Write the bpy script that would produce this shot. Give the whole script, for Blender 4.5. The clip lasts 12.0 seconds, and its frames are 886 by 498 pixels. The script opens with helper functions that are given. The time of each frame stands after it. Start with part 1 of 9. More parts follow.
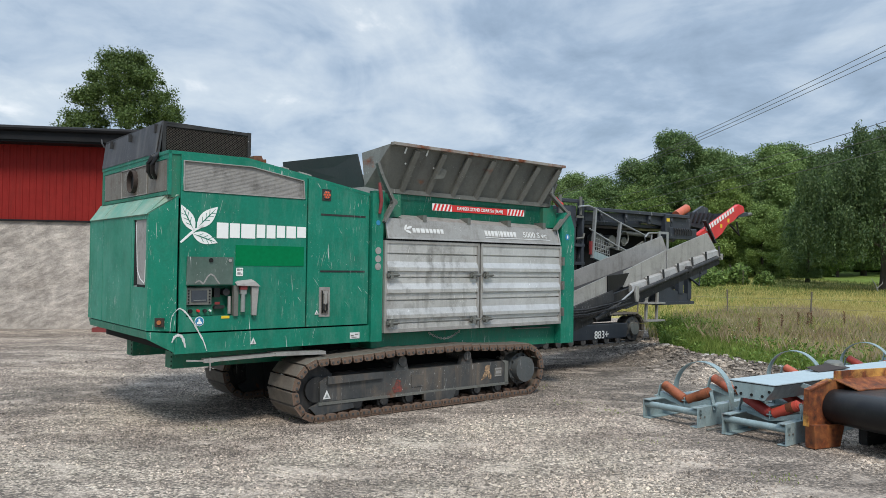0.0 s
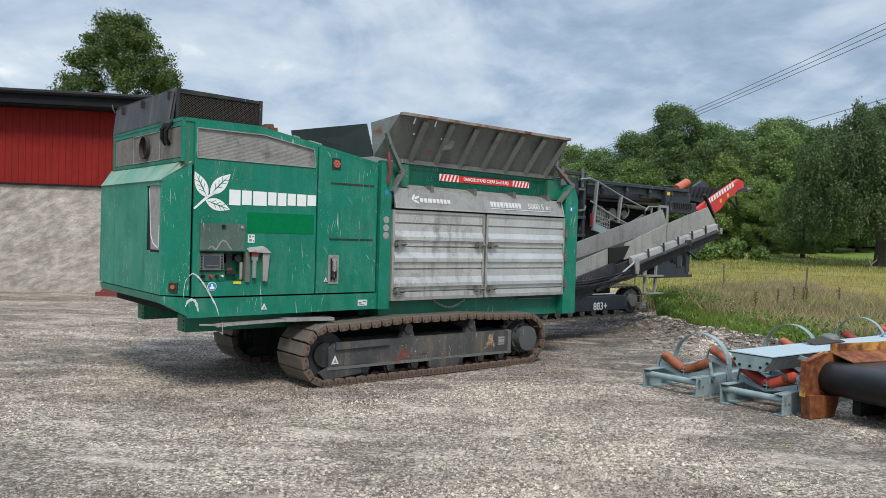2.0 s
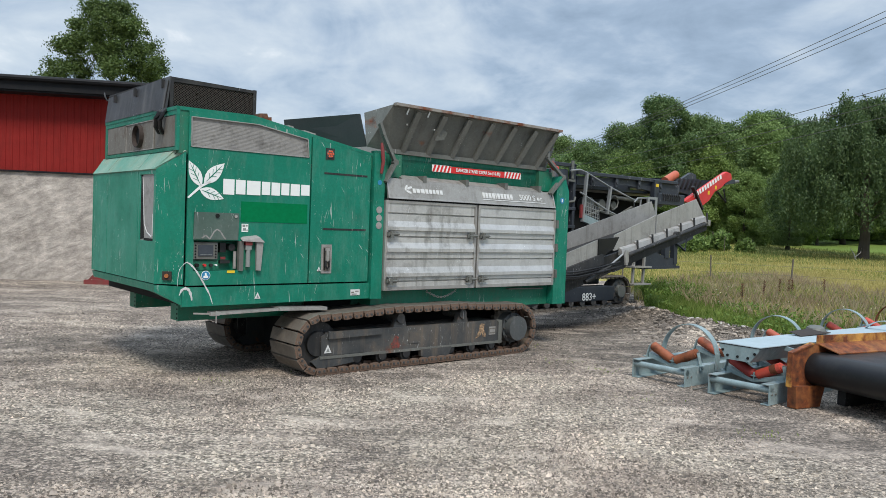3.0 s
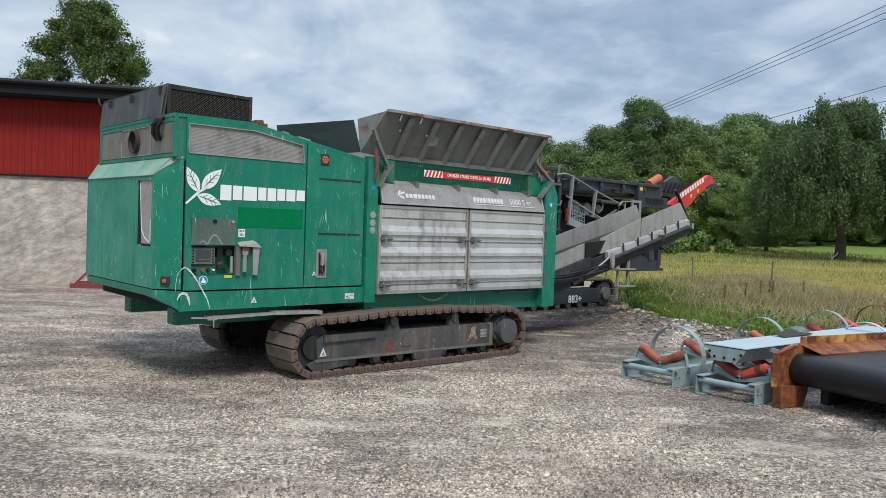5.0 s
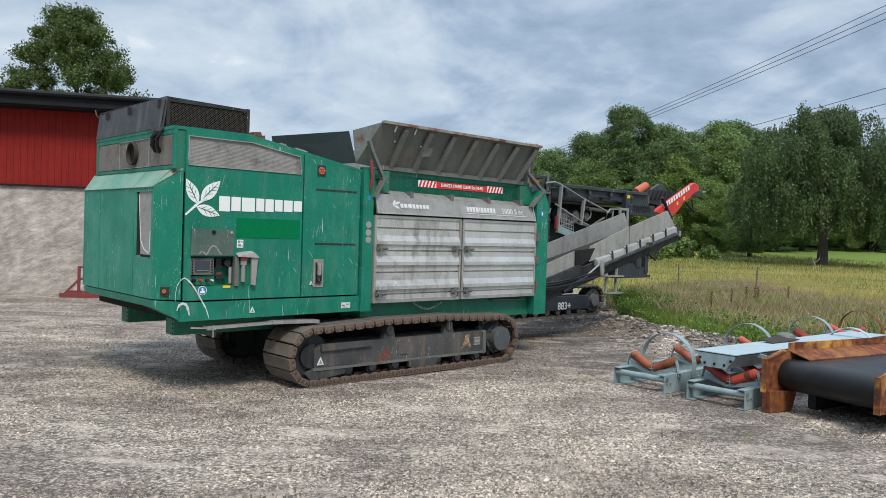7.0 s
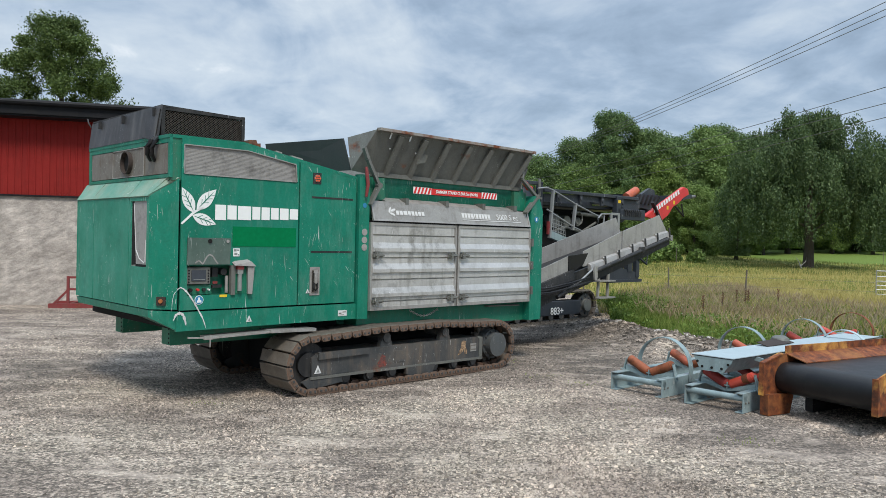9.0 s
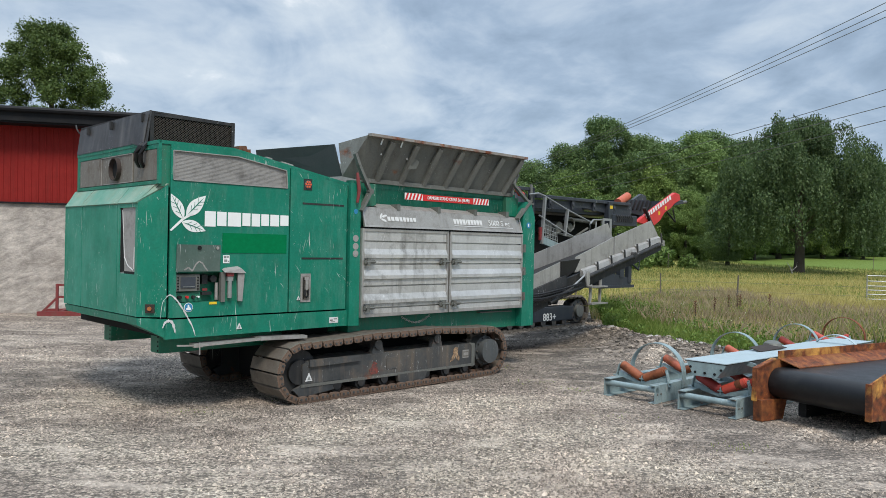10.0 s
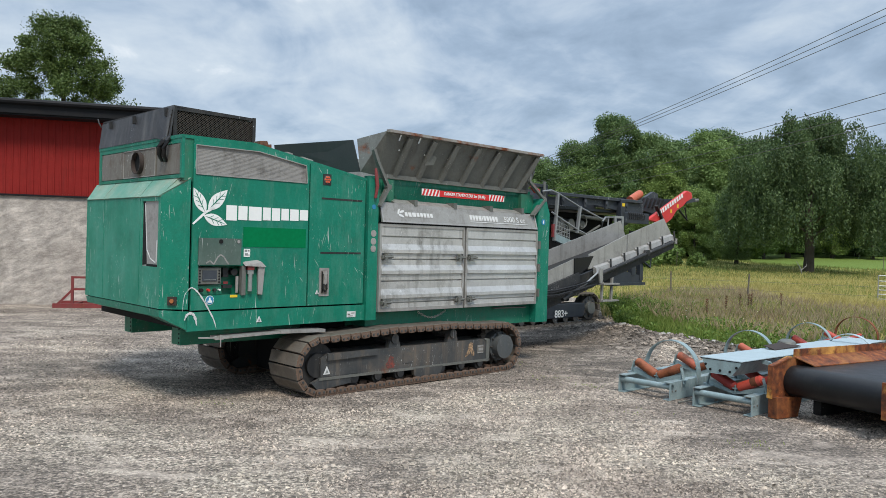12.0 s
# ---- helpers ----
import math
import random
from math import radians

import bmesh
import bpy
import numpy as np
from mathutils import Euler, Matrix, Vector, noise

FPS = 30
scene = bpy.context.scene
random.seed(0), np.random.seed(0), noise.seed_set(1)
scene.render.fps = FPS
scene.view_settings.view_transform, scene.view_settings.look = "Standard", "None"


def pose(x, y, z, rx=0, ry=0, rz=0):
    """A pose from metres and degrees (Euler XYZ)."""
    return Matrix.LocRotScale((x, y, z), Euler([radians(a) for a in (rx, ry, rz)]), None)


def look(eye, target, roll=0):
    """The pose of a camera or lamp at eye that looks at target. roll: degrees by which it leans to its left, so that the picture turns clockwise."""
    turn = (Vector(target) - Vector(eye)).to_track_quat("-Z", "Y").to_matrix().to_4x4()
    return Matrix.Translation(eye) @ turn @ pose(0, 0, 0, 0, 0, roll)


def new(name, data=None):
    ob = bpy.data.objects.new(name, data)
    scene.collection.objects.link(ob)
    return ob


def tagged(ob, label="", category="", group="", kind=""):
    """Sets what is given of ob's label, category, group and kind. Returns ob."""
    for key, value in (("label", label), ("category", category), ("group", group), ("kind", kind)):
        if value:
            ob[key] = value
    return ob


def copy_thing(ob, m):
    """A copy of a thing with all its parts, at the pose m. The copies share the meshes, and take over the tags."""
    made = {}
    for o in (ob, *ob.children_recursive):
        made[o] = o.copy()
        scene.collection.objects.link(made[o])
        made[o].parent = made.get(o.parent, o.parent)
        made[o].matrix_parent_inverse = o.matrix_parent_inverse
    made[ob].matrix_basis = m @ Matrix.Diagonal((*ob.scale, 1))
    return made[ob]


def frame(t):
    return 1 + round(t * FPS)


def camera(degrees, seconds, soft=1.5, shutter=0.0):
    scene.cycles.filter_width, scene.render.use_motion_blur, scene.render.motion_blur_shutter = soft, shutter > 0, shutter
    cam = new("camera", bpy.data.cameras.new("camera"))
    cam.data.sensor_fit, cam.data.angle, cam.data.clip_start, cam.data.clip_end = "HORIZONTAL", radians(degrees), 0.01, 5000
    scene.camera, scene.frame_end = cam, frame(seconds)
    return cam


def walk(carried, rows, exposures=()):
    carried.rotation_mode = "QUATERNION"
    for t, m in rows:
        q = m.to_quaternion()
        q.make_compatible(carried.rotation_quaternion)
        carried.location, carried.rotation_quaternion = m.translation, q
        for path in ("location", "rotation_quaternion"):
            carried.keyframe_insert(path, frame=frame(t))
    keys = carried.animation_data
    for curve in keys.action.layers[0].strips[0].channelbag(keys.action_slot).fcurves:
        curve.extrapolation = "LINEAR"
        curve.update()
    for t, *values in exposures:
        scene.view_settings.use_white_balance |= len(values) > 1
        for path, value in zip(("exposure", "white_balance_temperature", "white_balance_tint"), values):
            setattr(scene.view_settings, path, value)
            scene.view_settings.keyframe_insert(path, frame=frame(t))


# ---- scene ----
cam = camera(59.7, 12.0, soft=0.6)

PATH = [
    (0, look((0.001, -0.041, 1.630), (-0.023, 7.957, 1.775), 0.83)),
    (0.5, look((-0.032, -0.071, 1.629), (-0.064, 7.928, 1.740), 0.91)),
    (1, look((-0.065, -0.104, 1.627), (-0.101, 7.896, 1.665), 1.12)),
    (1.5, look((-0.095, -0.140, 1.623), (-0.113, 7.860, 1.556), 1.46)),
    (2, look((-0.123, -0.175, 1.624), (-0.096, 7.823, 1.461), 1.71)),
    (2.5, look((-0.151, -0.204, 1.627), (-0.068, 7.792, 1.396), 1.90)),
    (3, look((-0.179, -0.228, 1.632), (-0.019, 7.766, 1.366), 2.10)),
    (3.5, look((-0.212, -0.256, 1.638), (0.011, 7.736, 1.360), 2.26)),
    (5.5, look((-0.346, -0.400, 1.671), (0.042, 7.587, 1.443), 1.91)),
    (6, look((-0.373, -0.435, 1.681), (0.052, 7.550, 1.465), 1.88)),
    (6.5, look((-0.399, -0.465, 1.688), (0.074, 7.519, 1.494), 1.92)),
    (7, look((-0.433, -0.484, 1.693), (0.072, 7.498, 1.523), 1.83)),
    (9, look((-0.534, -0.464, 1.697), (0.099, 7.510, 1.593), 1.30)),
    (9.5, look((-0.529, -0.440, 1.696), (0.165, 7.529, 1.625), 1.19)),
    (10, look((-0.525, -0.419, 1.694), (0.187, 7.549, 1.657), 1.12)),
    (10.5, look((-0.539, -0.415, 1.693), (0.168, 7.554, 1.669), 1.19)),
    (11, look((-0.569, -0.429, 1.691), (0.114, 7.542, 1.662), 1.32)),
    (11.5, look((-0.606, -0.450, 1.688), (0.050, 7.523, 1.636), 1.50)),
    (12, look((-0.643, -0.475, 1.686), (-0.004, 7.499, 1.608), 1.63)),
]
walk(cam, PATH)

# ---- sky and sun: a bright overcast day ----
world = bpy.data.worlds.new("overcast_sky")
scene.world = world
world.use_nodes = True
wn, wl = world.node_tree.nodes, world.node_tree.links
wn.clear()


def wnode(kind, **kw):
    n = wn.new(kind)
    for k, v in kw.items():
        n.inputs[k.replace("_", " ")].default_value = v
    return n


w_co = wn.new("ShaderNodeTexCoord")
w_sep = wn.new("ShaderNodeSeparateXYZ")
wl.new(w_co.outputs["Generated"], w_sep.inputs[0])
# the cloud layer is a flat deck: direction divided by height
w_h = wn.new("ShaderNodeMath")
w_h.operation = "MAXIMUM"
w_h.inputs[1].default_value = 0.0
wl.new(w_sep.outputs["Z"], w_h.inputs[0])
w_add = wn.new("ShaderNodeMath")
w_add.inputs[1].default_value = 0.28
wl.new(w_h.outputs[0], w_add.inputs[0])
w_div = wn.new("ShaderNodeVectorMath")
w_div.operation = "DIVIDE"
wl.new(w_co.outputs["Generated"], w_div.inputs[0])
w_comb = wn.new("ShaderNodeCombineXYZ")
for i in range(3):
    wl.new(w_add.outputs[0], w_comb.inputs[i])
wl.new(w_comb.outputs[0], w_div.inputs[1])
w_map = wn.new("ShaderNodeMapping")
w_map.inputs["Scale"].default_value = (0.98, 0.86, 1.0)
w_map.inputs["Rotation"].default_value = (0, 0, radians(12))
w_map.inputs["Location"].default_value = (3.1, 1.4, 0.0)
wl.new(w_div.outputs[0], w_map.inputs["Vector"])
w_n1 = wnode("ShaderNodeTexNoise", Scale=1.25, Detail=8.0, Roughness=0.58, Distortion=0.9)
w_n2 = wnode("ShaderNodeTexNoise", Scale=5.2, Detail=6.0, Roughness=0.55, Distortion=0.35)
for n in (w_n1, w_n2):
    wl.new(w_map.outputs[0], n.inputs["Vector"])
w_mix = wn.new("ShaderNodeMix")
w_mix.inputs["Factor"].default_value = 0.38
wl.new(w_n1.outputs["Fac"], w_mix.inputs["A"])
wl.new(w_n2.outputs["Fac"], w_mix.inputs["B"])
w_ramp = wn.new("ShaderNodeValToRGB")
cr = w_ramp.color_ramp
cr.elements[0].position, cr.elements[0].color = 0.37, (0.235, 0.315, 0.42, 1)
cr.elements[1].position, cr.elements[1].color = 0.69, (0.88, 0.90, 0.92, 1)
for pos_, col_ in ((0.455, (0.315, 0.408, 0.53, 1)), (0.512, (0.405, 0.494, 0.605, 1)), (0.61, (0.545, 0.62, 0.695, 1))):
    e_ = cr.elements.new(pos_)
    e_.color = col_
wl.new(w_mix.outputs["Result"], w_ramp.inputs["Fac"])
# clear-sky blue shows faintly through the thin cloud
w_sky = wn.new("ShaderNodeTexSky")
w_sky.sky_type = "NISHITA"
w_sky.sun_disc = False
w_sky.sun_elevation, w_sky.sun_rotation = radians(53), radians(170)
w_skys = wn.new("ShaderNodeVectorMath")
w_skys.operation = "SCALE"
w_skys.inputs["Scale"].default_value = 0.08
wl.new(w_sky.outputs[0], w_skys.inputs[0])
# an overcast sky is brighter overhead than at the horizon
w_grad = wn.new("ShaderNodeMapRange")
w_grad.inputs["From Min"].default_value, w_grad.inputs["From Max"].default_value = 0.40, 0.95
w_grad.inputs["To Min"].default_value, w_grad.inputs["To Max"].default_value = 0.95, 2.5
wl.new(w_sep.outputs["Z"], w_grad.inputs["Value"])
w_br = wn.new("ShaderNodeVectorMath")
w_br.operation = "SCALE"
wl.new(w_ramp.outputs["Color"], w_br.inputs[0])
wl.new(w_grad.outputs[0], w_br.inputs["Scale"])
w_mx2 = wn.new("ShaderNodeMix")
w_mx2.data_type = "RGBA"
w_mx2.inputs["Factor"].default_value = 0.88
wl.new(w_skys.outputs[0], w_mx2.inputs["A"])
wl.new(w_br.outputs[0], w_mx2.inputs["B"])
w_bg = wnode("ShaderNodeBackground", Strength=1.0)
wl.new(w_mx2.outputs["Result"], w_bg.inputs["Color"])
w_out = wn.new("ShaderNodeOutputWorld")
wl.new(w_bg.outputs[0], w_out.inputs["Surface"])

sun = new("sun", bpy.data.lights.new("sun", "SUN"))
sun.data.energy, sun.data.angle, sun.data.color = 2.15, radians(16), (1.0, 0.94, 0.85)
sun.matrix_basis = look((2.0, -11.5, 15.5), (0, 0, 0))
scene.view_settings.exposure = 0.40

# ---- materials ----
def ramp(nt, fac, stops):
    n = nt.nodes.new("ShaderNodeValToRGB")
    while len(n.color_ramp.elements) < len(stops):
        n.color_ramp.elements.new(0.5)
    for e, (p, c) in zip(n.color_ramp.elements, stops):
        e.position, e.color = p, (c, c, c, 1) if isinstance(c, (int, float)) else (*c, 1)
    nt.links.new(fac, n.inputs["Fac"])
    return n.outputs["Color"]


def tex(nt, kind, co, scale, stretch=(1, 1, 1), out=None, turn=0.0, **kw):
    n = nt.nodes.new(kind)
    m = nt.nodes.new("ShaderNodeMapping")
    m.inputs["Scale"].default_value = stretch
    if turn:  # the pattern leans in the upright plane
        first = nt.nodes.new("ShaderNodeMapping")
        first.inputs["Rotation"].default_value = (0, radians(turn), 0)
        nt.links.new(co, first.inputs["Vector"])
        co = first.outputs[0]
    nt.links.new(co, m.inputs["Vector"])
    nt.links.new(m.outputs[0], n.inputs["Vector"])
    n.inputs["Scale"].default_value = scale
    for k, v in kw.items():
        if k in n.inputs:
            n.inputs[k].default_value = v
    return n.outputs[out or ("Fac" if "Fac" in n.outputs else 0)]


def blend(nt, fac, a, b, mode="MIX"):
    n = nt.nodes.new("ShaderNodeMix")
    n.data_type, n.blend_type = "RGBA", mode
    for sock, v in (("Factor", fac), ("A", a), ("B", b)):
        if isinstance(v, (int, float)) and sock == "Factor":
            n.inputs["Factor"].default_value = v
        elif isinstance(v, tuple):
            n.inputs[sock].default_value = (*v, 1)
        else:
            nt.links.new(v, n.inputs[sock])
    return n.outputs["Result"]


def material(name):
    m = bpy.data.materials.new(name)
    m.use_nodes = True
    nt = m.node_tree
    bsdf = nt.nodes["Principled BSDF"]
    co = nt.nodes.new("ShaderNodeTexCoord").outputs["Object"]
    return m, nt, bsdf, co


def bump(nt, bsdf, height, strength, distance):
    b = nt.nodes.new("ShaderNodeBump")
    b.inputs["Strength"].default_value, b.inputs["Distance"].default_value = strength, distance
    nt.links.new(height, b.inputs["Height"])
    nt.links.new(b.outputs[0], bsdf.inputs["Normal"])


def surface(name, col, worn=None, dirt=(0.10, 0.08, 0.06), rough=0.5, metal=0.0, var=0.5, dirty=0.3, streak=0.3,
            scratch=0.0, scratch_col=(0.72, 0.72, 0.70), rust=0.0, grain=0.3, spec=0.5):
    """Painted or bare metal and the like: faded patches, fine grain, runs of dirt, scratches and rust."""
    m, nt, bsdf, co = material(name)
    worn = worn or tuple(min(1, c * 1.35 + 0.02) for c in col)
    big = tex(nt, "ShaderNodeTexNoise", co, 1.7, Detail=5.0, Roughness=0.6)
    c = blend(nt, ramp(nt, big, ((0.35, 0.0), (0.75, var))), col, worn)
    fine = tex(nt, "ShaderNodeTexNoise", co, 42.0, Detail=4.0, Roughness=0.7)
    c = blend(nt, grain, c, ramp(nt, fine, ((0.25, 0.25), (0.75, 0.78))), "SOFT_LIGHT")
    run = tex(nt, "ShaderNodeTexNoise", co, 9.0, (1, 1, 0.09), Detail=4.0, Roughness=0.6)
    c = blend(nt, ramp(nt, run, ((0.52, 0.0), (0.8, streak))), c, dirt)
    blot = tex(nt, "ShaderNodeTexNoise", co, 4.3, Detail=8.0, Roughness=0.72)
    c = blend(nt, ramp(nt, blot, ((0.5, 0.0), (0.78, dirty))), c, dirt)
    rg = nt.nodes.new("ShaderNodeMath")
    rg.operation = "MULTIPLY_ADD"
    nt.links.new(blot, rg.inputs[0])
    rg.inputs[1].default_value, rg.inputs[2].default_value = 0.35, rough - 0.17
    if rust:
        rn = tex(nt, "ShaderNodeTexNoise", co, 2.6, Detail=8.0, Roughness=0.63, Distortion=0.3)
        rc = ramp(nt, tex(nt, "ShaderNodeTexNoise", co, 15.0, Detail=5.0, Roughness=0.6), ((0.3, (0.045, 0.018, 0.009)), (0.52, (0.17, 0.046, 0.014)), (0.75, (0.36, 0.12, 0.03))))
        c = blend(nt, ramp(nt, rn, ((0.68 - 0.33 * rust, 0.0), (0.80 - 0.33 * rust, 1.0))), c, rc)
    if scratch:
        where = ramp(nt, tex(nt, "ShaderNodeTexNoise", co, 2.3, Detail=4.0, Roughness=0.65), ((0.47, 0.0), (0.63, 1.0)))
        for sc, st, lev, amt, lean in ((1.0, (66, 66, 3.8), 0.715, 0.7, 0), (1.0, (44, 44, 1.6), 0.735, 0.8, 5), (1.0, (70, 70, 2.8), 0.72, 0.65, -14), (1.0, (55, 55, 4.5), 0.745, 0.65, 38)):
            s1 = tex(nt, "ShaderNodeTexNoise", co, sc, st, turn=lean, Detail=2.0, Roughness=0.55, Distortion=0.3)
            f1 = ramp(nt, s1, ((lev - 0.035 * scratch, 0.0), (lev + 0.02 - 0.035 * scratch, amt)))
            c = blend(nt, blend(nt, 1.0, f1, where, "MULTIPLY"), c, scratch_col)
        chips = tex(nt, "ShaderNodeTexNoise", co, 60.0, (1, 1, 0.7), Detail=3.0, Roughness=0.5)
        f2 = ramp(nt, chips, ((0.70 - 0.02 * scratch, 0.0), (0.73 - 0.02 * scratch, 0.7)))
        c = blend(nt, blend(nt, 1.0, f2, where, "MULTIPLY"), c, scratch_col)
        haze = tex(nt, "ShaderNodeTexNoise", co, 3.0, (2.6, 2.6, 0.7), Detail=8.0, Roughness=0.75)
        c = blend(nt, ramp(nt, haze, ((0.48, 0.0), (0.82, 0.11 * scratch))), c, scratch_col)
    nt.links.new(c, bsdf.inputs["Base Color"])
    nt.links.new(rg.outputs[0], bsdf.inputs["Roughness"])
    bsdf.inputs["Metallic"].default_value = metal
    bsdf.inputs["Specular IOR Level"].default_value = spec
    bump(nt, bsdf, blend(nt, 0.3, big, fine), 0.25, 0.01)
    return m


def plain(name, col, rough=0.5, metal=0.0, spec=0.4):
    m, nt, bsdf, co = material(name)
    n = tex(nt, "ShaderNodeTexNoise", co, 30.0, Detail=4.0)
    c = blend(nt, 0.25, col, ramp(nt, n, ((0.3, 0.3), (0.7, 0.7))), "SOFT_LIGHT")
    nt.links.new(c, bsdf.inputs["Base Color"])
    bsdf.inputs["Roughness"].default_value, bsdf.inputs["Metallic"].default_value = rough, metal
    bsdf.inputs["Specular IOR Level"].default_value = spec
    return m


GREEN = surface("green_paint", (0.006, 0.172, 0.108), (0.020, 0.25, 0.175), dirt=(0.015, 0.075, 0.05), rough=0.40, dirty=0.45, streak=0.25, scratch=0.9, spec=0.3)
GREEN_END = surface("green_paint_faded", (0.010, 0.205, 0.13), (0.055, 0.31, 0.225), dirt=(0.03, 0.09, 0.065), rough=0.48, var=0.85, dirty=0.35, streak=0.2, scratch=0.75, spec=0.3)
GREEN_FRAME = surface("green_frame_paint", (0.005, 0.156, 0.088), (0.015, 0.213, 0.131), rough=0.5, dirty=0.55, streak=0.4, scratch=0.4)
GREEN_PATCH = plain("green_cover_patch", (0.0, 0.165, 0.058), 0.8, spec=0.1)
GREEN_DUSTY = surface("dust_bleached_green", (0.06, 0.26, 0.19), (0.34, 0.42, 0.34), dirt=(0.30, 0.27, 0.19), rough=0.7, var=0.9, dirty=0.7, streak=0.4, scratch=0.5)
SMOKED = surface("smoked_flap", (0.07, 0.115, 0.095), (0.16, 0.19, 0.175), dirt=(0.05, 0.06, 0.05), rough=0.35, dirty=0.5, streak=0.2, scratch=0.7)
# near-black: shade of gaps and undersides put into the colour, also small dark fittings
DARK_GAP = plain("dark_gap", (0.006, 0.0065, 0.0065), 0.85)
ALU = surface("dull_aluminium", (0.41, 0.395, 0.37), (0.58, 0.565, 0.535), dirt=(0.13, 0.115, 0.09), rough=0.46, metal=0.55, var=0.6, dirty=0.55, streak=0.55, scratch=0.5)
ALU_DOOR = surface("scuffed_aluminium_door", (0.52, 0.515, 0.49), (0.72, 0.71, 0.68), dirt=(0.075, 0.065, 0.045), rough=0.40, metal=0.45, var=0.8, dirty=0.85, streak=0.75, scratch=0.8, scratch_col=(0.92, 0.92, 0.90))
ALU_CLEAN = surface("scratched_aluminium_door", (0.53, 0.53, 0.515), (0.72, 0.72, 0.70), dirt=(0.14, 0.125, 0.10), rough=0.42, metal=0.5, var=0.8, dirty=0.40, streak=0.28, scratch=0.6, scratch_col=(0.92, 0.92, 0.90))
GREY_PLATE = surface("dark_grey_steel", (0.145, 0.15, 0.135), (0.22, 0.22, 0.20), dirt=(0.06, 0.05, 0.04), rough=0.55, metal=0.25, dirty=0.5, streak=0.45, rust=0.12, scratch=0.2)
ALU_COVER = surface("stained_aluminium_cover", (0.33, 0.32, 0.295), (0.46, 0.45, 0.42), dirt=(0.10, 0.085, 0.065), rough=0.5, metal=0.45, var=0.7, dirty=0.7, streak=0.4, scratch=0.4)
BLACK_PLATE = surface("black_steel", (0.013, 0.014, 0.015), (0.038, 0.038, 0.038), dirt=(0.085, 0.075, 0.065), rough=0.6, metal=0.1, dirty=0.5, streak=0.5, scratch=0.4)
MESH_BLACK = plain("black_mesh_wire", (0.085, 0.072, 0.060), 0.55, 0.3)
FLAP_DARK = surface("dark_flap_steel", (0.030, 0.034, 0.035), (0.052, 0.057, 0.057), dirt=(0.09, 0.085, 0.075), rough=0.55, dirty=0.3, streak=0.15)
GRILLE = surface("dusty_grille", (0.30, 0.29, 0.275), (0.39, 0.38, 0.36), dirt=(0.06, 0.055, 0.05), rough=0.7, metal=0.1, dirty=0.9, streak=0.4)
PIPE_RUST = surface("rusty_exhaust", (0.03, 0.02, 0.016), rough=0.8, rust=0.25)
BROWN_PANEL = surface("heat_stained_panel", (0.155, 0.145, 0.125), (0.215, 0.205, 0.18), dirt=(0.085, 0.05, 0.027), rough=0.65, dirty=0.9, streak=0.75, scratch=0.5)
FADED_MARK = surface("faded_white_lettering", (0.62, 0.63, 0.62), (0.70, 0.71, 0.70), dirt=(0.30, 0.29, 0.27), rough=0.6, dirty=0.9, streak=0.5)
WHITE_MARK = plain("white_marking", (0.80, 0.82, 0.80), 0.6)
RED_MARK = plain("red_marking", (0.62, 0.03, 0.03), 0.5)
BLUE_MARK = plain("blue_marking", (0.03, 0.22, 0.40), 0.5)
RUSTY_RIM = surface("rust_edged_steel", (0.25, 0.235, 0.21), (0.33, 0.31, 0.28), dirt=(0.14, 0.08, 0.05), rough=0.7, dirty=0.7, streak=0.3, rust=0.72)
YELLOW_MARK = plain("yellow_marking", (0.75, 0.52, 0.03), 0.5)
AMBER = plain("amber_lens", (0.36, 0.13, 0.045), 0.3)
ORANGE_SPOT = plain("orange_reflector", (0.72, 0.12, 0.05), 0.35)
TRACK_STEEL = surface("worn_track_steel", (0.115, 0.098, 0.080), (0.30, 0.268, 0.225), dirt=(0.05, 0.037, 0.027), rough=0.55, metal=0.25, var=0.9, dirty=0.6, streak=0.0, rust=0.22, scratch=0.3)
LINK_RUST = surface("rusty_track_links", (0.13, 0.085, 0.06), (0.22, 0.15, 0.11), dirt=(0.045, 0.03, 0.022), rough=0.7, metal=0.1, var=0.8, dirty=0.6, streak=0.0, rust=0.55)
TRACK_FRAME = surface("dirty_black_track_frame", (0.038, 0.043, 0.046), (0.10, 0.098, 0.092), dirt=(0.20, 0.15, 0.105), rough=0.55, metal=0.1, var=0.9, dirty=0.6, streak=0.8, scratch=0.45, rust=0.12)
GUARD_PLATE = surface("scuffed_guard_plate", (0.03, 0.031, 0.034), (0.07, 0.07, 0.073), dirt=(0.20, 0.195, 0.185), rough=0.5, metal=0.1, var=0.9, dirty=0.25, streak=0.45, scratch=0.8)
HUB = surface("drive_hub_paint", (0.062, 0.07, 0.072), (0.125, 0.135, 0.138), rough=0.5, dirty=0.4, scratch=0.4)
RUBBER = surface("black_rubber", (0.010, 0.010, 0.011), (0.022, 0.022, 0.023), dirt=(0.06, 0.055, 0.05), rough=0.36, dirty=0.3, streak=0.1, grain=0.2, spec=0.32)
SCREEN = plain("display_glass", (0.05, 0.06, 0.075), 0.15)
PANEL_GREY = plain("panel_grey", (0.23, 0.25, 0.24), 0.5)
BLUE_GREY = surface("blue_grey_paint", (0.205, 0.285, 0.30), (0.31, 0.395, 0.405), dirt=(0.07, 0.06, 0.045), rough=0.42, var=0.8, dirty=0.6, streak=0.4, scratch=0.4, rust=0.08)
TRAY_BLUE = surface("pale_blue_sheet", (0.40, 0.495, 0.53), (0.48, 0.57, 0.60), dirt=(0.2, 0.2, 0.18), rough=0.38, dirty=0.25, streak=0.0, scratch=0.2)
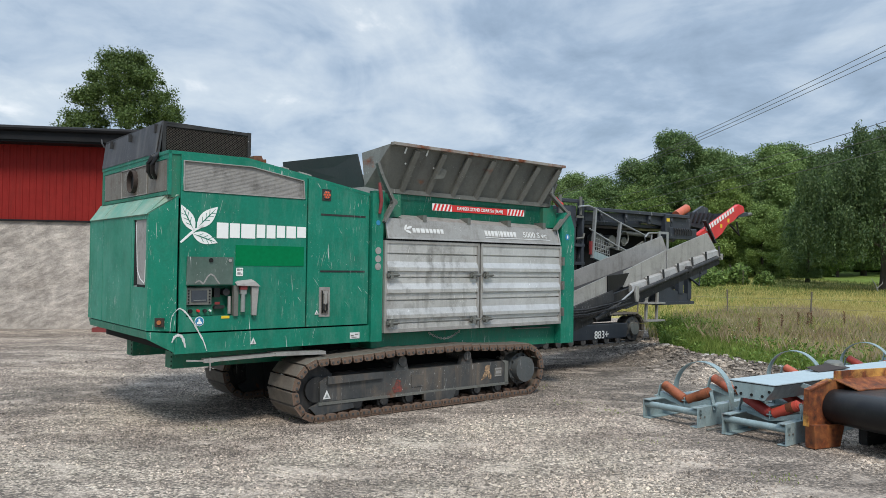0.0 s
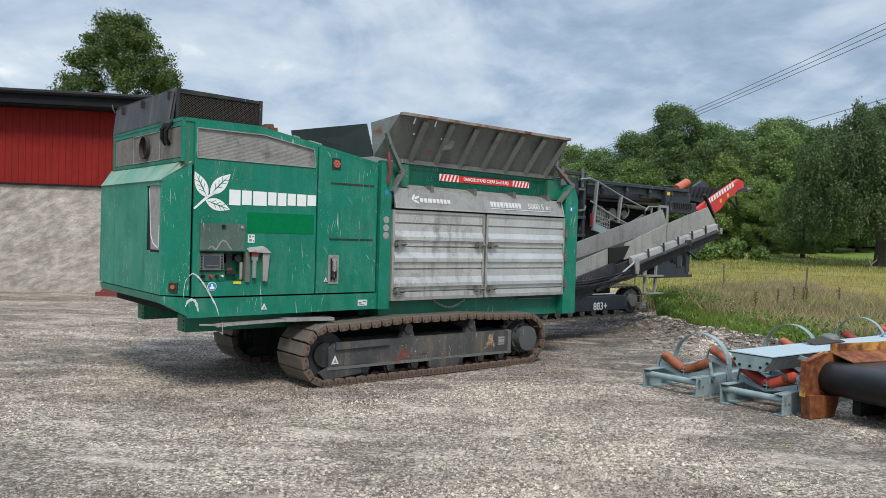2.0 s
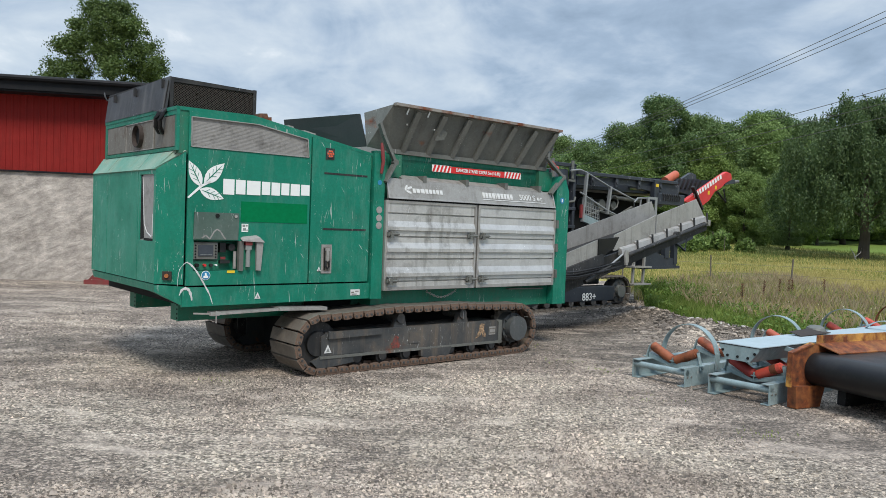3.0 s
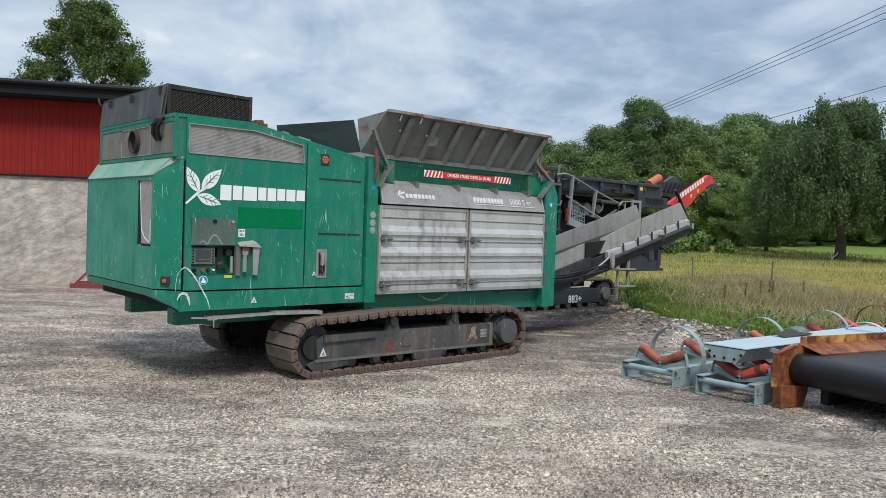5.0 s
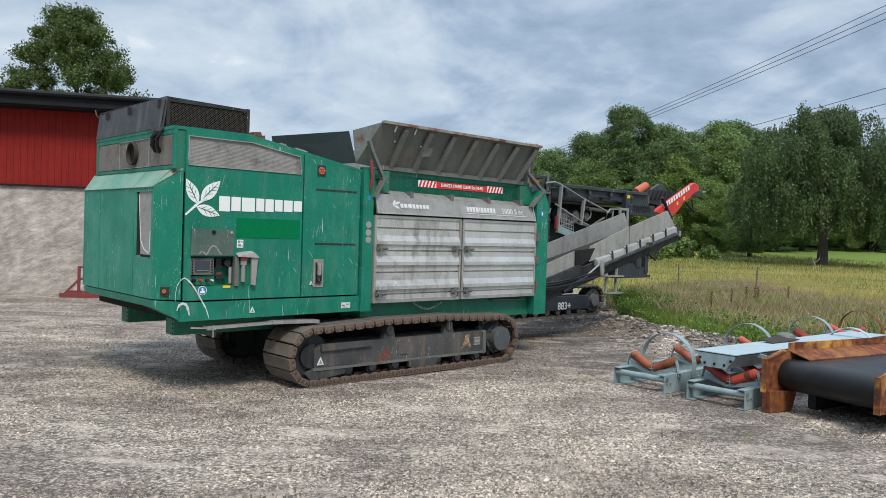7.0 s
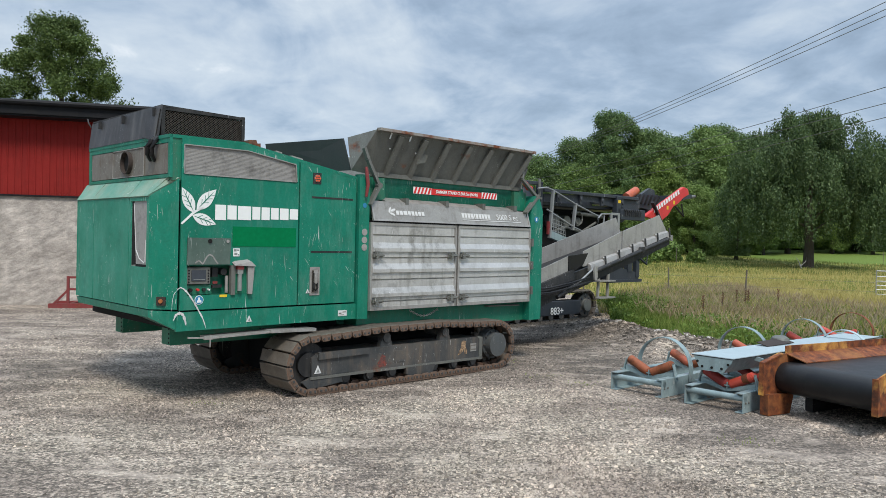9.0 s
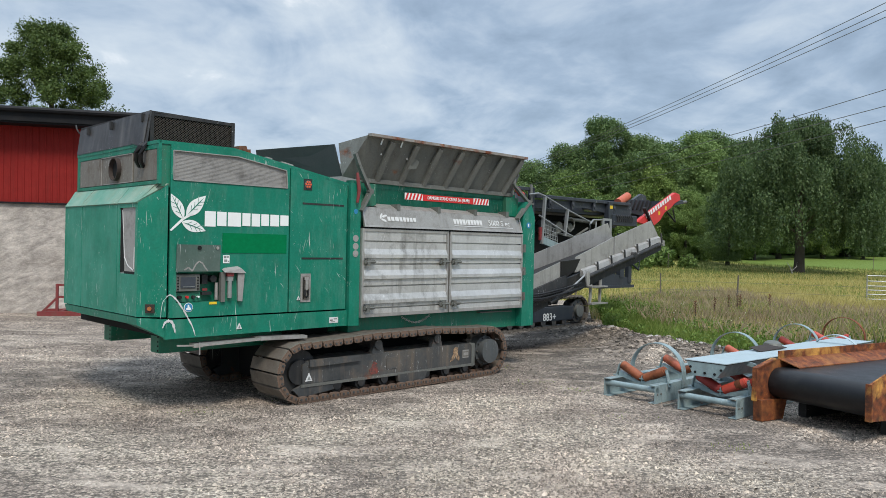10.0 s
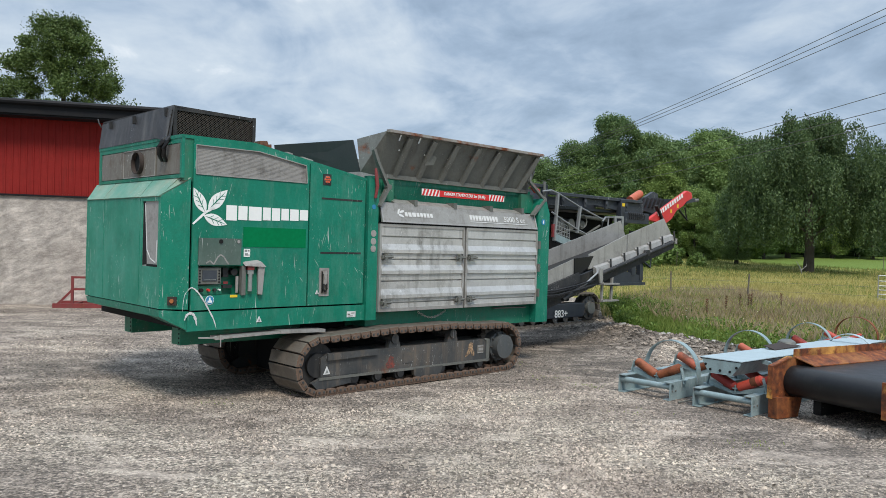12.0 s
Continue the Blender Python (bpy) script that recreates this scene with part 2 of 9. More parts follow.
ROLLER_RUST = surface("rusty_orange_roller", (0.27, 0.075, 0.03), (0.36, 0.12, 0.05), rough=0.65, rust=0.72)
ROLLER_RED = surface("red_orange_roller", (0.47, 0.055, 0.035), (0.56, 0.12, 0.075), dirt=(0.12, 0.03, 0.02), rough=0.5, dirty=0.6, streak=0.0, rust=0.08)
ROLLER_DULL = surface("faded_orange_roller", (0.40, 0.085, 0.045), (0.50, 0.15, 0.085), dirt=(0.12, 0.04, 0.025), rough=0.6, dirty=0.6, streak=0.0, rust=0.40)
ROLLER_DARK = surface("dull_red_roller", (0.30, 0.035, 0.03), (0.36, 0.06, 0.045), rough=0.55, dirty=0.4, streak=0.0, rust=0.15)
RUST_EDGE = surface("flaking_yellow_edge", (0.62, 0.31, 0.06), (0.66, 0.42, 0.15), dirt=(0.24, 0.085, 0.025), rough=0.75, dirty=0.7, streak=0.6, rust=0.98)
RUST_BROWN = surface("brown_rust", (0.19, 0.06, 0.021), (0.46, 0.20, 0.05), dirt=(0.05, 0.022, 0.012), rough=0.75, var=1.0, dirty=0.7, streak=0.7, rust=0.98)
NAVY = surface("dark_slate_paint", (0.022, 0.028, 0.038), (0.054, 0.063, 0.075), dirt=(0.085, 0.078, 0.07), rough=0.5, dirty=0.35, streak=0.25, scratch=0.1)
GALV = surface("galvanised_rail", (0.33, 0.34, 0.34), (0.44, 0.45, 0.45), rough=0.4, metal=0.5, dirty=0.2, streak=0.1)
RED_PAINT = surface("bright_red_paint", (0.60, 0.022, 0.022), (0.68, 0.06, 0.055), rough=0.42, dirty=0.25, streak=0.15, scratch=0.2)
RED_FRAME = surface("dull_red_frame_paint", (0.18, 0.022, 0.024), (0.27, 0.05, 0.045), rough=0.6, dirty=0.35, rust=0.15)
ORANGE_PAINT = surface("orange_paint", (0.45, 0.10, 0.045), rough=0.5, dirty=0.3)
BARN_RED = surface("falu_red_sheet", (0.215, 0.013, 0.011), (0.275, 0.023, 0.018), dirt=(0.11, 0.012, 0.01), rough=0.7, var=0.6, dirty=0.35, streak=0.5, spec=0.2)
ROOF_BLACK = surface("black_roof_sheet", (0.007, 0.008, 0.010), (0.014, 0.015, 0.018), rough=0.6, dirty=0.1, streak=0.05, spec=0.2)
POST_WOOD = surface("weathered_post_wood", (0.13, 0.11, 0.085), (0.2, 0.18, 0.15), rough=0.85, dirty=0.3)
WIRE = plain("power_cable", (0.14, 0.14, 0.145), 0.55, 0.3)


def rubbed(name, paint, under, level=0.5):
    """Old paint worn through in flecks to the dirty frame below."""
    m, nt, bsdf, co = material(name)
    n = tex(nt, "ShaderNodeTexNoise", co, 21.0, Detail=7.0, Roughness=0.75)
    g = tex(nt, "ShaderNodeTexNoise", co, 55.0, (1, 1, 0.2), Detail=3.0)
    c = blend(nt, ramp(nt, n, ((level - 0.07, 1.0), (level + 0.09, 0.12))), under, paint)
    c = blend(nt, 0.5, c, ramp(nt, g, ((0.3, 0.3), (0.7, 0.7))), "SOFT_LIGHT")
    nt.links.new(c, bsdf.inputs["Base Color"])
    bsdf.inputs["Roughness"].default_value = 0.7
    return m


RUBBED_RED = rubbed("rubbed_red_paint", (0.26, 0.05, 0.035), (0.055, 0.052, 0.048), 0.48)
RUBBED_TAN = rubbed("rubbed_tan_paint", (0.46, 0.30, 0.17), (0.07, 0.055, 0.045), 0.50)
BARK = surface("tree_bark", (0.06, 0.05, 0.04), (0.12, 0.105, 0.09), rough=0.9, dirty=0.4)
PALE_STONE = surface("pale_stone", (0.42, 0.40, 0.36), (0.56, 0.54, 0.50), rough=0.9, var=0.9, dirty=0.3, streak=0.0)
STONE = surface("grey_stone", (0.23, 0.22, 0.21), (0.36, 0.345, 0.33), rough=0.9, var=0.9, dirty=0.2, streak=0.0)


def plaster():
    m, nt, bsdf, co = material("rough_plaster")
    big = tex(nt, "ShaderNodeTexNoise", co, 0.9, (1, 1, 1.6), Detail=6.0, Roughness=0.65)
    c = ramp(nt, big, ((0.3, (0.31, 0.275, 0.24)), (0.52, (0.42, 0.38, 0.34)), (0.72, (0.54, 0.49, 0.44))))
    trowel = tex(nt, "ShaderNodeTexNoise", co, 4.0, (1, 1, 1.5), Detail=10.0, Roughness=0.78, Distortion=0.15)
    c = blend(nt, 0.75, c, ramp(nt, trowel, ((0.3, 0.24), (0.7, 0.76))), "OVERLAY")
    sweep = tex(nt, "ShaderNodeTexNoise", co, 2.2, (1.0, 1.0, 3.2), turn=24, Detail=9.0, Roughness=0.72, Distortion=0.6)
    c = blend(nt, 0.7, c, ramp(nt, sweep, ((0.34, 0.28), (0.66, 0.72))), "OVERLAY")
    nt.links.new(c, bsdf.inputs["Base Color"])
    bsdf.inputs["Roughness"].default_value = 0.92
    bump(nt, bsdf, blend(nt, 0.5, trowel, sweep), 0.9, 0.05)
    return m


TAN_SPOTS = ((-0.2, 7.0, 0.55), (0.05, 5.3, 0.8), (1.65, 5.4, 0.6), (-1.0, 6.2, 0.5), (0.9, 7.7, 0.6), (-2.9, 6.0, 0.9), (1.3, 6.5, 0.7), (-3.4, 8.2, 0.7), (-1.6, 4.9, 0.7), (2.4, 4.9, 0.7), (0.6, 6.1, 0.5), (-2.1, 7.4, 0.5))


def gravel_tone(nt, co):
    """Colour of the gravel over the yard, from dark grey to worn tan."""
    patch = tex(nt, "ShaderNodeTexNoise", co, 0.8, (0.7, 1.3, 1), Detail=7.0, Roughness=0.66, Distortion=0.5)
    base = ramp(nt, patch, ((0.38, (0.42, 0.347, 0.286)), (0.48, (0.58, 0.482, 0.395)), (0.55, (0.75, 0.628, 0.513)), (0.64, (0.90, 0.755, 0.602))))
    wob = tex(nt, "ShaderNodeTexNoise", co, 2.6, Detail=6.0, Roughness=0.7)
    tan = TAN_SPOTS
    dark_spots = ((3.9, 13.2, 1.9), (2.7, 12.2, 1.4), (4.9, 11.4, 1.0), (1.6, 11.0, 1.5), (0.6, 9.6, 1.0), (2.3, 9.4, 0.8), (3.3, 15.0, 1.5), (-4.6, 9.2, 1.1), (2.9, 10.3, 0.8))
    # worn tan patches where vehicles turn; darker patches in the spoil by the grass and round the shredder
    for spots, tone, most in ((tan, (0.80, 0.69, 0.55), 0.7), (dark_spots, (0.19, 0.165, 0.138), 0.7)):
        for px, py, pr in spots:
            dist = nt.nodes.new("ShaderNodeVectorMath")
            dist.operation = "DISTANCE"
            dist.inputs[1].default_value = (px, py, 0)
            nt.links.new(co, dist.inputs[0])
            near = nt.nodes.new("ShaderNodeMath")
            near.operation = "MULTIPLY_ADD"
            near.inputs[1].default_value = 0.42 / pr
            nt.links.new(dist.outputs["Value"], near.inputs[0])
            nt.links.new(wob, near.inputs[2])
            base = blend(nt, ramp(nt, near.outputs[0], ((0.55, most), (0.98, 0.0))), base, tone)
    return base


def gravel():
    m, nt, bsdf, co = material("crushed_gravel")
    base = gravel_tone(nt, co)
    cells = []
    for size, low in ((82.0, 0.36), (37.0, 0.62)):  # two sizes of crushed stone, each chip in its own tone
        v = tex(nt, "ShaderNodeTexVoronoi", co, size, out="Color", Randomness=1.0)
        sep = nt.nodes.new("ShaderNodeSeparateColor")
        nt.links.new(v, sep.inputs[0])
        cells.append(sep.outputs[0])
        base = blend(nt, 1.0, base, ramp(nt, sep.outputs[0], ((0.0, low), (0.5, (1 + low) / 2), (1.0, 1.0))), "MULTIPLY")
    d = tex(nt, "ShaderNodeTexVoronoi", co, 82.0, out="Distance", Randomness=1.0)
    d2 = tex(nt, "ShaderNodeTexVoronoi", co, 37.0, out="Distance", Randomness=1.0)
    # shade between stones and in small hollows is put into the colour
    c = blend(nt, ramp(nt, d2, ((0.40, 0.0), (0.75, 0.65))), base, (0.045, 0.04, 0.035))
    mid = tex(nt, "ShaderNodeTexNoise", co, 2.6, (0.8, 1.6, 1), Detail=4.0, Roughness=0.6)
    c = blend(nt, 0.75, c, ramp(nt, mid, ((0.30, 0.33), (0.70, 0.80))), "OVERLAY")
    shade_pits = tex(nt, "ShaderNodeTexNoise", co, 24.0, (0.8, 1.0, 1), Detail=3.0, Roughness=0.6)
    c = blend(nt, ramp(nt, shade_pits, ((0.54, 0.0), (0.62, 0.8))), c, (0.07, 0.061, 0.053))
    clods = tex(nt, "ShaderNodeTexNoise", co, 9.0, (0.8, 1.1, 1), Detail=4.0, Roughness=0.65)
    c = blend(nt, ramp(nt, clods, ((0.54, 0.0), (0.66, 0.55))), c, (0.115, 0.10, 0.087))
    packed = tex(nt, "ShaderNodeTexNoise", co, 1.5, (0.8, 1.5, 1), Detail=5.0, Roughness=0.62, Distortion=0.6)
    c = blend(nt, ramp(nt, packed, ((0.54, 0.0), (0.68, 0.55))), c, (0.64, 0.545, 0.455))
    moss = tex(nt, "ShaderNodeTexNoise", co, 0.8, Detail=10.0, Roughness=0.78)
    c = blend(nt, ramp(nt, moss, ((0.69, 0.0), (0.80, 0.45))), c, (0.16, 0.17, 0.085))
    nt.links.new(c, bsdf.inputs["Base Color"])
    bsdf.inputs["Roughness"].default_value = 0.95
    bsdf.inputs["Specular IOR Level"].default_value = 0.25
    hgt = blend(nt, 0.6, ramp(nt, d, ((0.0, 1.0), (0.7, 0.0))), ramp(nt, d2, ((0.0, 1.0), (0.8, 0.0))))
    bump(nt, bsdf, blend(nt, 0.35, hgt, shade_pits), 1.0, 0.022)
    return m


def meadow():
    m, nt, bsdf, co = material("meadow_soil_and_thatch")
    n = tex(nt, "ShaderNodeTexNoise", co, 0.16, (1, 0.5, 1), Detail=6.0, Roughness=0.6)
    hay = ramp(nt, n, ((0.32, (0.22, 0.225, 0.06)), (0.5, (0.38, 0.33, 0.115)), (0.7, (0.50, 0.41, 0.17))))
    f = tex(nt, "ShaderNodeTexNoise", co, 14.0, Detail=5.0, Roughness=0.75)
    hay = blend(nt, 0.6, hay, ramp(nt, f, ((0.3, 0.2), (0.7, 0.8))), "OVERLAY")
    sep = nt.nodes.new("ShaderNodeSeparateXYZ")
    nt.links.new(co, sep.inputs[0])
    mr = nt.nodes.new("ShaderNodeMapRange")
    mr.inputs["From Min"].default_value, mr.inputs["From Max"].default_value = 103.0, 104.6
    both = nt.nodes.new("ShaderNodeMath")
    both.operation = "MULTIPLY_ADD"
    both.inputs[1].default_value = 0.86
    nt.links.new(sep.outputs["X"], both.inputs[0])
    nt.links.new(sep.outputs["Y"], both.inputs[2])
    nt.links.new(both.outputs[0], mr.inputs["Value"])
    lawn = ramp(nt, f, ((0.3, (0.12, 0.18, 0.035)), (0.7, (0.18, 0.25, 0.055))))
    mr2 = nt.nodes.new("ShaderNodeMapRange")
    mr2.inputs["From Min"].default_value, mr2.inputs["From Max"].default_value = 38.0, 50.0
    nt.links.new(sep.outputs["Y"], mr2.inputs["Value"])
    rough_grass = ramp(nt, n, ((0.3, (0.12, 0.16, 0.035)), (0.5, (0.22, 0.24, 0.06)), (0.7, (0.38, 0.34, 0.12))))
    tuft = tex(nt, "ShaderNodeTexNoise", co, 1.3, (1, 0.6, 1), Detail=7.0, Roughness=0.75)
    rough_grass = blend(nt, 0.8, rough_grass, ramp(nt, tuft, ((0.3, 0.15), (0.7, 0.85))), "OVERLAY")
    hay = blend(nt, mr2.outputs[0], hay, rough_grass)
    side = nt.nodes.new("ShaderNodeMath")   # the mown field lies to the east of the birch alone
    side.operation = "MULTIPLY_ADD"
    side.inputs[1].default_value = -0.49
    nt.links.new(sep.outputs["Y"], side.inputs[0])
    nt.links.new(sep.outputs["X"], side.inputs[2])
    mown = nt.nodes.new("ShaderNodeMapRange")
    mown.inputs["From Min"].default_value, mown.inputs["From Max"].default_value = -1.5, 0.5
    nt.links.new(side.outputs[0], mown.inputs["Value"])
    part_of = nt.nodes.new("ShaderNodeMath")
    part_of.operation = "MULTIPLY"
    nt.links.new(mr.outputs[0], part_of.inputs[0])
    nt.links.new(mown.outputs[0], part_of.inputs[1])
    nt.links.new(blend(nt, part_of.outputs[0], hay, lawn), bsdf.inputs["Base Color"])
    bsdf.inputs["Roughness"].default_value = 0.95
    bsdf.inputs["Specular IOR Level"].default_value = 0.2
    bump(nt, bsdf, f, 0.8, 0.08)
    return m


def leafy(name, dark, light, trans=0.25, rough=0.55):
    """Leaves or blades: every loose piece takes its own tone."""
    m, nt, bsdf, co = material(name)
    rnd = nt.nodes.new("ShaderNodeNewGeometry").outputs["Random Per Island"]
    big = tex(nt, "ShaderNodeTexNoise", co, 0.55, Detail=3.0)
    c = blend(nt, rnd, dark, light)
    each = nt.nodes.new("ShaderNodeObjectInfo").outputs["Random"]
    c = blend(nt, ramp(nt, each, ((0.35, 0.0), (1.0, 0.30))), c, tuple(min(1.0, a * b) for a, b in zip(light, (1.35, 1.22, 1.0))))
    c = blend(nt, 0.5, c, ramp(nt, big, ((0.3, 0.22), (0.7, 0.78))), "SOFT_LIGHT")
    nt.links.new(c, bsdf.inputs["Base Color"])
    bsdf.inputs["Roughness"].default_value = rough
    bsdf.inputs["Specular IOR Level"].default_value = 0.3
    tr = nt.nodes.new("ShaderNodeBsdfTranslucent")
    nt.links.new(c, tr.inputs["Color"])
    mx = nt.nodes.new("ShaderNodeMixShader")
    mx.inputs[0].default_value = trans
    nt.links.new(bsdf.outputs[0], mx.inputs[1])
    nt.links.new(tr.outputs[0], mx.inputs[2])
    nt.links.new(mx.outputs[0], nt.nodes["Material Output"].inputs["Surface"])
    return m


PLASTER, GRAVEL, MEADOW = plaster(), gravel(), meadow()
LEAF = leafy("broad_leaves", (0.066, 0.130, 0.042), (0.215, 0.315, 0.112))
LEAF_DARK = leafy("forest_leaves", (0.053, 0.106, 0.038), (0.180, 0.262, 0.096))
LEAF_LIGHT = leafy("pale_forest_leaves", (0.084, 0.156, 0.042), (0.25, 0.345, 0.105))
LEAF_BARN = leafy("barn_tree_leaves", (0.030, 0.064, 0.020), (0.115, 0.168, 0.050), 0.28)
LEAF_BIRCH = leafy("birch_leaves", (0.042, 0.080, 0.030), (0.124, 0.180, 0.070), 0.30)
BLADE_GREEN = leafy("green_grass_blades", (0.11, 0.17, 0.03), (0.28, 0.345, 0.09), 0.4)
BLADE_HAY = leafy("dry_grass_blades", (0.35, 0.305, 0.095), (0.62, 0.53, 0.22), 0.4)
BLADE_PINK = leafy("reddish_seeding_grass", (0.30, 0.225, 0.13), (0.50, 0.41, 0.26), 0.4)
BLADE_OLIVE = leafy("olive_rough_grass", (0.10, 0.135, 0.032), (0.23, 0.27, 0.08), 0.35)
BLADE_WEED = leafy("weed_leaves", (0.075, 0.14, 0.02), (0.19, 0.285, 0.06), 0.35)
PETAL = leafy("flower_petals", (0.75, 0.72, 0.35), (0.85, 0.85, 0.75), 0.2)
SEED_HEAD = leafy("brown_seed_heads", (0.10, 0.04, 0.02), (0.2, 0.09, 0.05), 0.1)

# ---- building tools ----
def mesh_object(name, bm, mat, bevel=0.0, smooth=35):
    if bevel:
        edges = [e for e in bm.edges if len(e.link_faces) == 2 and e.calc_face_angle(0) > 0.5]
        bmesh.ops.bevel(bm, geom=edges, offset=bevel, segments=1, affect="EDGES", clamp_overlap=True)
    bmesh.ops.recalc_face_normals(bm, faces=bm.faces)
    me = bpy.data.meshes.new(name)
    bm.to_mesh(me)
    bm.free()
    if smooth:
        me.shade_smooth()
        me.set_sharp_from_angle(angle=radians(smooth))
    me.materials.append(mat)
    return new(name, me)


def part(name, bm, mat, parent, label="", bevel=0.0, smooth=35):
    ob = mesh_object(name, bm, mat, bevel, smooth)
    ob.parent = parent
    return tagged(ob, label) if label else ob


def twin(ob, m, parent=None):
    """Another piece on the same mesh."""
    o = ob.copy()
    scene.collection.objects.link(o)
    o.parent = parent or ob.parent
    o.matrix_basis = m
    return o


def thing(name, m, label, category, group="", kind=""):
    ob = new(name)
    ob.empty_display_size = 0.2
    ob.matrix_basis = m
    return tagged(ob, label, category, group, kind)


def B():
    return bmesh.new()


def box(bm, x0, x1, y0, y1, z0, z1, m=None):
    vs = [bm.verts.new(Vector(p) if m is None else m @ Vector(p)) for p in
          ((x0, y0, z0), (x1, y0, z0), (x1, y1, z0), (x0, y1, z0), (x0, y0, z1), (x1, y0, z1), (x1, y1, z1), (x0, y1, z1))]
    for f in ((0, 3, 2, 1), (4, 5, 6, 7), (0, 1, 5, 4), (1, 2, 6, 5), (2, 3, 7, 6), (3, 0, 4, 7)):
        bm.faces.new([vs[i] for i in f])
    return bm


def prism(bm, pts, axis, a, b):
    """A flat outline drawn out along an axis from a to b. Outline: (x, z) along y, (y, z) along x, (x, y) along z."""
    at = {"y": lambda p, v: (p[0], v, p[1]), "x": lambda p, v: (v, p[0], p[1]), "z": lambda p, v: (p[0], p[1], v)}[axis]
    lo = [bm.verts.new(at(p, a)) for p in pts]
    hi = [bm.verts.new(at(p, b)) for p in pts]
    bm.faces.new(lo)
    bm.faces.new(hi[::-1])
    for i in range(len(pts)):
        j = (i + 1) % len(pts)
        bm.faces.new((lo[i], hi[i], hi[j], lo[j]))
    return bm


def hull(bm, lo, hi):
    """A solid between two rings of 3D points."""
    a, b = [bm.verts.new(p) for p in lo], [bm.verts.new(p) for p in hi]
    bm.faces.new(a)
    bm.faces.new(b[::-1])
    for i in range(len(lo)):
        j = (i + 1) % len(lo)
        bm.faces.new((a[i], b[i], b[j], a[j]))
    return bm


def plate(bm, pts, t):
    """A sheet of thickness t with the given corners, grown along its normal."""
    ps = [Vector(p) for p in pts]
    n = (ps[1] - ps[0]).cross(ps[2] - ps[0]).normalized() * t
    return hull(bm, ps, [p + n for p in ps])


def basis(d):
    d = Vector(d).normalized()
    u = d.cross(Vector((0, 0, 1)) if abs(d.z) < 0.95 else Vector((1, 0, 0))).normalized()
    return u, d.cross(u).normalized()


def tube(bm, p, q, r, n=12, r2=None, cap=True):
    p, q = Vector(p), Vector(q)
    u, v = basis(q - p)
    rings = [[bm.verts.new(c + (u * math.cos(k * 2 * math.pi / n) + v * math.sin(k * 2 * math.pi / n)) * rr) for k in range(n)]
             for c, rr in ((p, r), (q, r if r2 is None else r2))]
    for k in range(n):
        j = (k + 1) % n
        bm.faces.new((rings[0][k], rings[0][j], rings[1][j], rings[1][k]))
    if cap:
        bm.faces.new(rings[0][::-1])
        bm.faces.new(rings[1])
    return bm


def hose(bm, pts, r, n=8):
    pts = [Vector(p) for p in pts]
    rings = []
    for i, p in enumerate(pts):
        d = pts[min(i + 1, len(pts) - 1)] - pts[max(i - 1, 0)]
        u, v = basis(d)
        rr = r[i] if isinstance(r, (list, tuple)) else r
        rings.append([bm.verts.new(p + (u * math.cos(k * 2 * math.pi / n) + v * math.sin(k * 2 * math.pi / n)) * rr) for k in range(n)])
    for a, b in zip(rings, rings[1:]):
        for k in range(n):
            j = (k + 1) % n
            bm.faces.new((a[k], a[j], b[j], b[k]))
    bm.faces.new(rings[0][::-1])
    bm.faces.new(rings[-1])
    return bm


def bar(bm, p, q, w, h, up=(0, 0, 1)):
    """A square bar from p to q, w wide and h high."""
    p, q = Vector(p), Vector(q)
    d = (q - p).normalized()
    s = d.cross(Vector(up)).normalized() * w / 2
    u = s.cross(d).normalized() * h / 2
    ring = lambda c: [c - s - u, c + s - u, c + s + u, c - s + u]
    return hull(bm, ring(p), ring(q))


def channel(bm, p, q, w, h, t, side=1):
    """A C-section from p to q; the open side faces left (1) or right (-1)."""
    p, q = Vector(p), Vector(q)
    d = (q - p).normalized()
    s = Vector((0, 0, 1)).cross(d).normalized() * side
    prof = ((0, 0), (w, 0), (w, t), (t, t), (t, h - t), (w, h - t), (w, h), (0, h))
    return hull(bm, [p + s * a + Vector((0, 0, b)) for a, b in prof], [q + s * a + Vector((0, 0, b)) for a, b in prof])


def lettering(name, text, size, mat, parent, m, label="", squeeze=1.0, thick=0.002):
    cu = bpy.data.curves.new(name, "FONT")
    cu.body, cu.size, cu.align_x, cu.align_y, cu.extrude, cu.offset = text, size, "CENTER", "CENTER", thick, size * 0.012
    tmp = bpy.data.objects.new(name, cu)
    scene.collection.objects.link(tmp)
    bpy.context.view_layer.update()
    me = bpy.data.meshes.new_from_object(tmp.evaluated_get(bpy.context.evaluated_depsgraph_get()))
    bpy.data.objects.remove(tmp)
    me.materials.clear()
    me.materials.append(mat)
    ob = new(name, me)
    ob.parent = parent
    ob.matrix_basis = m @ Matrix.Diagonal((squeeze, 1, 1, 1))
    return tagged(ob, label) if label else ob


def from_arrays(name, verts, faces, mat, smooth=False):
    """One mesh from numpy arrays; faces all have the same number of corners."""
    me = bpy.data.meshes.new(name)
    nf, k = faces.shape
    me.vertices.add(len(verts))
    me.vertices.foreach_set("co", np.ascontiguousarray(verts, dtype=np.float32).ravel())
    me.loops.add(nf * k)
    me.loops.foreach_set("vertex_index", np.ascontiguousarray(faces, dtype=np.int32).ravel())
    me.polygons.add(nf)
    me.polygons.foreach_set("loop_start", np.arange(0, nf * k, k, dtype=np.int32))
    me.update(calc_edges=True)
    me.validate()
    if smooth:
        me.shade_smooth()
    me.materials.append(mat)
    return new(name, me)

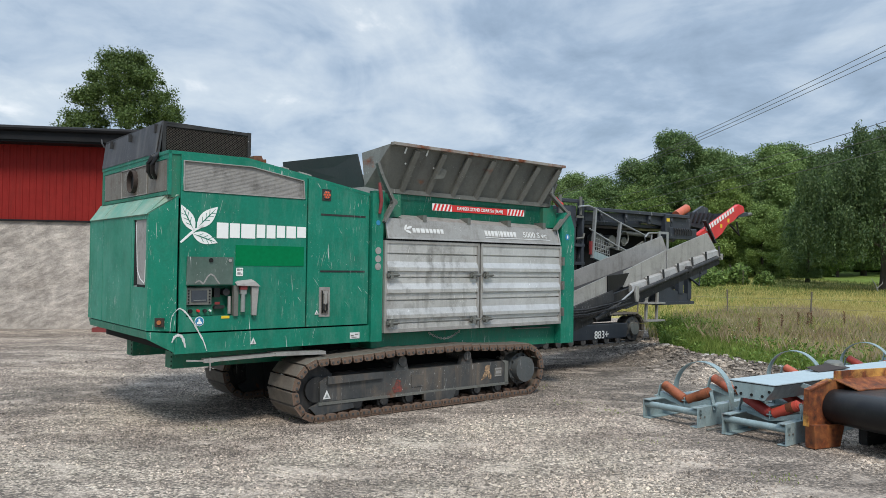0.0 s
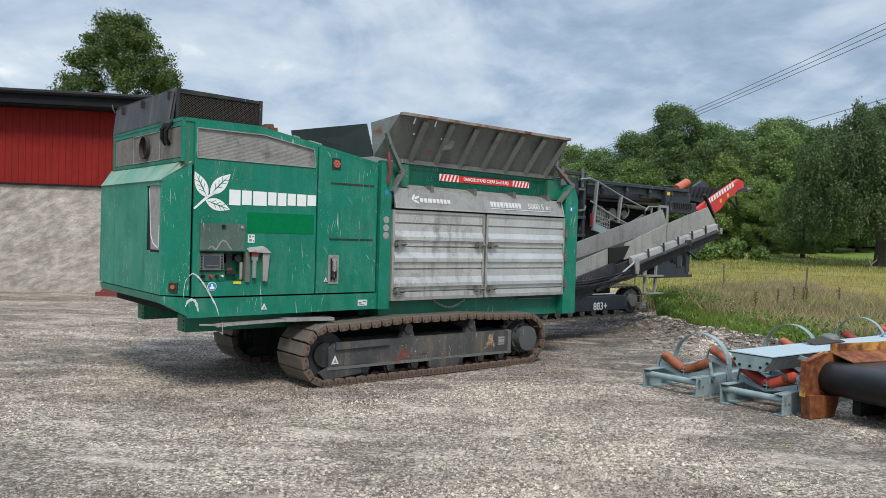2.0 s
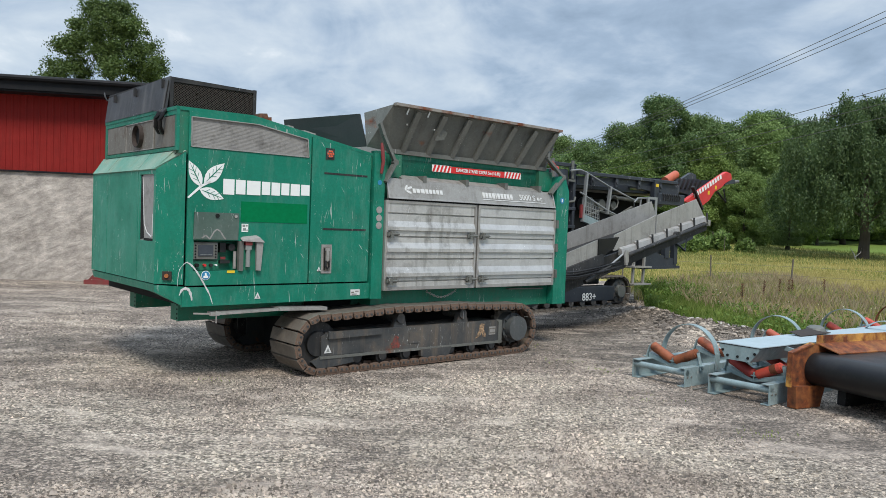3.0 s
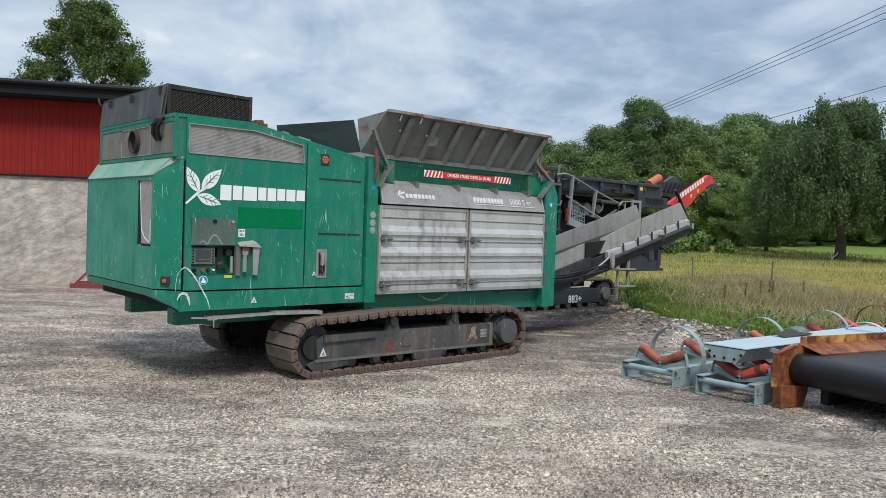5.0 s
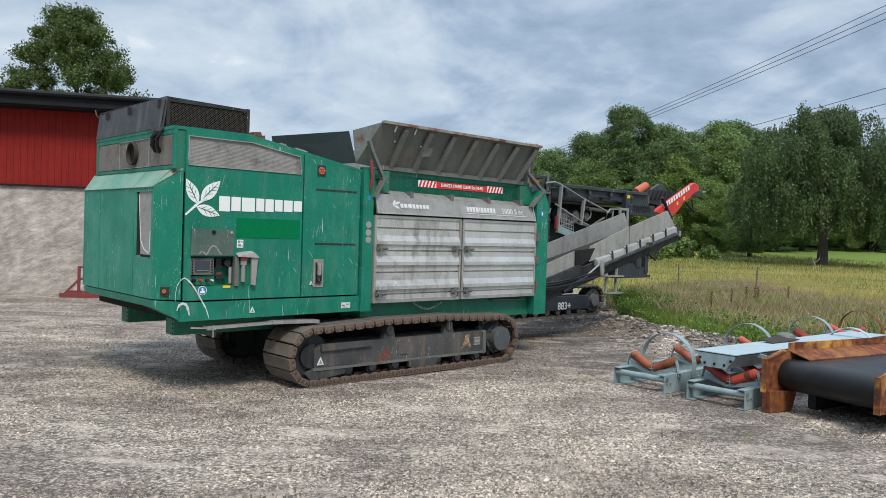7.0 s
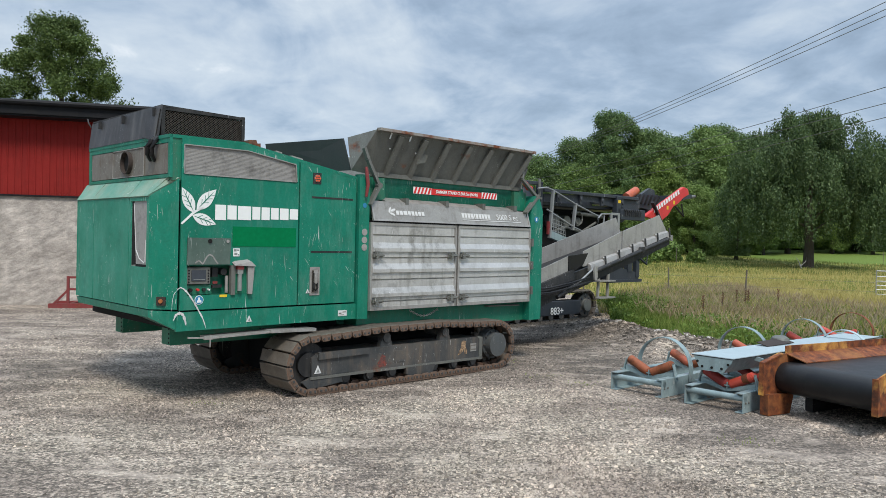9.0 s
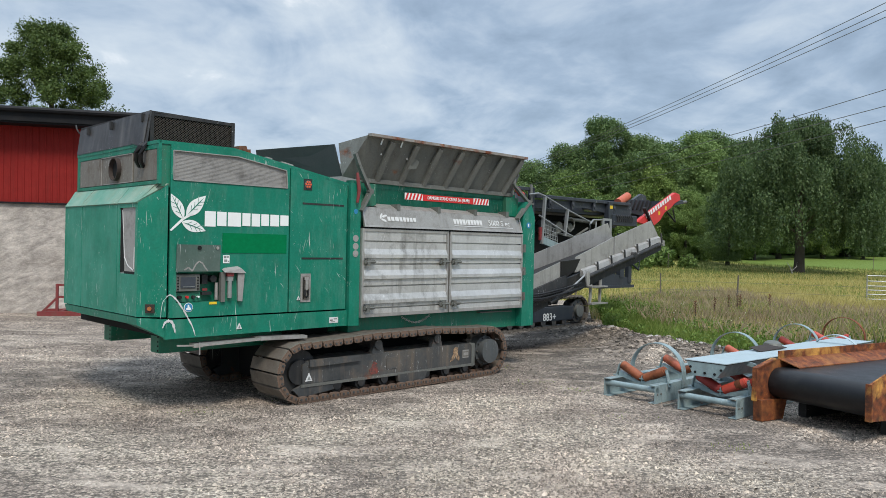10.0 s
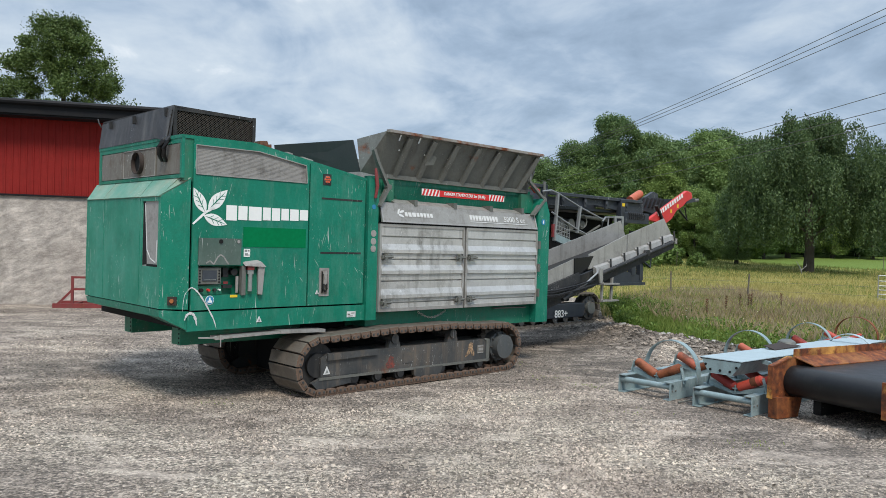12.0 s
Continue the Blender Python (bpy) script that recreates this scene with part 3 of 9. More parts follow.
# ---- ground, yard and barn ----
def rise(y):
    """The meadow climbs gently towards the wood."""
    return 1.7 * min(1.0, max(0.0, (y - 60) / 42))


def ground_sheet():
    bm = B()
    xs = [-900, -300, -120, -60, -30, -10, 0, 10, 20, 40, 60, 90, 140, 300, 900]
    ys = [-900, -200, -40, -10, 0, 5, 10, 15, 20, 30, 40, 50, 60, 66, 75, 84, 92, 102, 130, 200, 900]
    grid = [[bm.verts.new((x, y, -0.04 + rise(y))) for x in xs] for y in ys]
    for j in range(len(ys) - 1):
        for i in range(len(xs) - 1):
            bm.faces.new((grid[j][i], grid[j][i + 1], grid[j + 1][i + 1], grid[j + 1][i]))
    ob = mesh_object("ground", bm, MEADOW, smooth=0)
    return tagged(ob, "meadow of dry yellow and green grass beyond the yard", "ground", kind="structure")


EDGE = ((40, 2.0), (20, 6.4), (12.0, 8.6), (7.6, 10.35), (5.8, 11.0), (4.95, 11.8), (4.6, 12.8), (4.5, 14.2), (4.65, 15.9), (4.95, 17.0), (5.4, 19.0), (6.0, 24.0))
EDGE_X, EDGE_Y = np.array([e[0] for e in EDGE], float), np.array([e[1] for e in EDGE], float)


def edge_x(y):
    """Where the gravel ends and the grass begins, going to the right."""
    return float(np.interp(y, EDGE_Y, EDGE_X))


def gravel_height(x, y):
    """Gently uneven, with a low heap of spoil along the grass."""
    h = 0.012 * noise.noise(Vector((x * 0.5, y * 0.5, 0))) + 0.008 * noise.noise(Vector((x * 2.1, y * 2.1, 3)))
    d = edge_x(y) - x
    if -0.8 < d < 2.4 and 10.2 < y < 17.5:
        k = math.exp(-((d - 0.45) / 0.7) ** 2) * min(1, max(0, (15.8 - y) / 2.2)) * min(1, max(0.0, (y - 10.6) / 1.2))
        h += k * (0.20 + 0.10 * noise.noise(Vector((x * 1.7, y * 1.7, 9))))
    return h


def yard():
    bm = B()
    ys = [-40, -20, -8, -3] + [0.25 * i for i in range(97)]
    rows_ = []
    for y in ys:
        end = edge_x(y) + (0.3 * noise.noise(Vector((y * 1.3, 0, 7))) if y > 8 else 0)
        xs = [-60, -40, -28, -20] + [-16 + 0.5 * i for i in range(32)] + [0.25 * i for i in range(0, 22)]
        xs = [x for x in xs if x < end - 0.12]
        while len(xs) < 84:
            xs.append(xs[-1] + (end - xs[-1]) / (84 - len(xs)))
        rows_.append([bm.verts.new((x, y, gravel_height(x, y))) for x in xs])
    for a, b in zip(rows_, rows_[1:]):
        for j in range(83):
            bm.faces.new((a[j], a[j + 1], b[j + 1], b[j]))
    ob = mesh_object("yard", bm, GRAVEL, smooth=80)
    return tagged(ob, "grey crushed-gravel yard with tan worn patches", "yard", kind="structure")


ground_sheet()
yard()


def barn():
    """Long barn: plastered base wall, red ribbed sheet above, black eave."""
    ang = radians(9)
    m = Matrix.Translation((-9.24, 17.5, 0)) @ Matrix.Rotation(ang, 4, "Z")
    t = thing("barn", m, "long barn with rough plaster base, red sheet cladding and black roof", "barn")
    x0, x1 = -34.0, 3.2
    bm = B()
    for a, b in ((x0, x1),):
        box(bm, a, b, 0.0, 0.3, 0.0, 2.52)
    box(bm, x0, x0 + 0.3, 0.3, 12, 0, 2.52), box(bm, x1 - 0.3, x1, 0.3, 12, 0, 2.52), box(bm, x0, x1, 12, 12.3, 0, 2.52)
    part("plaster_wall", bm, PLASTER, t, "rough trowelled greyish plaster wall")
    bm = B()
    box(bm, x0, x1, 0.05, 0.25, 2.52, 4.5), box(bm, x0, x0 + 0.2, 0.25, 12, 2.52, 4.5), box(bm, x1 - 0.2, x1, 0.25, 12, 2.52, 4.5)
    box(bm, x0, x1, 12.0, 12.2, 2.52, 4.5)
    part("upper_wall", bm, BARN_RED, t)
    # ribbed sheets, each two metres wide
    sheet = B()
    prof = []
    for i in range(14):
        a = i / 7
        prof += [(a, 0.0), (a + 0.095, 0.0), (a + 0.105, -0.014), (a + 0.130, -0.014)]
    prof.append((2.0, 0.0))
    lo = [sheet.verts.new((x, y, 0)) for x, y in prof]
    hi = [sheet.verts.new((x, y, 1.86)) for x, y in prof]
    for i in range(len(prof) - 1):
        sheet.faces.new((lo[i], lo[i + 1], hi[i + 1], hi[i]))
    first = part("cladding_sheet", sheet, BARN_RED, t, smooth=0)
    n = int((x1 - x0) / 2)
    first.matrix_basis = pose(x1 - 2, 0.0, 2.47)
    for k in range(1, n):
        twin(first, pose(x1 - 2 - 2 * k, 0.0 - 0.004 * (k % 2), 2.47))
    bm = B()
    prism(bm, ((x0 - 0.4, 2.44), (x1, 2.44), (x1, 2.48), (x0 - 0.4, 2.48)), "y", -0.06, 0.0)
    part("drip_flashing", bm, ROOF_BLACK, t)
    bm = B()
    prism(bm, ((-0.55, 4.22), (-0.55, 4.50), (6.1, 4.92), (12.8, 4.5), (12.8, 4.22), (6.1, 4.65)), "x", x0 - 0.4, x1 + 0.35)
    part("roof", bm, ROOF_BLACK, t, "black sheet-metal roof", bevel=0.01)
    bm = B()
    hose(bm, [(x0 - 0.4, -0.60, 4.47), (x1 + 0.35, -0.60, 4.47)], 0.06, 8)
    part("gutter", bm, ROOF_BLACK, t)
    bm = B()
    box(bm, x0 - 0.4, x1 + 0.3, -0.5, 0.05, 4.18, 4.22)
    part("soffit", bm, ROOF_BLACK, t)
    return t


barn()

# ---- the green tracked shredder ----
SHREDDER_POSE = Matrix.Translation((-1.047, 7.840, 0)) @ Matrix.Rotation(radians(39.03), 4, "Z")
shredder = thing("tracked_shredder", SHREDDER_POSE, "large scratched green tracked waste shredder with aluminium side doors", "shredder")
Y0 = 0.295      # the near side's plane
YF = 2.60       # the far side's plane


def roofline(x):
    if x < -0.91:
        return 2.625
    return 2.625 - (x + 0.91) * 0.175


def engine_housing():
    s = shredder
    # core: lower body with chamfered corner and sloped shoulder
    bm = B()
    lo = [(-1.78, 2.42, 0.92), (-1.78, 0.56, 0.92), (-1.57, 0.44, 0.92), (0.53, 0.44, 0.92), (0.53, 2.58, 0.92), (-1.57, 2.58, 0.92)]
    mid = [(-1.78, 2.42, 2.04), (-1.78, 0.56, 2.04), (-1.57, 0.44, 2.21), (0.53, 0.44, 2.21), (0.53, 2.58, 2.21), (-1.57, 2.58, 2.21)]
    a, b = [bm.verts.new(p) for p in lo], [bm.verts.new(p) for p in mid]
    bm.faces.new(a)
    for i in range(6):
        j = (i + 1) % 6
        bm.faces.new((a[i], b[i], b[j], a[j]))
    up = [bm.verts.new(p) for p in ((-1.655, 2.55, 2.21), (-1.655, 0.34, 2.21))]
    bm.faces.new((b[0], b[1], up[1], up[0]))
    bm.faces.new((b[1], b[2], up[1]))
    bm.faces.new((b[0], up[0], b[5]))
    bm.faces.new((up[0], up[1], b[2], b[3], b[4], b[5]))
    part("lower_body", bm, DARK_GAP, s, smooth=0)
    bm = B()
    prism(bm, ((-1.66, 2.20), (-1.65, 2.615), (-0.91, 2.615), (0.53, 2.36), (0.53, 2.20)), "y", 0.31, 2.41)
    part("upper_body", bm, GREEN_FRAME, s, smooth=0)
    # roof sheet, 15 mm proud of the core, folded at the kink
    bm = B()
    prism(bm, ((-1.69, 2.60), (-1.69, 2.632), (-0.91, 2.632), (0.545, 2.378), (0.545, 2.345), (-0.915, 2.60)), "y", 0.300, 2.43)
    part("roof_sheet", bm, GREEN, s, "scuffed green roof sheet", bevel=0.008)

    # end doors: three upright panels with gaps
    gaps = (2.43, 1.93, 0.96, 0.475)
    for i, (ya, yb) in enumerate(zip(gaps, gaps[1:])):
        bm = B()
        if i < 2:
            box(bm, -1.80, -1.775, yb + 0.008, ya - 0.008, 0.965, 2.035)
        else:  # the panel with the tall grille: four strips round the opening
            g0, g1, h0, h1 = 0.53, 0.91, 1.36, 2.0
            box(bm, -1.80, -1.775, yb, g0, 0.965, 2.035), box(bm, -1.80, -1.775, g1, ya - 0.008, 0.965, 2.035)
            box(bm, -1.80, -1.775, g0, g1, 0.965, h0), box(bm, -1.80, -1.775, g0, g1, h1, 2.035)
        d = part("end_door", bm, GREEN_END, s, "faded green end door", bevel=0.006)
        if i == 2:
            bm = B()
            box(bm, -1.788, -1.774, 0.525, 0.915, 1.355, 2.005)
            part("grille", bm, GRILLE, d, "dusty torn air grille")
            bm = B()
            hull(bm, [(-1.791, 0.80, 1.38), (-1.791, 0.90, 1.37), (-1.791, 0.90, 2.0), (-1.791, 0.86, 2.0)], [(-1.787, 0.80, 1.38), (-1.787, 0.90, 1.37), (-1.787, 0.90, 2.0), (-1.787, 0.86, 2.0)])
            box(bm, -1.792, -1.787, 0.56, 0.80, 1.36, 1.385)
            part("torn_edge", bm, DARK_GAP, d, "dark torn edge of the grille")
            bm = B()
            for p_, q_ in (((0.86, 1.98), (0.83, 1.75)), ((0.83, 1.75), (0.80, 1.52)), ((0.80, 1.52), (0.72, 1.44)), ((0.72, 1.44), (0.60, 1.40)), ((0.58, 1.41), (0.57, 1.62))):
                bar(bm, (-1.790, p_[0], p_[1]), (-1.790, q_[0], q_[1]), 0.010, 0.004, (1, 0, 0.001))
            part("torn_fringe", bm, FADED_MARK, d, "frayed pale torn edge", smooth=0)
    # shoulder panels
    for ya, yb in ((2.43, 1.93), (1.93, 0.96), (0.96, 0.475)):
        bm = B()
        hull(bm, [(-1.812, ya - 0.006, 2.045), (-1.812, yb + 0.006, 2.045), (-1.675, yb - (0.1 if yb < 0.5 else 0) + 0.006, 2.222), (-1.675, ya + (0.1 if ya > 2.4 else 0) - 0.006, 2.222)],
             [(-1.795, ya - 0.006, 2.035), (-1.795, yb + 0.006, 2.035), (-1.655, yb - (0.1 if yb < 0.5 else 0) + 0.006, 2.212), (-1.655, ya + (0.1 if ya > 2.4 else 0) - 0.006, 2.212)])
        part("shoulder_panel", bm, GREEN_DUSTY, s, "dust-bleached sloping shoulder panel", smooth=0)
    # chamfered corner panels, near and far
    for y_in, y_out in ((0.475, 0.30), (2.43, 2.60)):
        bm = B()
        sg = 1 if y_in < 1 else -1
        ring = lambda off: [(-1.795 - off * 0.6, y_in - off * sg * 0.8, 0.965), (-1.585 - off * 0.6, y_out - off * sg * 0.8, 0.965), (-1.585 - off * 0.6, y_out - off * sg * 0.8, 2.215), (-1.795 - off * 0.6, y_in - off * sg * 0.8, 2.045)]
        hull(bm, ring(0.0), ring(0.014))
        part("corner_panel", bm, GREEN, s, smooth=0)
        bm = B()
        hull(bm, [(-1.815, y_in + sg * 0.01, 2.05), (-1.592, y_out - sg * 0.012, 2.226), (-1.665, y_in - sg * 0.085, 2.228)], [(-1.79, y_in + sg * 0.01, 2.03), (-1.58, y_out, 2.205), (-1.65, y_in - sg * 0.085, 2.21)])
        part("corner_cap", bm, GREEN_DUSTY, s, smooth=0)
    # marker lamp in the corner panel
    c = Vector((-1.705, 0.385, 1.045))
    d = Vector((-0.64, -0.77, 0)).normalized()
    u = Vector((0.77, -0.64, 0))
    bm = B()
    bar(bm, c - u * 0.042, c + u * 0.042, 0.045, 0.082)
    lampframe = part("marker_lamp", bm, PIPE_RUST, s, "grimy square marker lamp with amber lens")
    bm = B()
    tube(bm, c + d * 0.018, c + d * 0.034, 0.020, 14)
    part("lens", bm, AMBER, lampframe)

    # upper end: green rim with three panels
    bm = B()
    box(bm, -1.685, -1.655, 0.30, 2.43, 2.555, 2.632), box(bm, -1.685, -1.655, 0.30, 2.43, 2.222, 2.255)
    box(bm, -1.685, -1.655, 0.30, 0.34, 2.255, 2.555), box(bm, -1.685, -1.655, 2.36, 2.43, 2.255, 2.555)
    part("upper_end_frame", bm, GREEN, s, bevel=0.006)
    for ya, yb, mt, lb in ((2.35, 1.75, BROWN_PANEL, "grey upper end panel"), (1.72, 0.90, BROWN_PANEL, "grey exhaust panel with pale seam"), (0.87, 0.345, BROWN_PANEL, "heat-stained end panel")):
        bm = B()
        box(bm, -1.682, -1.66, yb, ya, 2.262, 2.55)
        pnl = part("upper_end_panel", bm, mt, s, lb, bevel=0.005)
        if 0.88 < yb < 1:
            bm = B()
            n = 24
            for k in range(n):  # an open pipe mouth: outer and inner wall
                a0, a1 = k * 2 * math.pi / n, (k + 1) * 2 * math.pi / n
                c_ = lambda a, r, x: (x, 1.30 + r * math.cos(a), 2.41 + r * math.sin(a))
                for r0, x0, r1, x1 in ((0.118, -1.66, 0.118, -1.725), (0.118, -1.725, 0.108, -1.725), (0.108, -1.725, 0.108, -1.60)):
                    bm.faces.new([bm.verts.new(p) for p in (c_(a0, r0, x0), c_(a1, r0, x0), c_(a1, r1, x1), c_(a0, r1, x1))])
            bmesh.ops.remove_doubles(bm, verts=bm.verts, dist=0.0005)
            part("exhaust_pipe", bm, PIPE_RUST, pnl, "rusty open exhaust pipe")
            bm = B()
            tube(bm, (-1.66, 1.30, 2.41), (-1.6845, 1.30, 2.41), 0.107, 24)
            part("pipe_bore", bm, DARK_GAP, pnl)
            bm = B()
            for (y1_, z1_, y2_, z2_) in ((0.905, 2.265, 1.715, 2.265), (1.715, 2.265, 1.715, 2.547), (0.905, 2.547, 1.715, 2.547), (0.905, 2.265, 0.905, 2.547)):
                bar(bm, (-1.684, y1_, z1_), (-1.684, y2_, z2_), 0.008, 0.010, (1, 0, 0))
            part("seam", bm, GRILLE, pnl)
    # bent intake hose on the corner
    bm = B()
    hose(bm, [(-1.69, 0.63, 2.62), (-1.73, 0.62, 2.59), (-1.755, 0.64, 2.53), (-1.74, 0.68, 2.46), (-1.69, 0.72, 2.41)], 0.026, 10)
    hose(bm, [(-1.69, 0.57, 2.62), (-1.72, 0.555, 2.58), (-1.745, 0.57, 2.51), (-1.73, 0.60, 2.44), (-1.69, 0.64, 2.40)], 0.022, 10)
    part("hose", bm, RUBBER, s, "perished black rubber hose")


def radiator_guard():
    s = shredder
    x0, x1, y0, y1, z0, z1 = -1.64, -0.78, 0.58, 2.41, 2.632, 2.925
    g = part("radiator_guard", box(B(), x0 - 0.01, x1 + 0.02, y0 - 0.01, y1 + 0.01, z0 - 0.006, z0 + 0.012), BLACK_PLATE, s, "black steel guard over the radiator", bevel=0.003)
    for p in ((x0, y0), (x1, y0), (x0, y1), (x1, y1)):
        part("corner_post", box(B(), p[0] - 0.018, p[0] + 0.018, p[1] - 0.018, p[1] + 0.018, z0, z1), BLACK_PLATE, g, bevel=0.003)
    for ya in (y0, y1):
        for z in (z0 + 0.02, z1 - 0.02):
            part("rim", box(B(), x0 + 0.018, x1 - 0.018, ya - 0.016, ya + 0.016, z - 0.012, z + 0.012), BLACK_PLATE, g)
    part("end_screen", box(B(), x1 - 0.012, x1 + 0.0, y0 + 0.018, y1 - 0.018, z0, z1 - 0.03), BLACK_PLATE, g)
    bm = B()  # sloping front plate
    hull(bm, [(x0 - 0.055, y0 - 0.02, z0), (x0 - 0.055, y1 + 0.02, z0), (x0 - 0.02, y1 + 0.02, z1 - 0.01), (x0 - 0.02, y0 - 0.02, z1 + 0.015)],
         [(x0 - 0.042, y0 - 0.02, z0), (x0 - 0.042, y1 + 0.02, z0), (x0 - 0.006, y1 + 0.02, z1 - 0.01), (x0 - 0.006, y0 - 0.02, z1 + 0.015)])
    fp = part("front_plate", bm, GUARD_PLATE, g, "streaked and scuffed dark front plate", smooth=0)
    bm = B()
    plate(bm, [(x0 - 0.060, 0.93, z0 + 0.02), (x0 - 0.068, 0.60, z0 - 0.055), (x0 - 0.030, 0.565, z1 - 0.02), (x0 - 0.034, 0.82, z1 - 0.035)], 0.006)
    part("bent_flap", bm, GUARD_PLATE, fp, "bent-up corner of the plate", smooth=0)
    hook = hose(B(), [(x0 - 0.04, 2.40, z1 - 0.05), (x0 - 0.06, 2.43, z1 + 0.0), (x0 - 0.05, 2.49, z1 + 0.05)], 0.008, 6)
    part("hook", hook, BLACK_PLATE, fp)
    for yy in (0.66, 1.45, 2.1):
        part("catch", box(B(), x0 - 0.06, x0 - 0.03, yy, yy + 0.03, z1 - 0.09, z1 - 0.01), BLACK_PLATE, g)
    bm = B()
    prism(bm, ((x0 - 0.02, z1 - 0.004), (x1 + 0.02, z1 - 0.02), (x1 + 0.02, z1 - 0.005), (x0 - 0.02, z1 + 0.014)), "y", y0 - 0.015, y1)
    part("lid", bm, BLACK_PLATE, g, bevel=0.003)
    bm = B()
    box(bm, x0 + 0.05, x1 - 0.03, y0 + 0.06, y1 - 0.06, z0, z1 - 0.03)
    part("radiator_core", bm, DARK_GAP, g)
    # expanded-metal side: crossing strands
    bm = B()
    step, wy = 0.028, y0 - 0.004
    n = int((x1 - x0) / step) + 10
    for i in range(-10, n):
        for sgn in (1, -1):
            xa = x0 + i * step
            h = z1 - z0 - 0.03
            dx = h * 1.15
            p, q = Vector((xa, wy, z0 + 0.015)), Vector((xa + dx, wy, z1 - 0.015))
            if sgn < 0:
                p, q = Vector((xa + dx, wy + 0.002, z0 + 0.015)), Vector((xa, wy + 0.002, z1 - 0.015))
            # clip to the frame
            def cut(p_, q_):
                d_ = q_ - p_
                t0, t1 = 0.0, 1.0
                for lim, side in ((x0 + 0.01, 1), (x1 - 0.01, -1)):
                    f0, f1 = (p_.x - lim) * side, (q_.x - lim) * side
                    if f0 < 0 and f1 < 0:
                        return None
                    if f0 < 0:
                        t0 = max(t0, f0 / (f0 - f1))
                    elif f1 < 0:
                        t1 = min(t1, f0 / (f0 - f1))
                return (p_ + d_ * t0, p_ + d_ * t1) if t1 - t0 > 0.05 else None
            c = cut(p, q)
            if c:
                bar(bm, c[0], c[1], 0.004, 0.0055, (0, 1, 0.001))
    part("wire_mesh", bm, MESH_BLACK, g, "black expanded-metal mesh", smooth=0)
    bm = B()
    prism(bm, ((-0.83, 2.60), (-0.82, 2.668), (-0.74, 2.676), (-0.725, 2.640), (-0.69, 2.645), (-0.685, 2.58)), "y", 0.36, 0.47)
    part("roof_bracket", bm, LINK_RUST, s, "small rusty bracket on the roof edge", bevel=0.006)
    for xa, xb in ((-0.52, -0.45), (-0.33, -0.19)):
        bm = B()
        prism(bm, ((xa, roofline(xa) - 0.01), (xb, roofline(xb) - 0.01), (xb, roofline(xb) + 0.028), (xa, roofline(xa) + 0.028)), "y", 0.33, 0.40)
        part("roof_strip", bm, GRILLE, s, "pale worn strip on the roof edge", smooth=0)


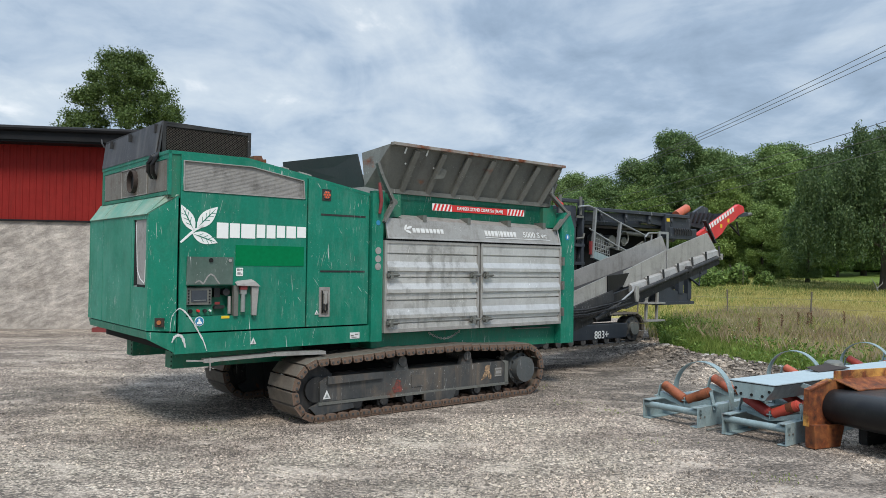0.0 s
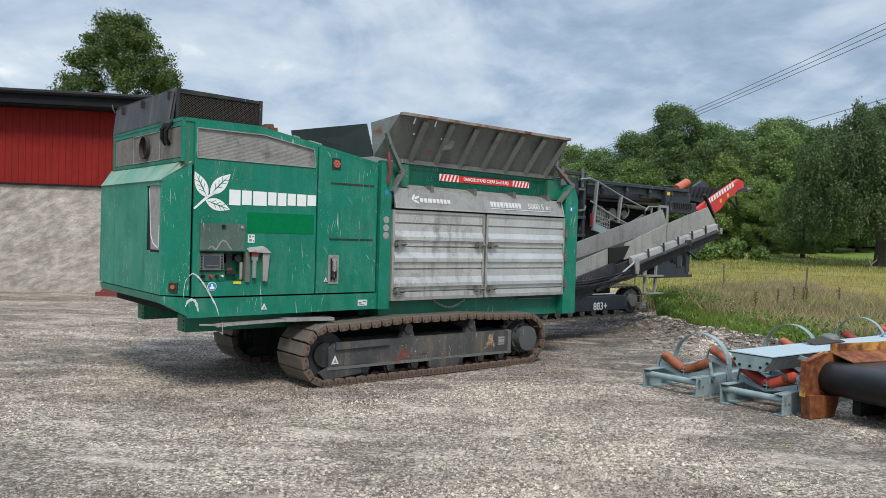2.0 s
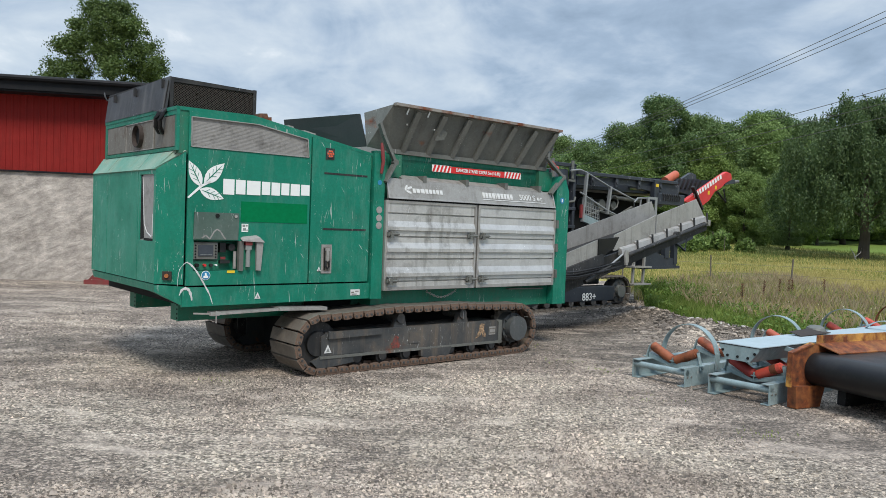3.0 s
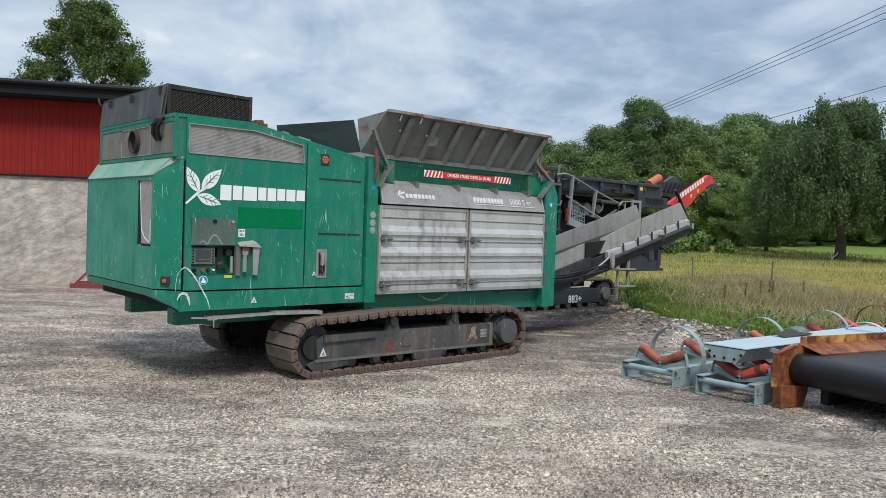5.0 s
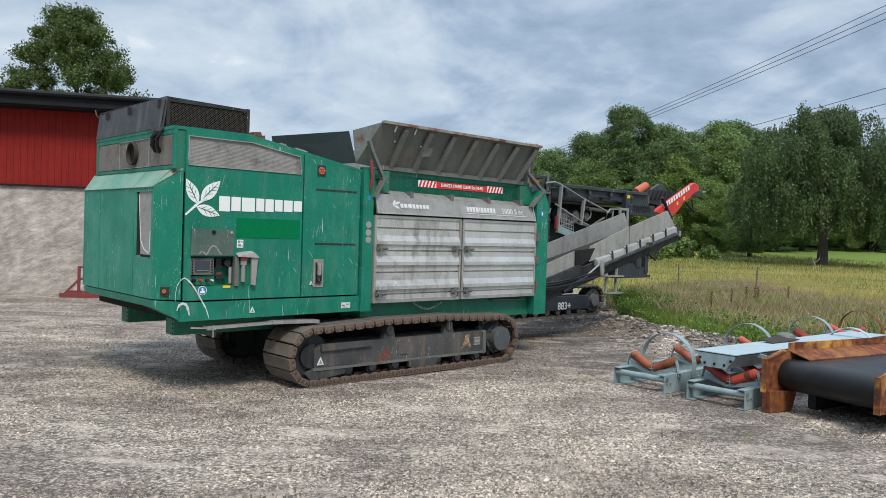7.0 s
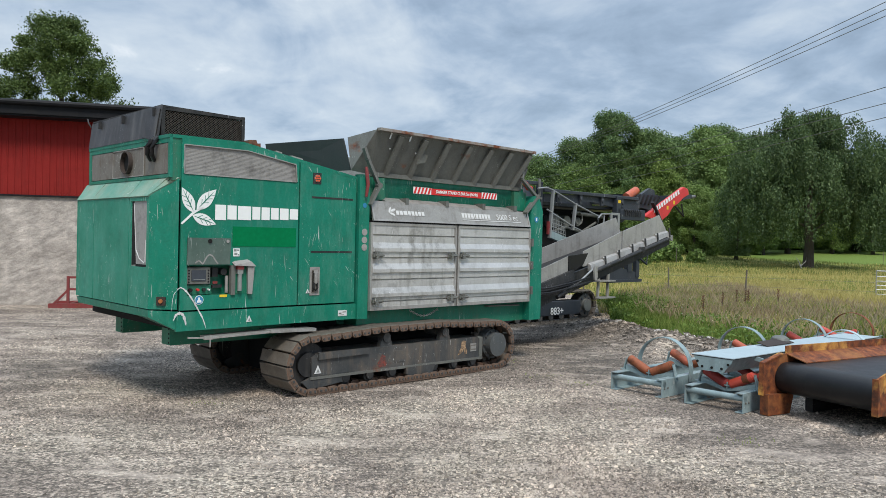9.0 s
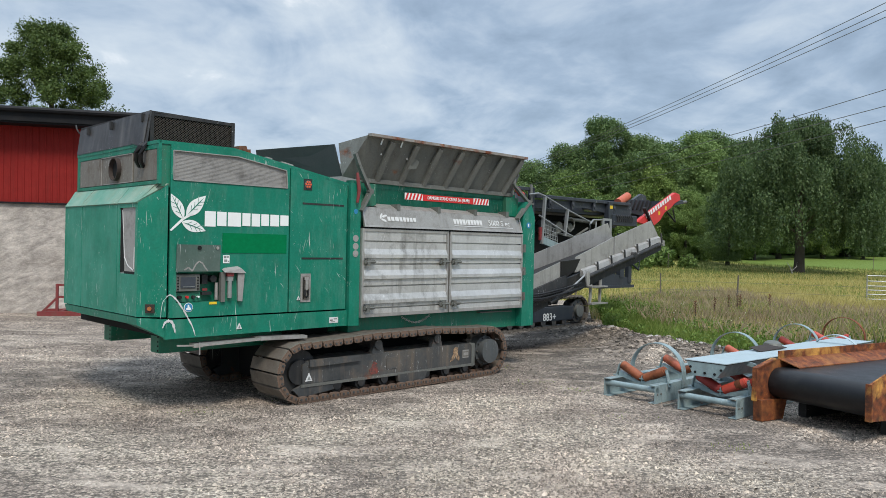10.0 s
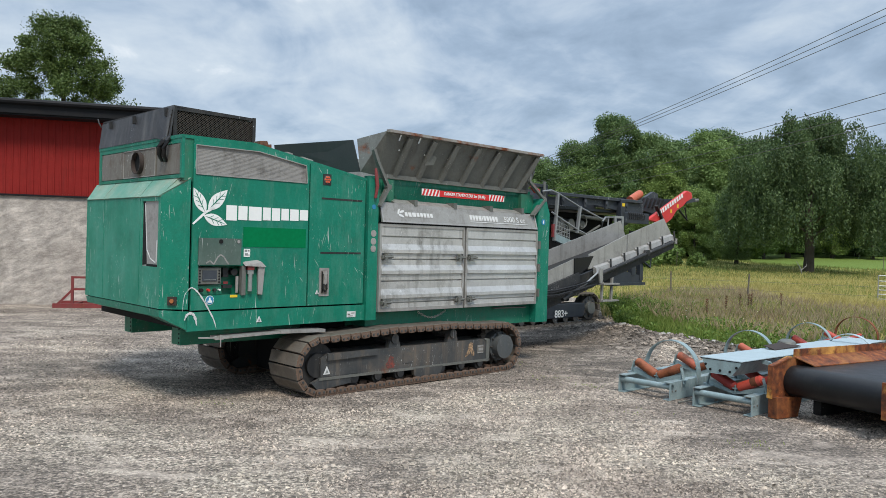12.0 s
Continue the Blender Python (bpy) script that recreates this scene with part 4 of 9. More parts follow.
def side_panels():
    s = shredder
    z0 = 0.955
    # large hinged door with a window grille
    wx = ((-1.545, 2.268), (-1.55, 2.545), (-0.87, 2.545), (-0.305, 2.452), (-0.29, 2.268))
    bm = B()
    ya, yb = Y0 - 0.010, Y0 + 0.014
    xl, xr = -1.570, -0.262
    # the frame round the window in four pieces, then the door below it
    prism(bm, ((xl, 2.262), (xl, 2.60), wx[1], wx[0]), "y", ya, yb)
    prism(bm, ((xl, 2.60), (-0.905, 2.60), wx[2], wx[1]), "y", ya, yb)
    prism(bm, ((-0.905, 2.60), (xr, roofline(xr) - 0.028), wx[3], wx[2]), "y", ya, yb)
    prism(bm, ((xr, roofline(xr) - 0.028), (xr, 2.262), wx[4], wx[3]), "y", ya, yb)
    # door skin with the control recess left open
    cx0, cx1, cz0, cz1 = -1.50, -0.98, 1.095, 1.385
    for a, b, c, d in ((xl, xr, cz1, 2.262), (xl, cx0, z0, cz1), (cx1, xr, z0, cz1), (cx0, cx1, z0, cz0)):
        box(bm, a, b, ya, yb, c, d)
    bmesh.ops.remove_doubles(bm, verts=bm.verts, dist=0.0005)
    door = part("side_door", bm, GREEN, s, "scratched green engine door with grille window", smooth=0)
    bm = B()
    prism(bm, wx, "y", Y0 + 0.002, Y0 + 0.01)
    part("window_grille", bm, GRILLE, door, "dusty perforated grey grille")
    bm = B()
    for k in range(20):
        z = 2.275 + k * 0.0132
        xe = -0.30 if z < 2.45 else -0.30 - (z - 2.45) * 6.2
        box(bm, -1.56, xe, Y0 + 0.000, Y0 + 0.003, z, z + 0.0035)
    part("grille_rib", bm, GRILLE, door)
    bm = B()
    for p, q in zip(wx, wx[1:] + wx[:1]):
        bar(bm, (p[0], ya - 0.002, p[1]), (q[0], ya - 0.002, q[1]), 0.008, 0.014, (0, 1, 0.001))
    part("window_trim", bm, ALU, door)
    # second, plain door
    bm = B()
    prism(bm, ((-0.245, z0), (-0.245, roofline(-0.245) - 0.03), (0.50, roofline(0.50) - 0.03), (0.50, z0)), "y", ya, yb)
    d2 = part("side_door", bm, GREEN, s, "scratched plain green side door", bevel=0.006)
    for za, zb in ((2.108, 2.128), (1.515, 1.535)):
        bm = B()
        box(bm, -0.095, 0.455, ya - 0.003, ya + 0.004, za, zb)
        part("slot", bm, BLACK_PLATE, d2)
    bm = B()
    box(bm, -0.105, 0.022, ya - 0.008, ya + 0.004, 1.052, 1.36)
    hd = part("latch_plate", bm, GRILLE, d2, "recessed door latch in a pale frame", bevel=0.006)
    bm = B()
    box(bm, -0.082, 0.0, ya - 0.014, ya - 0.007, 1.08, 1.33)
    part("latch_well", bm, BROWN_PANEL, hd, "grimy latch well")
    part("well_shadow", box(B(), -0.078, -0.062, ya - 0.018, ya - 0.0135, 1.09, 1.32), DARK_GAP, hd)
    bm = B()
    box(bm, -0.066, -0.012, ya - 0.024, ya - 0.013, 1.295, 1.325), box(bm, -0.055, -0.022, ya - 0.03, ya - 0.013, 1.18, 1.295)
    tube(bm, (-0.04, ya - 0.034, 1.255), (-0.04, ya - 0.012, 1.255), 0.016, 12)
    part("latch_lever", bm, ALU, hd, "worn bright latch lever", bevel=0.004)
    bm = B()
    hose(bm, [(-0.058, ya - 0.026, 1.19), (-0.062, ya - 0.028, 1.13), (-0.04, ya - 0.03, 1.105), (-0.018, ya - 0.028, 1.13), (-0.022, ya - 0.026, 1.19)], 0.011, 8)
    part("latch_ring", bm, BLACK_PLATE, hd)
    # round repeater lamp in a black square
    bm = B()
    box(bm, -0.085, 0.02, ya - 0.006, ya + 0.002, 2.265, 2.385)
    lp = part("repeater_lamp", bm, BLACK_PLATE, s, "square dark plate with orange lamp", bevel=0.004)
    part("lamp_bowl", tube(B(), (-0.032, ya - 0.0065, 2.325), (-0.032, ya - 0.010, 2.325), 0.043, 20), BROWN_PANEL, lp)
    bm = B()
    c = Vector((-0.032, ya - 0.006, 2.325))
    for k in range(7):
        a = k * math.pi / 3
        o = Vector((0, 0, 0)) if k == 6 else Vector((math.cos(a) * 0.029, 0, math.sin(a) * 0.029))
        part("lamp_lens", tube(B(), c + o, c + o - Vector((0, 0.012, 0)), 0.0105, 10), ORANGE_SPOT, lp)
    # skirt along the bottom, wedge-shaped under the end
    bm = B()
    prism(bm, ((-1.60, 0.755), (-1.60, 0.938), (0.66, 0.938), (0.66, 0.765)), "y", Y0 - 0.012, Y0 + 0.03)
    part("skirt", bm, GREEN, s, "scraped green bottom skirt", bevel=0.006)
    bm = B()
    hull(bm, [(-1.80, 2.43, 0.955), (-1.80, 0.475, 0.955), (-1.58, 0.284, 0.945), (-1.58, 2.61, 0.945)],
         [(-1.79, 2.40, 0.885), (-1.79, 0.475, 0.885), (-1.58, 0.284, 0.755), (-1.20, 2.61, 0.72)])
    part("end_skirt", bm, GREEN, s, "green end skirt with sloping underside", smooth=0)
    # pan coloured near-black to hold the deep shade under the body
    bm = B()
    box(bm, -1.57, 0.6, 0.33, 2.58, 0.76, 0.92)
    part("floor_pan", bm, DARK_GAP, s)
    for yy in (0.70, 1.93):
        bm = B()
        box(bm, -1.47, 0.4, yy, yy + 0.20, 0.565, 0.76)
        bb = part("chassis_beam", bm, GREEN_FRAME, s, bevel=0.006)
        for k in range(4):
            part("bolt", tube(B(), (-1.475, yy + 0.03, 0.59 + k * 0.045), (-1.462, yy + 0.03, 0.59 + k * 0.045), 0.010, 8), DARK_GAP, bb)
    # aluminium foot board under the door, with its clamp
    bm = B()
    for xa_, xb_, za_, zb_, dz_ in ((-1.30, -0.62, 0.672, 0.684, 0.020), (-0.62, -0.05, 0.684, 0.668, 0.032)):  # bent in the middle
        hull(bm, [(xa_, 0.20, za_), (xb_, 0.215, zb_), (xb_, 0.42, zb_), (xa_, 0.40, za_)],
             [(xa_, 0.20, za_ + dz_), (xb_, 0.215, zb_ + dz_), (xb_, 0.42, zb_ + dz_), (xa_, 0.40, za_ + dz_)])
    fb = part("foot_board", bm, ALU, s, "long dented aluminium foot board", bevel=0.005)
    bm = B()
    box(bm, -1.36, -1.27, 0.18, 0.21, 0.67, 0.705), tube(bm, (-1.31, 0.165, 0.60), (-1.31, 0.165, 0.72), 0.006, 8), bar(bm, (-1.52, 0.20, 0.70), (-1.36, 0.195, 0.69), 0.018, 0.014)
    part("clamp", bm, ALU, fb, bevel=0.004)

    # control station: flap above, recess with display and knobs, torn cover
    bm = B()
    hull(bm, [(-1.51, ya - 0.004, 1.395), (-1.06, ya - 0.004, 1.395), (-1.055, ya - 0.004, 1.655), (-1.505, ya - 0.004, 1.655)],
         [(-1.51, ya - 0.018, 1.395), (-1.06, ya - 0.018, 1.395), (-1.055, ya - 0.018, 1.655), (-1.505, ya - 0.018, 1.655)])
    fl = part("control_flap", bm, SMOKED, s, "grimy smoked control flap", bevel=0.004)
    bm = B()
    tube(bm, (-1.28, ya - 0.018, 1.625), (-1.28, ya - 0.03, 1.625), 0.02, 12)
    part("flap_lock", bm, DARK_GAP, fl)
    part("flap_button", tube(B(), (-1.09, ya - 0.018, 1.625), (-1.09, ya - 0.026, 1.625), 0.016, 12), ALU, fl)
    bm = B()
    smear = [(-1.43, 1.41), (-1.39, 1.435), (-1.35, 1.40), (-1.31, 1.47), (-1.28, 1.495), (-1.245, 1.475), (-1.215, 1.43), (-1.19, 1.40)]
    for p, q in zip(smear, smear[1:]):
        bar(bm, (p[0], ya - 0.0185, p[1]), (q[0], ya - 0.0185, q[1]), 0.013, 0.0025, (0, 1, 0.001))
    part("rub_mark", bm, GRILLE, fl, "pale rub mark", smooth=0)
    bm = B()
    box(bm, cx0 - 0.005, cx1 + 0.005, Y0 + 0.11, Y0 + 0.13, cz0 - 0.005, cz1 + 0.005)
    box(bm, cx0 - 0.02, cx0, Y0, Y0 + 0.12, cz0, cz1), box(bm, cx1, cx1 + 0.02, Y0, Y0 + 0.12, cz0, cz1)
    box(bm, cx0, cx1, Y0, Y0 + 0.12, cz1, cz1 + 0.02), box(bm, cx0, cx1, Y0, Y0 + 0.12, cz0 - 0.02, cz0)
    rec = part("control_recess", bm, GREEN_FRAME, s, "dark open control recess")
    bm = B()
    box(bm, -1.495, -1.255, Y0 + 0.005, Y0 + 0.05, 1.205, 1.365)
    pn = part("display_unit", bm, GREY_PLATE, rec, "grey operating display with keys", bevel=0.006)
    bm = B()
    box(bm, -1.45, -1.30, Y0 - 0.002, Y0 + 0.006, 1.235, 1.34)
    part("display", bm, SCREEN, pn)
    bm = B()
    for k in range(5):
        for xx in (-1.476, -1.274):
            tube(bm, (xx, Y0 - 0.003, 1.225 + k * 0.028), (xx, Y0 + 0.006, 1.225 + k * 0.028), 0.008, 8)
    part("display_key", bm, DARK_GAP, pn)
    bm = B()
    box(bm, -1.495, -1.235, Y0 + 0.03, Y0 + 0.05, 1.10, 1.19)
    kp = part("knob_panel", bm, GREEN_FRAME, rec)
    for xx, mt, r in ((-1.455, DARK_GAP, 0.018), (-1.38, RED_MARK, 0.013), (-1.315, BLACK_PLATE, 0.016), (-1.265, WHITE_MARK, 0.009)):
        bm = B()
        tube(bm, (xx, Y0 - 0.005, 1.147), (xx, Y0 + 0.03, 1.147), r, 14)
        part("knob", bm, mt, kp)
    part("relay", box(B(), -1.21, -1.15, Y0 + 0.05, Y0 + 0.10, 1.27, 1.36), BLACK_PLATE, rec, bevel=0.004)
    part("terminal_strip", box(B(), -1.20, -1.10, Y0 + 0.06, Y0 + 0.1, 1.16, 1.19), BLACK_PLATE, rec, bevel=0.004)
    part("main_switch", tube(B(), (-1.10, Y0 + 0.02, 1.32), (-1.10, Y0 + 0.10, 1.32), 0.035, 16), BLACK_PLATE, rec)
    part("fuse_label", box(B(), -1.20, -1.15, Y0 + 0.055, Y0 + 0.06, 1.20, 1.225), RED_FRAME, rec)
    part("conduit", tube(B(), (-1.065, Y0 + 0.03, 1.11), (-1.065, Y0 + 0.03, 1.28), 0.016, 10), GRILLE, rec)
    part("display_rows", box(B(), -1.43, -1.31, Y0 - 0.004, Y0 - 0.002, 1.245, 1.25), PANEL_GREY, pn)
    bm = B()
    box(bm, -1.045, -1.0, Y0 - 0.03, Y0 + 0.02, 1.09, 1.385)
    part("recess_side", bm, GREY_PLATE, rec, bevel=0.004)
    bm = B()
    tube(bm, (-0.955, Y0 - 0.035, 1.13), (-0.955, Y0 - 0.035, 1.30), 0.022, 12)
    box(bm, -0.985, -0.925, Y0 - 0.05, Y0 - 0.01, 1.30, 1.37)
    part("grease_gun", bm, PANEL_GREY, rec, "small steel canister")
    part("canister_cap", box(B(), -0.99, -0.92, Y0 - 0.056, Y0 - 0.012, 1.345, 1.385), RED_FRAME, rec)
    bm = B()  # torn plastic cover: bent sheet down the side and over the top
    for (xa, xb, y_a, y_b, za, zb) in ((-0.87, -0.80, Y0 - 0.055, Y0 - 0.012, 1.09, 1.38),):
        hull(bm, [(xa, y_a, za + 0.01), (xb - 0.02, y_a + 0.005, za), (xb, y_b, za), (xa + 0.01, y_b, za)], [(xa - 0.005, y_a, zb), (xb, y_a, zb - 0.01), (xb + 0.01, y_b, zb), (xa, y_b, zb)])
    hull(bm, [(-1.03, Y0 - 0.07, 1.385), (-0.79, Y0 - 0.07, 1.375), (-0.79, Y0 - 0.008, 1.40), (-1.03, Y0 - 0.008, 1.415)],
         [(-1.02, Y0 - 0.06, 1.405), (-0.84, Y0 - 0.06, 1.425), (-0.86, Y0 - 0.008, 1.445), (-1.00, Y0 - 0.008, 1.43)])
    part("torn_cover", bm, GRILLE, rec, "torn pale plastic weather cover", smooth=0)
    part("cover_well", box(B(), -0.995, -0.872, Y0 - 0.0125, Y0 - 0.0115, 1.10, 1.385), GREEN_FRAME, rec)

    # painted markings, a few millimetres proud
    ym = ya - 0.004
    flat = lambda pts, mt, nm="marking", lb="": part(nm, prism(B(), pts, "y", ym, ym + 0.003), mt, door, lb, smooth=0)
    rect = lambda a, b, c, d, mt, nm="marking", lb="": flat(((a, c), (b, c), (b, d), (a, d)), mt, nm, lb)
    rect(-1.03, -0.29, 1.575, 1.775, GREEN_PATCH, "cover_patch", "plain bright green patch")
    # maker's emblem: three leaves on a stalk, and blocks in place of the maker's name
    def leaf_shape(c, ang, ln, wd):
        out = []
        for k in range(16):
            u = k / 8 if k <= 8 else (16 - k) / 8
            x, y = (u - 0.5) * ln, (1 if k <= 8 else -1) * wd / 2 * math.sin(math.pi * u ** 0.85)
            out.append((c[0] + x * math.cos(ang) - y * math.sin(ang), c[1] + x * math.sin(ang) + y * math.cos(ang)))
        return out
    flat(leaf_shape((-1.505, 2.015), radians(118), 0.27, 0.115), WHITE_MARK, "emblem_leaf")
    flat(leaf_shape((-1.315, 2.03), radians(46), 0.29, 0.125), WHITE_MARK, "emblem_leaf")
    flat(leaf_shape((-1.335, 1.83), radians(-18), 0.26, 0.11), WHITE_MARK, "emblem_leaf")
    flat(((-1.575, 1.79), (-1.56, 1.78), (-1.43, 1.895), (-1.345, 1.945), (-1.35, 1.955), (-1.445, 1.915)), WHITE_MARK, "emblem_stalk")
    for (lc, an) in (((-1.505, 2.015), 118), ((-1.315, 2.03), 46), ((-1.335, 1.83), -18)):
        a = radians(an)
        p = prism(B(), leaf_shape(lc, a, 0.235, 0.010), "y", ym - 0.002, ym)
        vein = part("leaf_vein", p, GREEN, door, smooth=0)
        ca, sa = math.cos(a), math.sin(a)
        for k, (u, sd) in enumerate(((-0.07, 1), (-0.02, 1), (0.03, 1), (-0.045, -1), (0.01, -1), (0.055, -1))):
            at = lambda q, w: (lc[0] + q * ca - w * sa, ym - 0.0012, lc[1] + q * sa + w * ca)
            bar(bm_ := B(), at(u, 0.003 * sd), at(u + 0.038, 0.036 * sd), 0.0045, 0.0012, (0, 1, 0.001))
            part("side_vein", bm_, GREEN, vein, smooth=0)
    x = -1.222
    for k, wd in enumerate((0.115, 0.10, 0.145, 0.09, 0.095, 0.09, 0.105, 0.10)):
        rect(x, x + wd, 1.835 + 0.004 * (k % 2) + k * 0.004, 1.985 - k * 0.001, WHITE_MARK, "name_block")
        x += wd * 1.0 + 0.016
    tube_ = lambda c, r, mt, nm: part(nm, tube(B(), (c[0], ym + 0.003, c[1]), (c[0], ym, c[1]), r, 20), mt, door)
    tube_((-1.375, 1.05), 0.045, WHITE_MARK, "sticker_rim")
    part("sticker", tube(B(), (-1.375, ym + 0.001, 1.05), (-1.375, ym - 0.002, 1.05), 0.040, 20), BLUE_MARK, door, "round blue read-the-manual sticker")
    rect(-1.02, -0.95, 1.475, 1.555, WHITE_MARK, "code_sticker", "white sticker with dark print")
    for q_ in ((-1.012, -0.985, 1.525, 1.548), (-0.978, -0.958, 1.53, 1.545), (-1.008, -0.975, 1.488, 1.512), (-0.968, -0.957, 1.485, 1.50)):
        part("print_mark", box(B(), q_[0], q_[1], ym - 0.002, ym, q_[2], q_[3]), PANEL_GREY, door, smooth=0)
    rect(-1.16, -1.08, 1.07, 1.095, YELLOW_MARK, "warning_sticker")
    for cx, cz, sz in ((-0.83, 0.84, 0.062), (-0.13, 1.10, 0.046)):
        part("warning_triangle", prism(B(), ((cx - sz / 2, cz - sz / 2), (cx + sz / 2, cz - sz / 2), (cx, cz + sz / 2)), "y", Y0 - 0.019, Y0 - 0.012), FADED_MARK, s, smooth=0)
        part("print_mark", prism(B(), ((cx - sz * 0.2, cz - sz * 0.36), (cx + sz * 0.2, cz - sz * 0.36), (cx, cz + sz * 0.12)), "y", Y0 - 0.021, Y0 - 0.019), PANEL_GREY, s, smooth=0)
    part("sticker_figure", prism(B(), ((-1.398, 1.025), (-1.352, 1.025), (-1.352, 1.045), (-1.365, 1.05), (-1.37, 1.075), (-1.385, 1.075), (-1.385, 1.048), (-1.398, 1.045)), "y", ym - 0.004, ym - 0.002), WHITE_MARK, door, smooth=0)
    part("type_plate", box(B(), 0.28, 0.40, Y0 - 0.016, Y0 - 0.012, 0.805, 0.87), FADED_MARK, s, "small white scratched plate")
    for q_ in ((0.29, 0.325, 0.83, 0.845), (0.34, 0.385, 0.845, 0.855), (0.30, 0.36, 0.815, 0.822)):
        part("print_mark", box(B(), q_[0], q_[1], Y0 - 0.018, Y0 - 0.016, q_[2], q_[3]), BROWN_PANEL, s, smooth=0)
    # paint-less scrapes hung in arcs down the corner
    def ribbon(pts, y, wide):
        """A thin mark along a smooth line, uneven in width and tapering at its ends."""
        line = []
        ext = [pts[0]] + list(pts) + [pts[-1]]
        for k in range(len(pts) - 1):
            p0, p1, p2, p3 = (Vector(q) for q in ext[k:k + 4])
            for j in range(5):
                u = j / 5
                line.append(0.5 * (2 * p1 + (p2 - p0) * u + (2 * p0 - 5 * p1 + 4 * p2 - p3) * u ** 2 + (3 * p1 - p0 - 3 * p2 + p3) * u ** 3))
        line.append(Vector(pts[-1]))
        up, down = [], []
        for k, p in enumerate(line):
            d = (line[min(k + 1, len(line) - 1)] - line[max(k - 1, 0)]).normalized()
            u = k / (len(line) - 1)
            w = wide * (0.25 + 0.75 * min(1, 4 * u, 4 * (1 - u))) * (0.75 + 0.35 * math.sin(k * 2.3) * math.sin(k * 0.9))
            up.append(p + Vector((-d.y, d.x)) * w / 2), down.append(p - Vector((-d.y, d.x)) * w / 2)
        bm = B()
        rows = [[bm.verts.new((p.x, yy, p.y)) for p in side] for yy in (y, y + 0.003) for side in (up, down)]
        for k in range(len(line) - 1):
            for q in ((0, 1), (1, 3), (3, 2), (2, 0)):
                bm.faces.new((rows[q[0]][k], rows[q[0]][k + 1], rows[q[1]][k + 1], rows[q[1]][k]))
        for k in (0, -1):
            bm.faces.new([rows[q][k] for q in (0, 1, 3, 2)])
        bmesh.ops.recalc_face_normals(bm, faces=bm.faces)
        return bm

    part("scrape", ribbon([(-1.60, 1.15), (-1.56, 1.175), (-1.50, 1.13), (-1.44, 1.05), (-1.38, 0.95), (-1.33, 0.86), (-1.30, 0.77)], Y0 - 0.0155, 0.019), FADED_MARK, s, "long white scrape in the paint", smooth=0)
    part("scrape", ribbon([(-1.60, 1.15), (-1.63, 1.11), (-1.645, 1.03), (-1.648, 0.95)], Y0 - 0.0155, 0.005), FADED_MARK, s, smooth=0)
    part("scrape", ribbon([(-1.63, 0.865), (-1.605, 0.915), (-1.565, 0.93), (-1.535, 0.91), (-1.515, 0.86), (-1.505, 0.81)], Y0 - 0.017, 0.032), FADED_MARK, s, smooth=0)


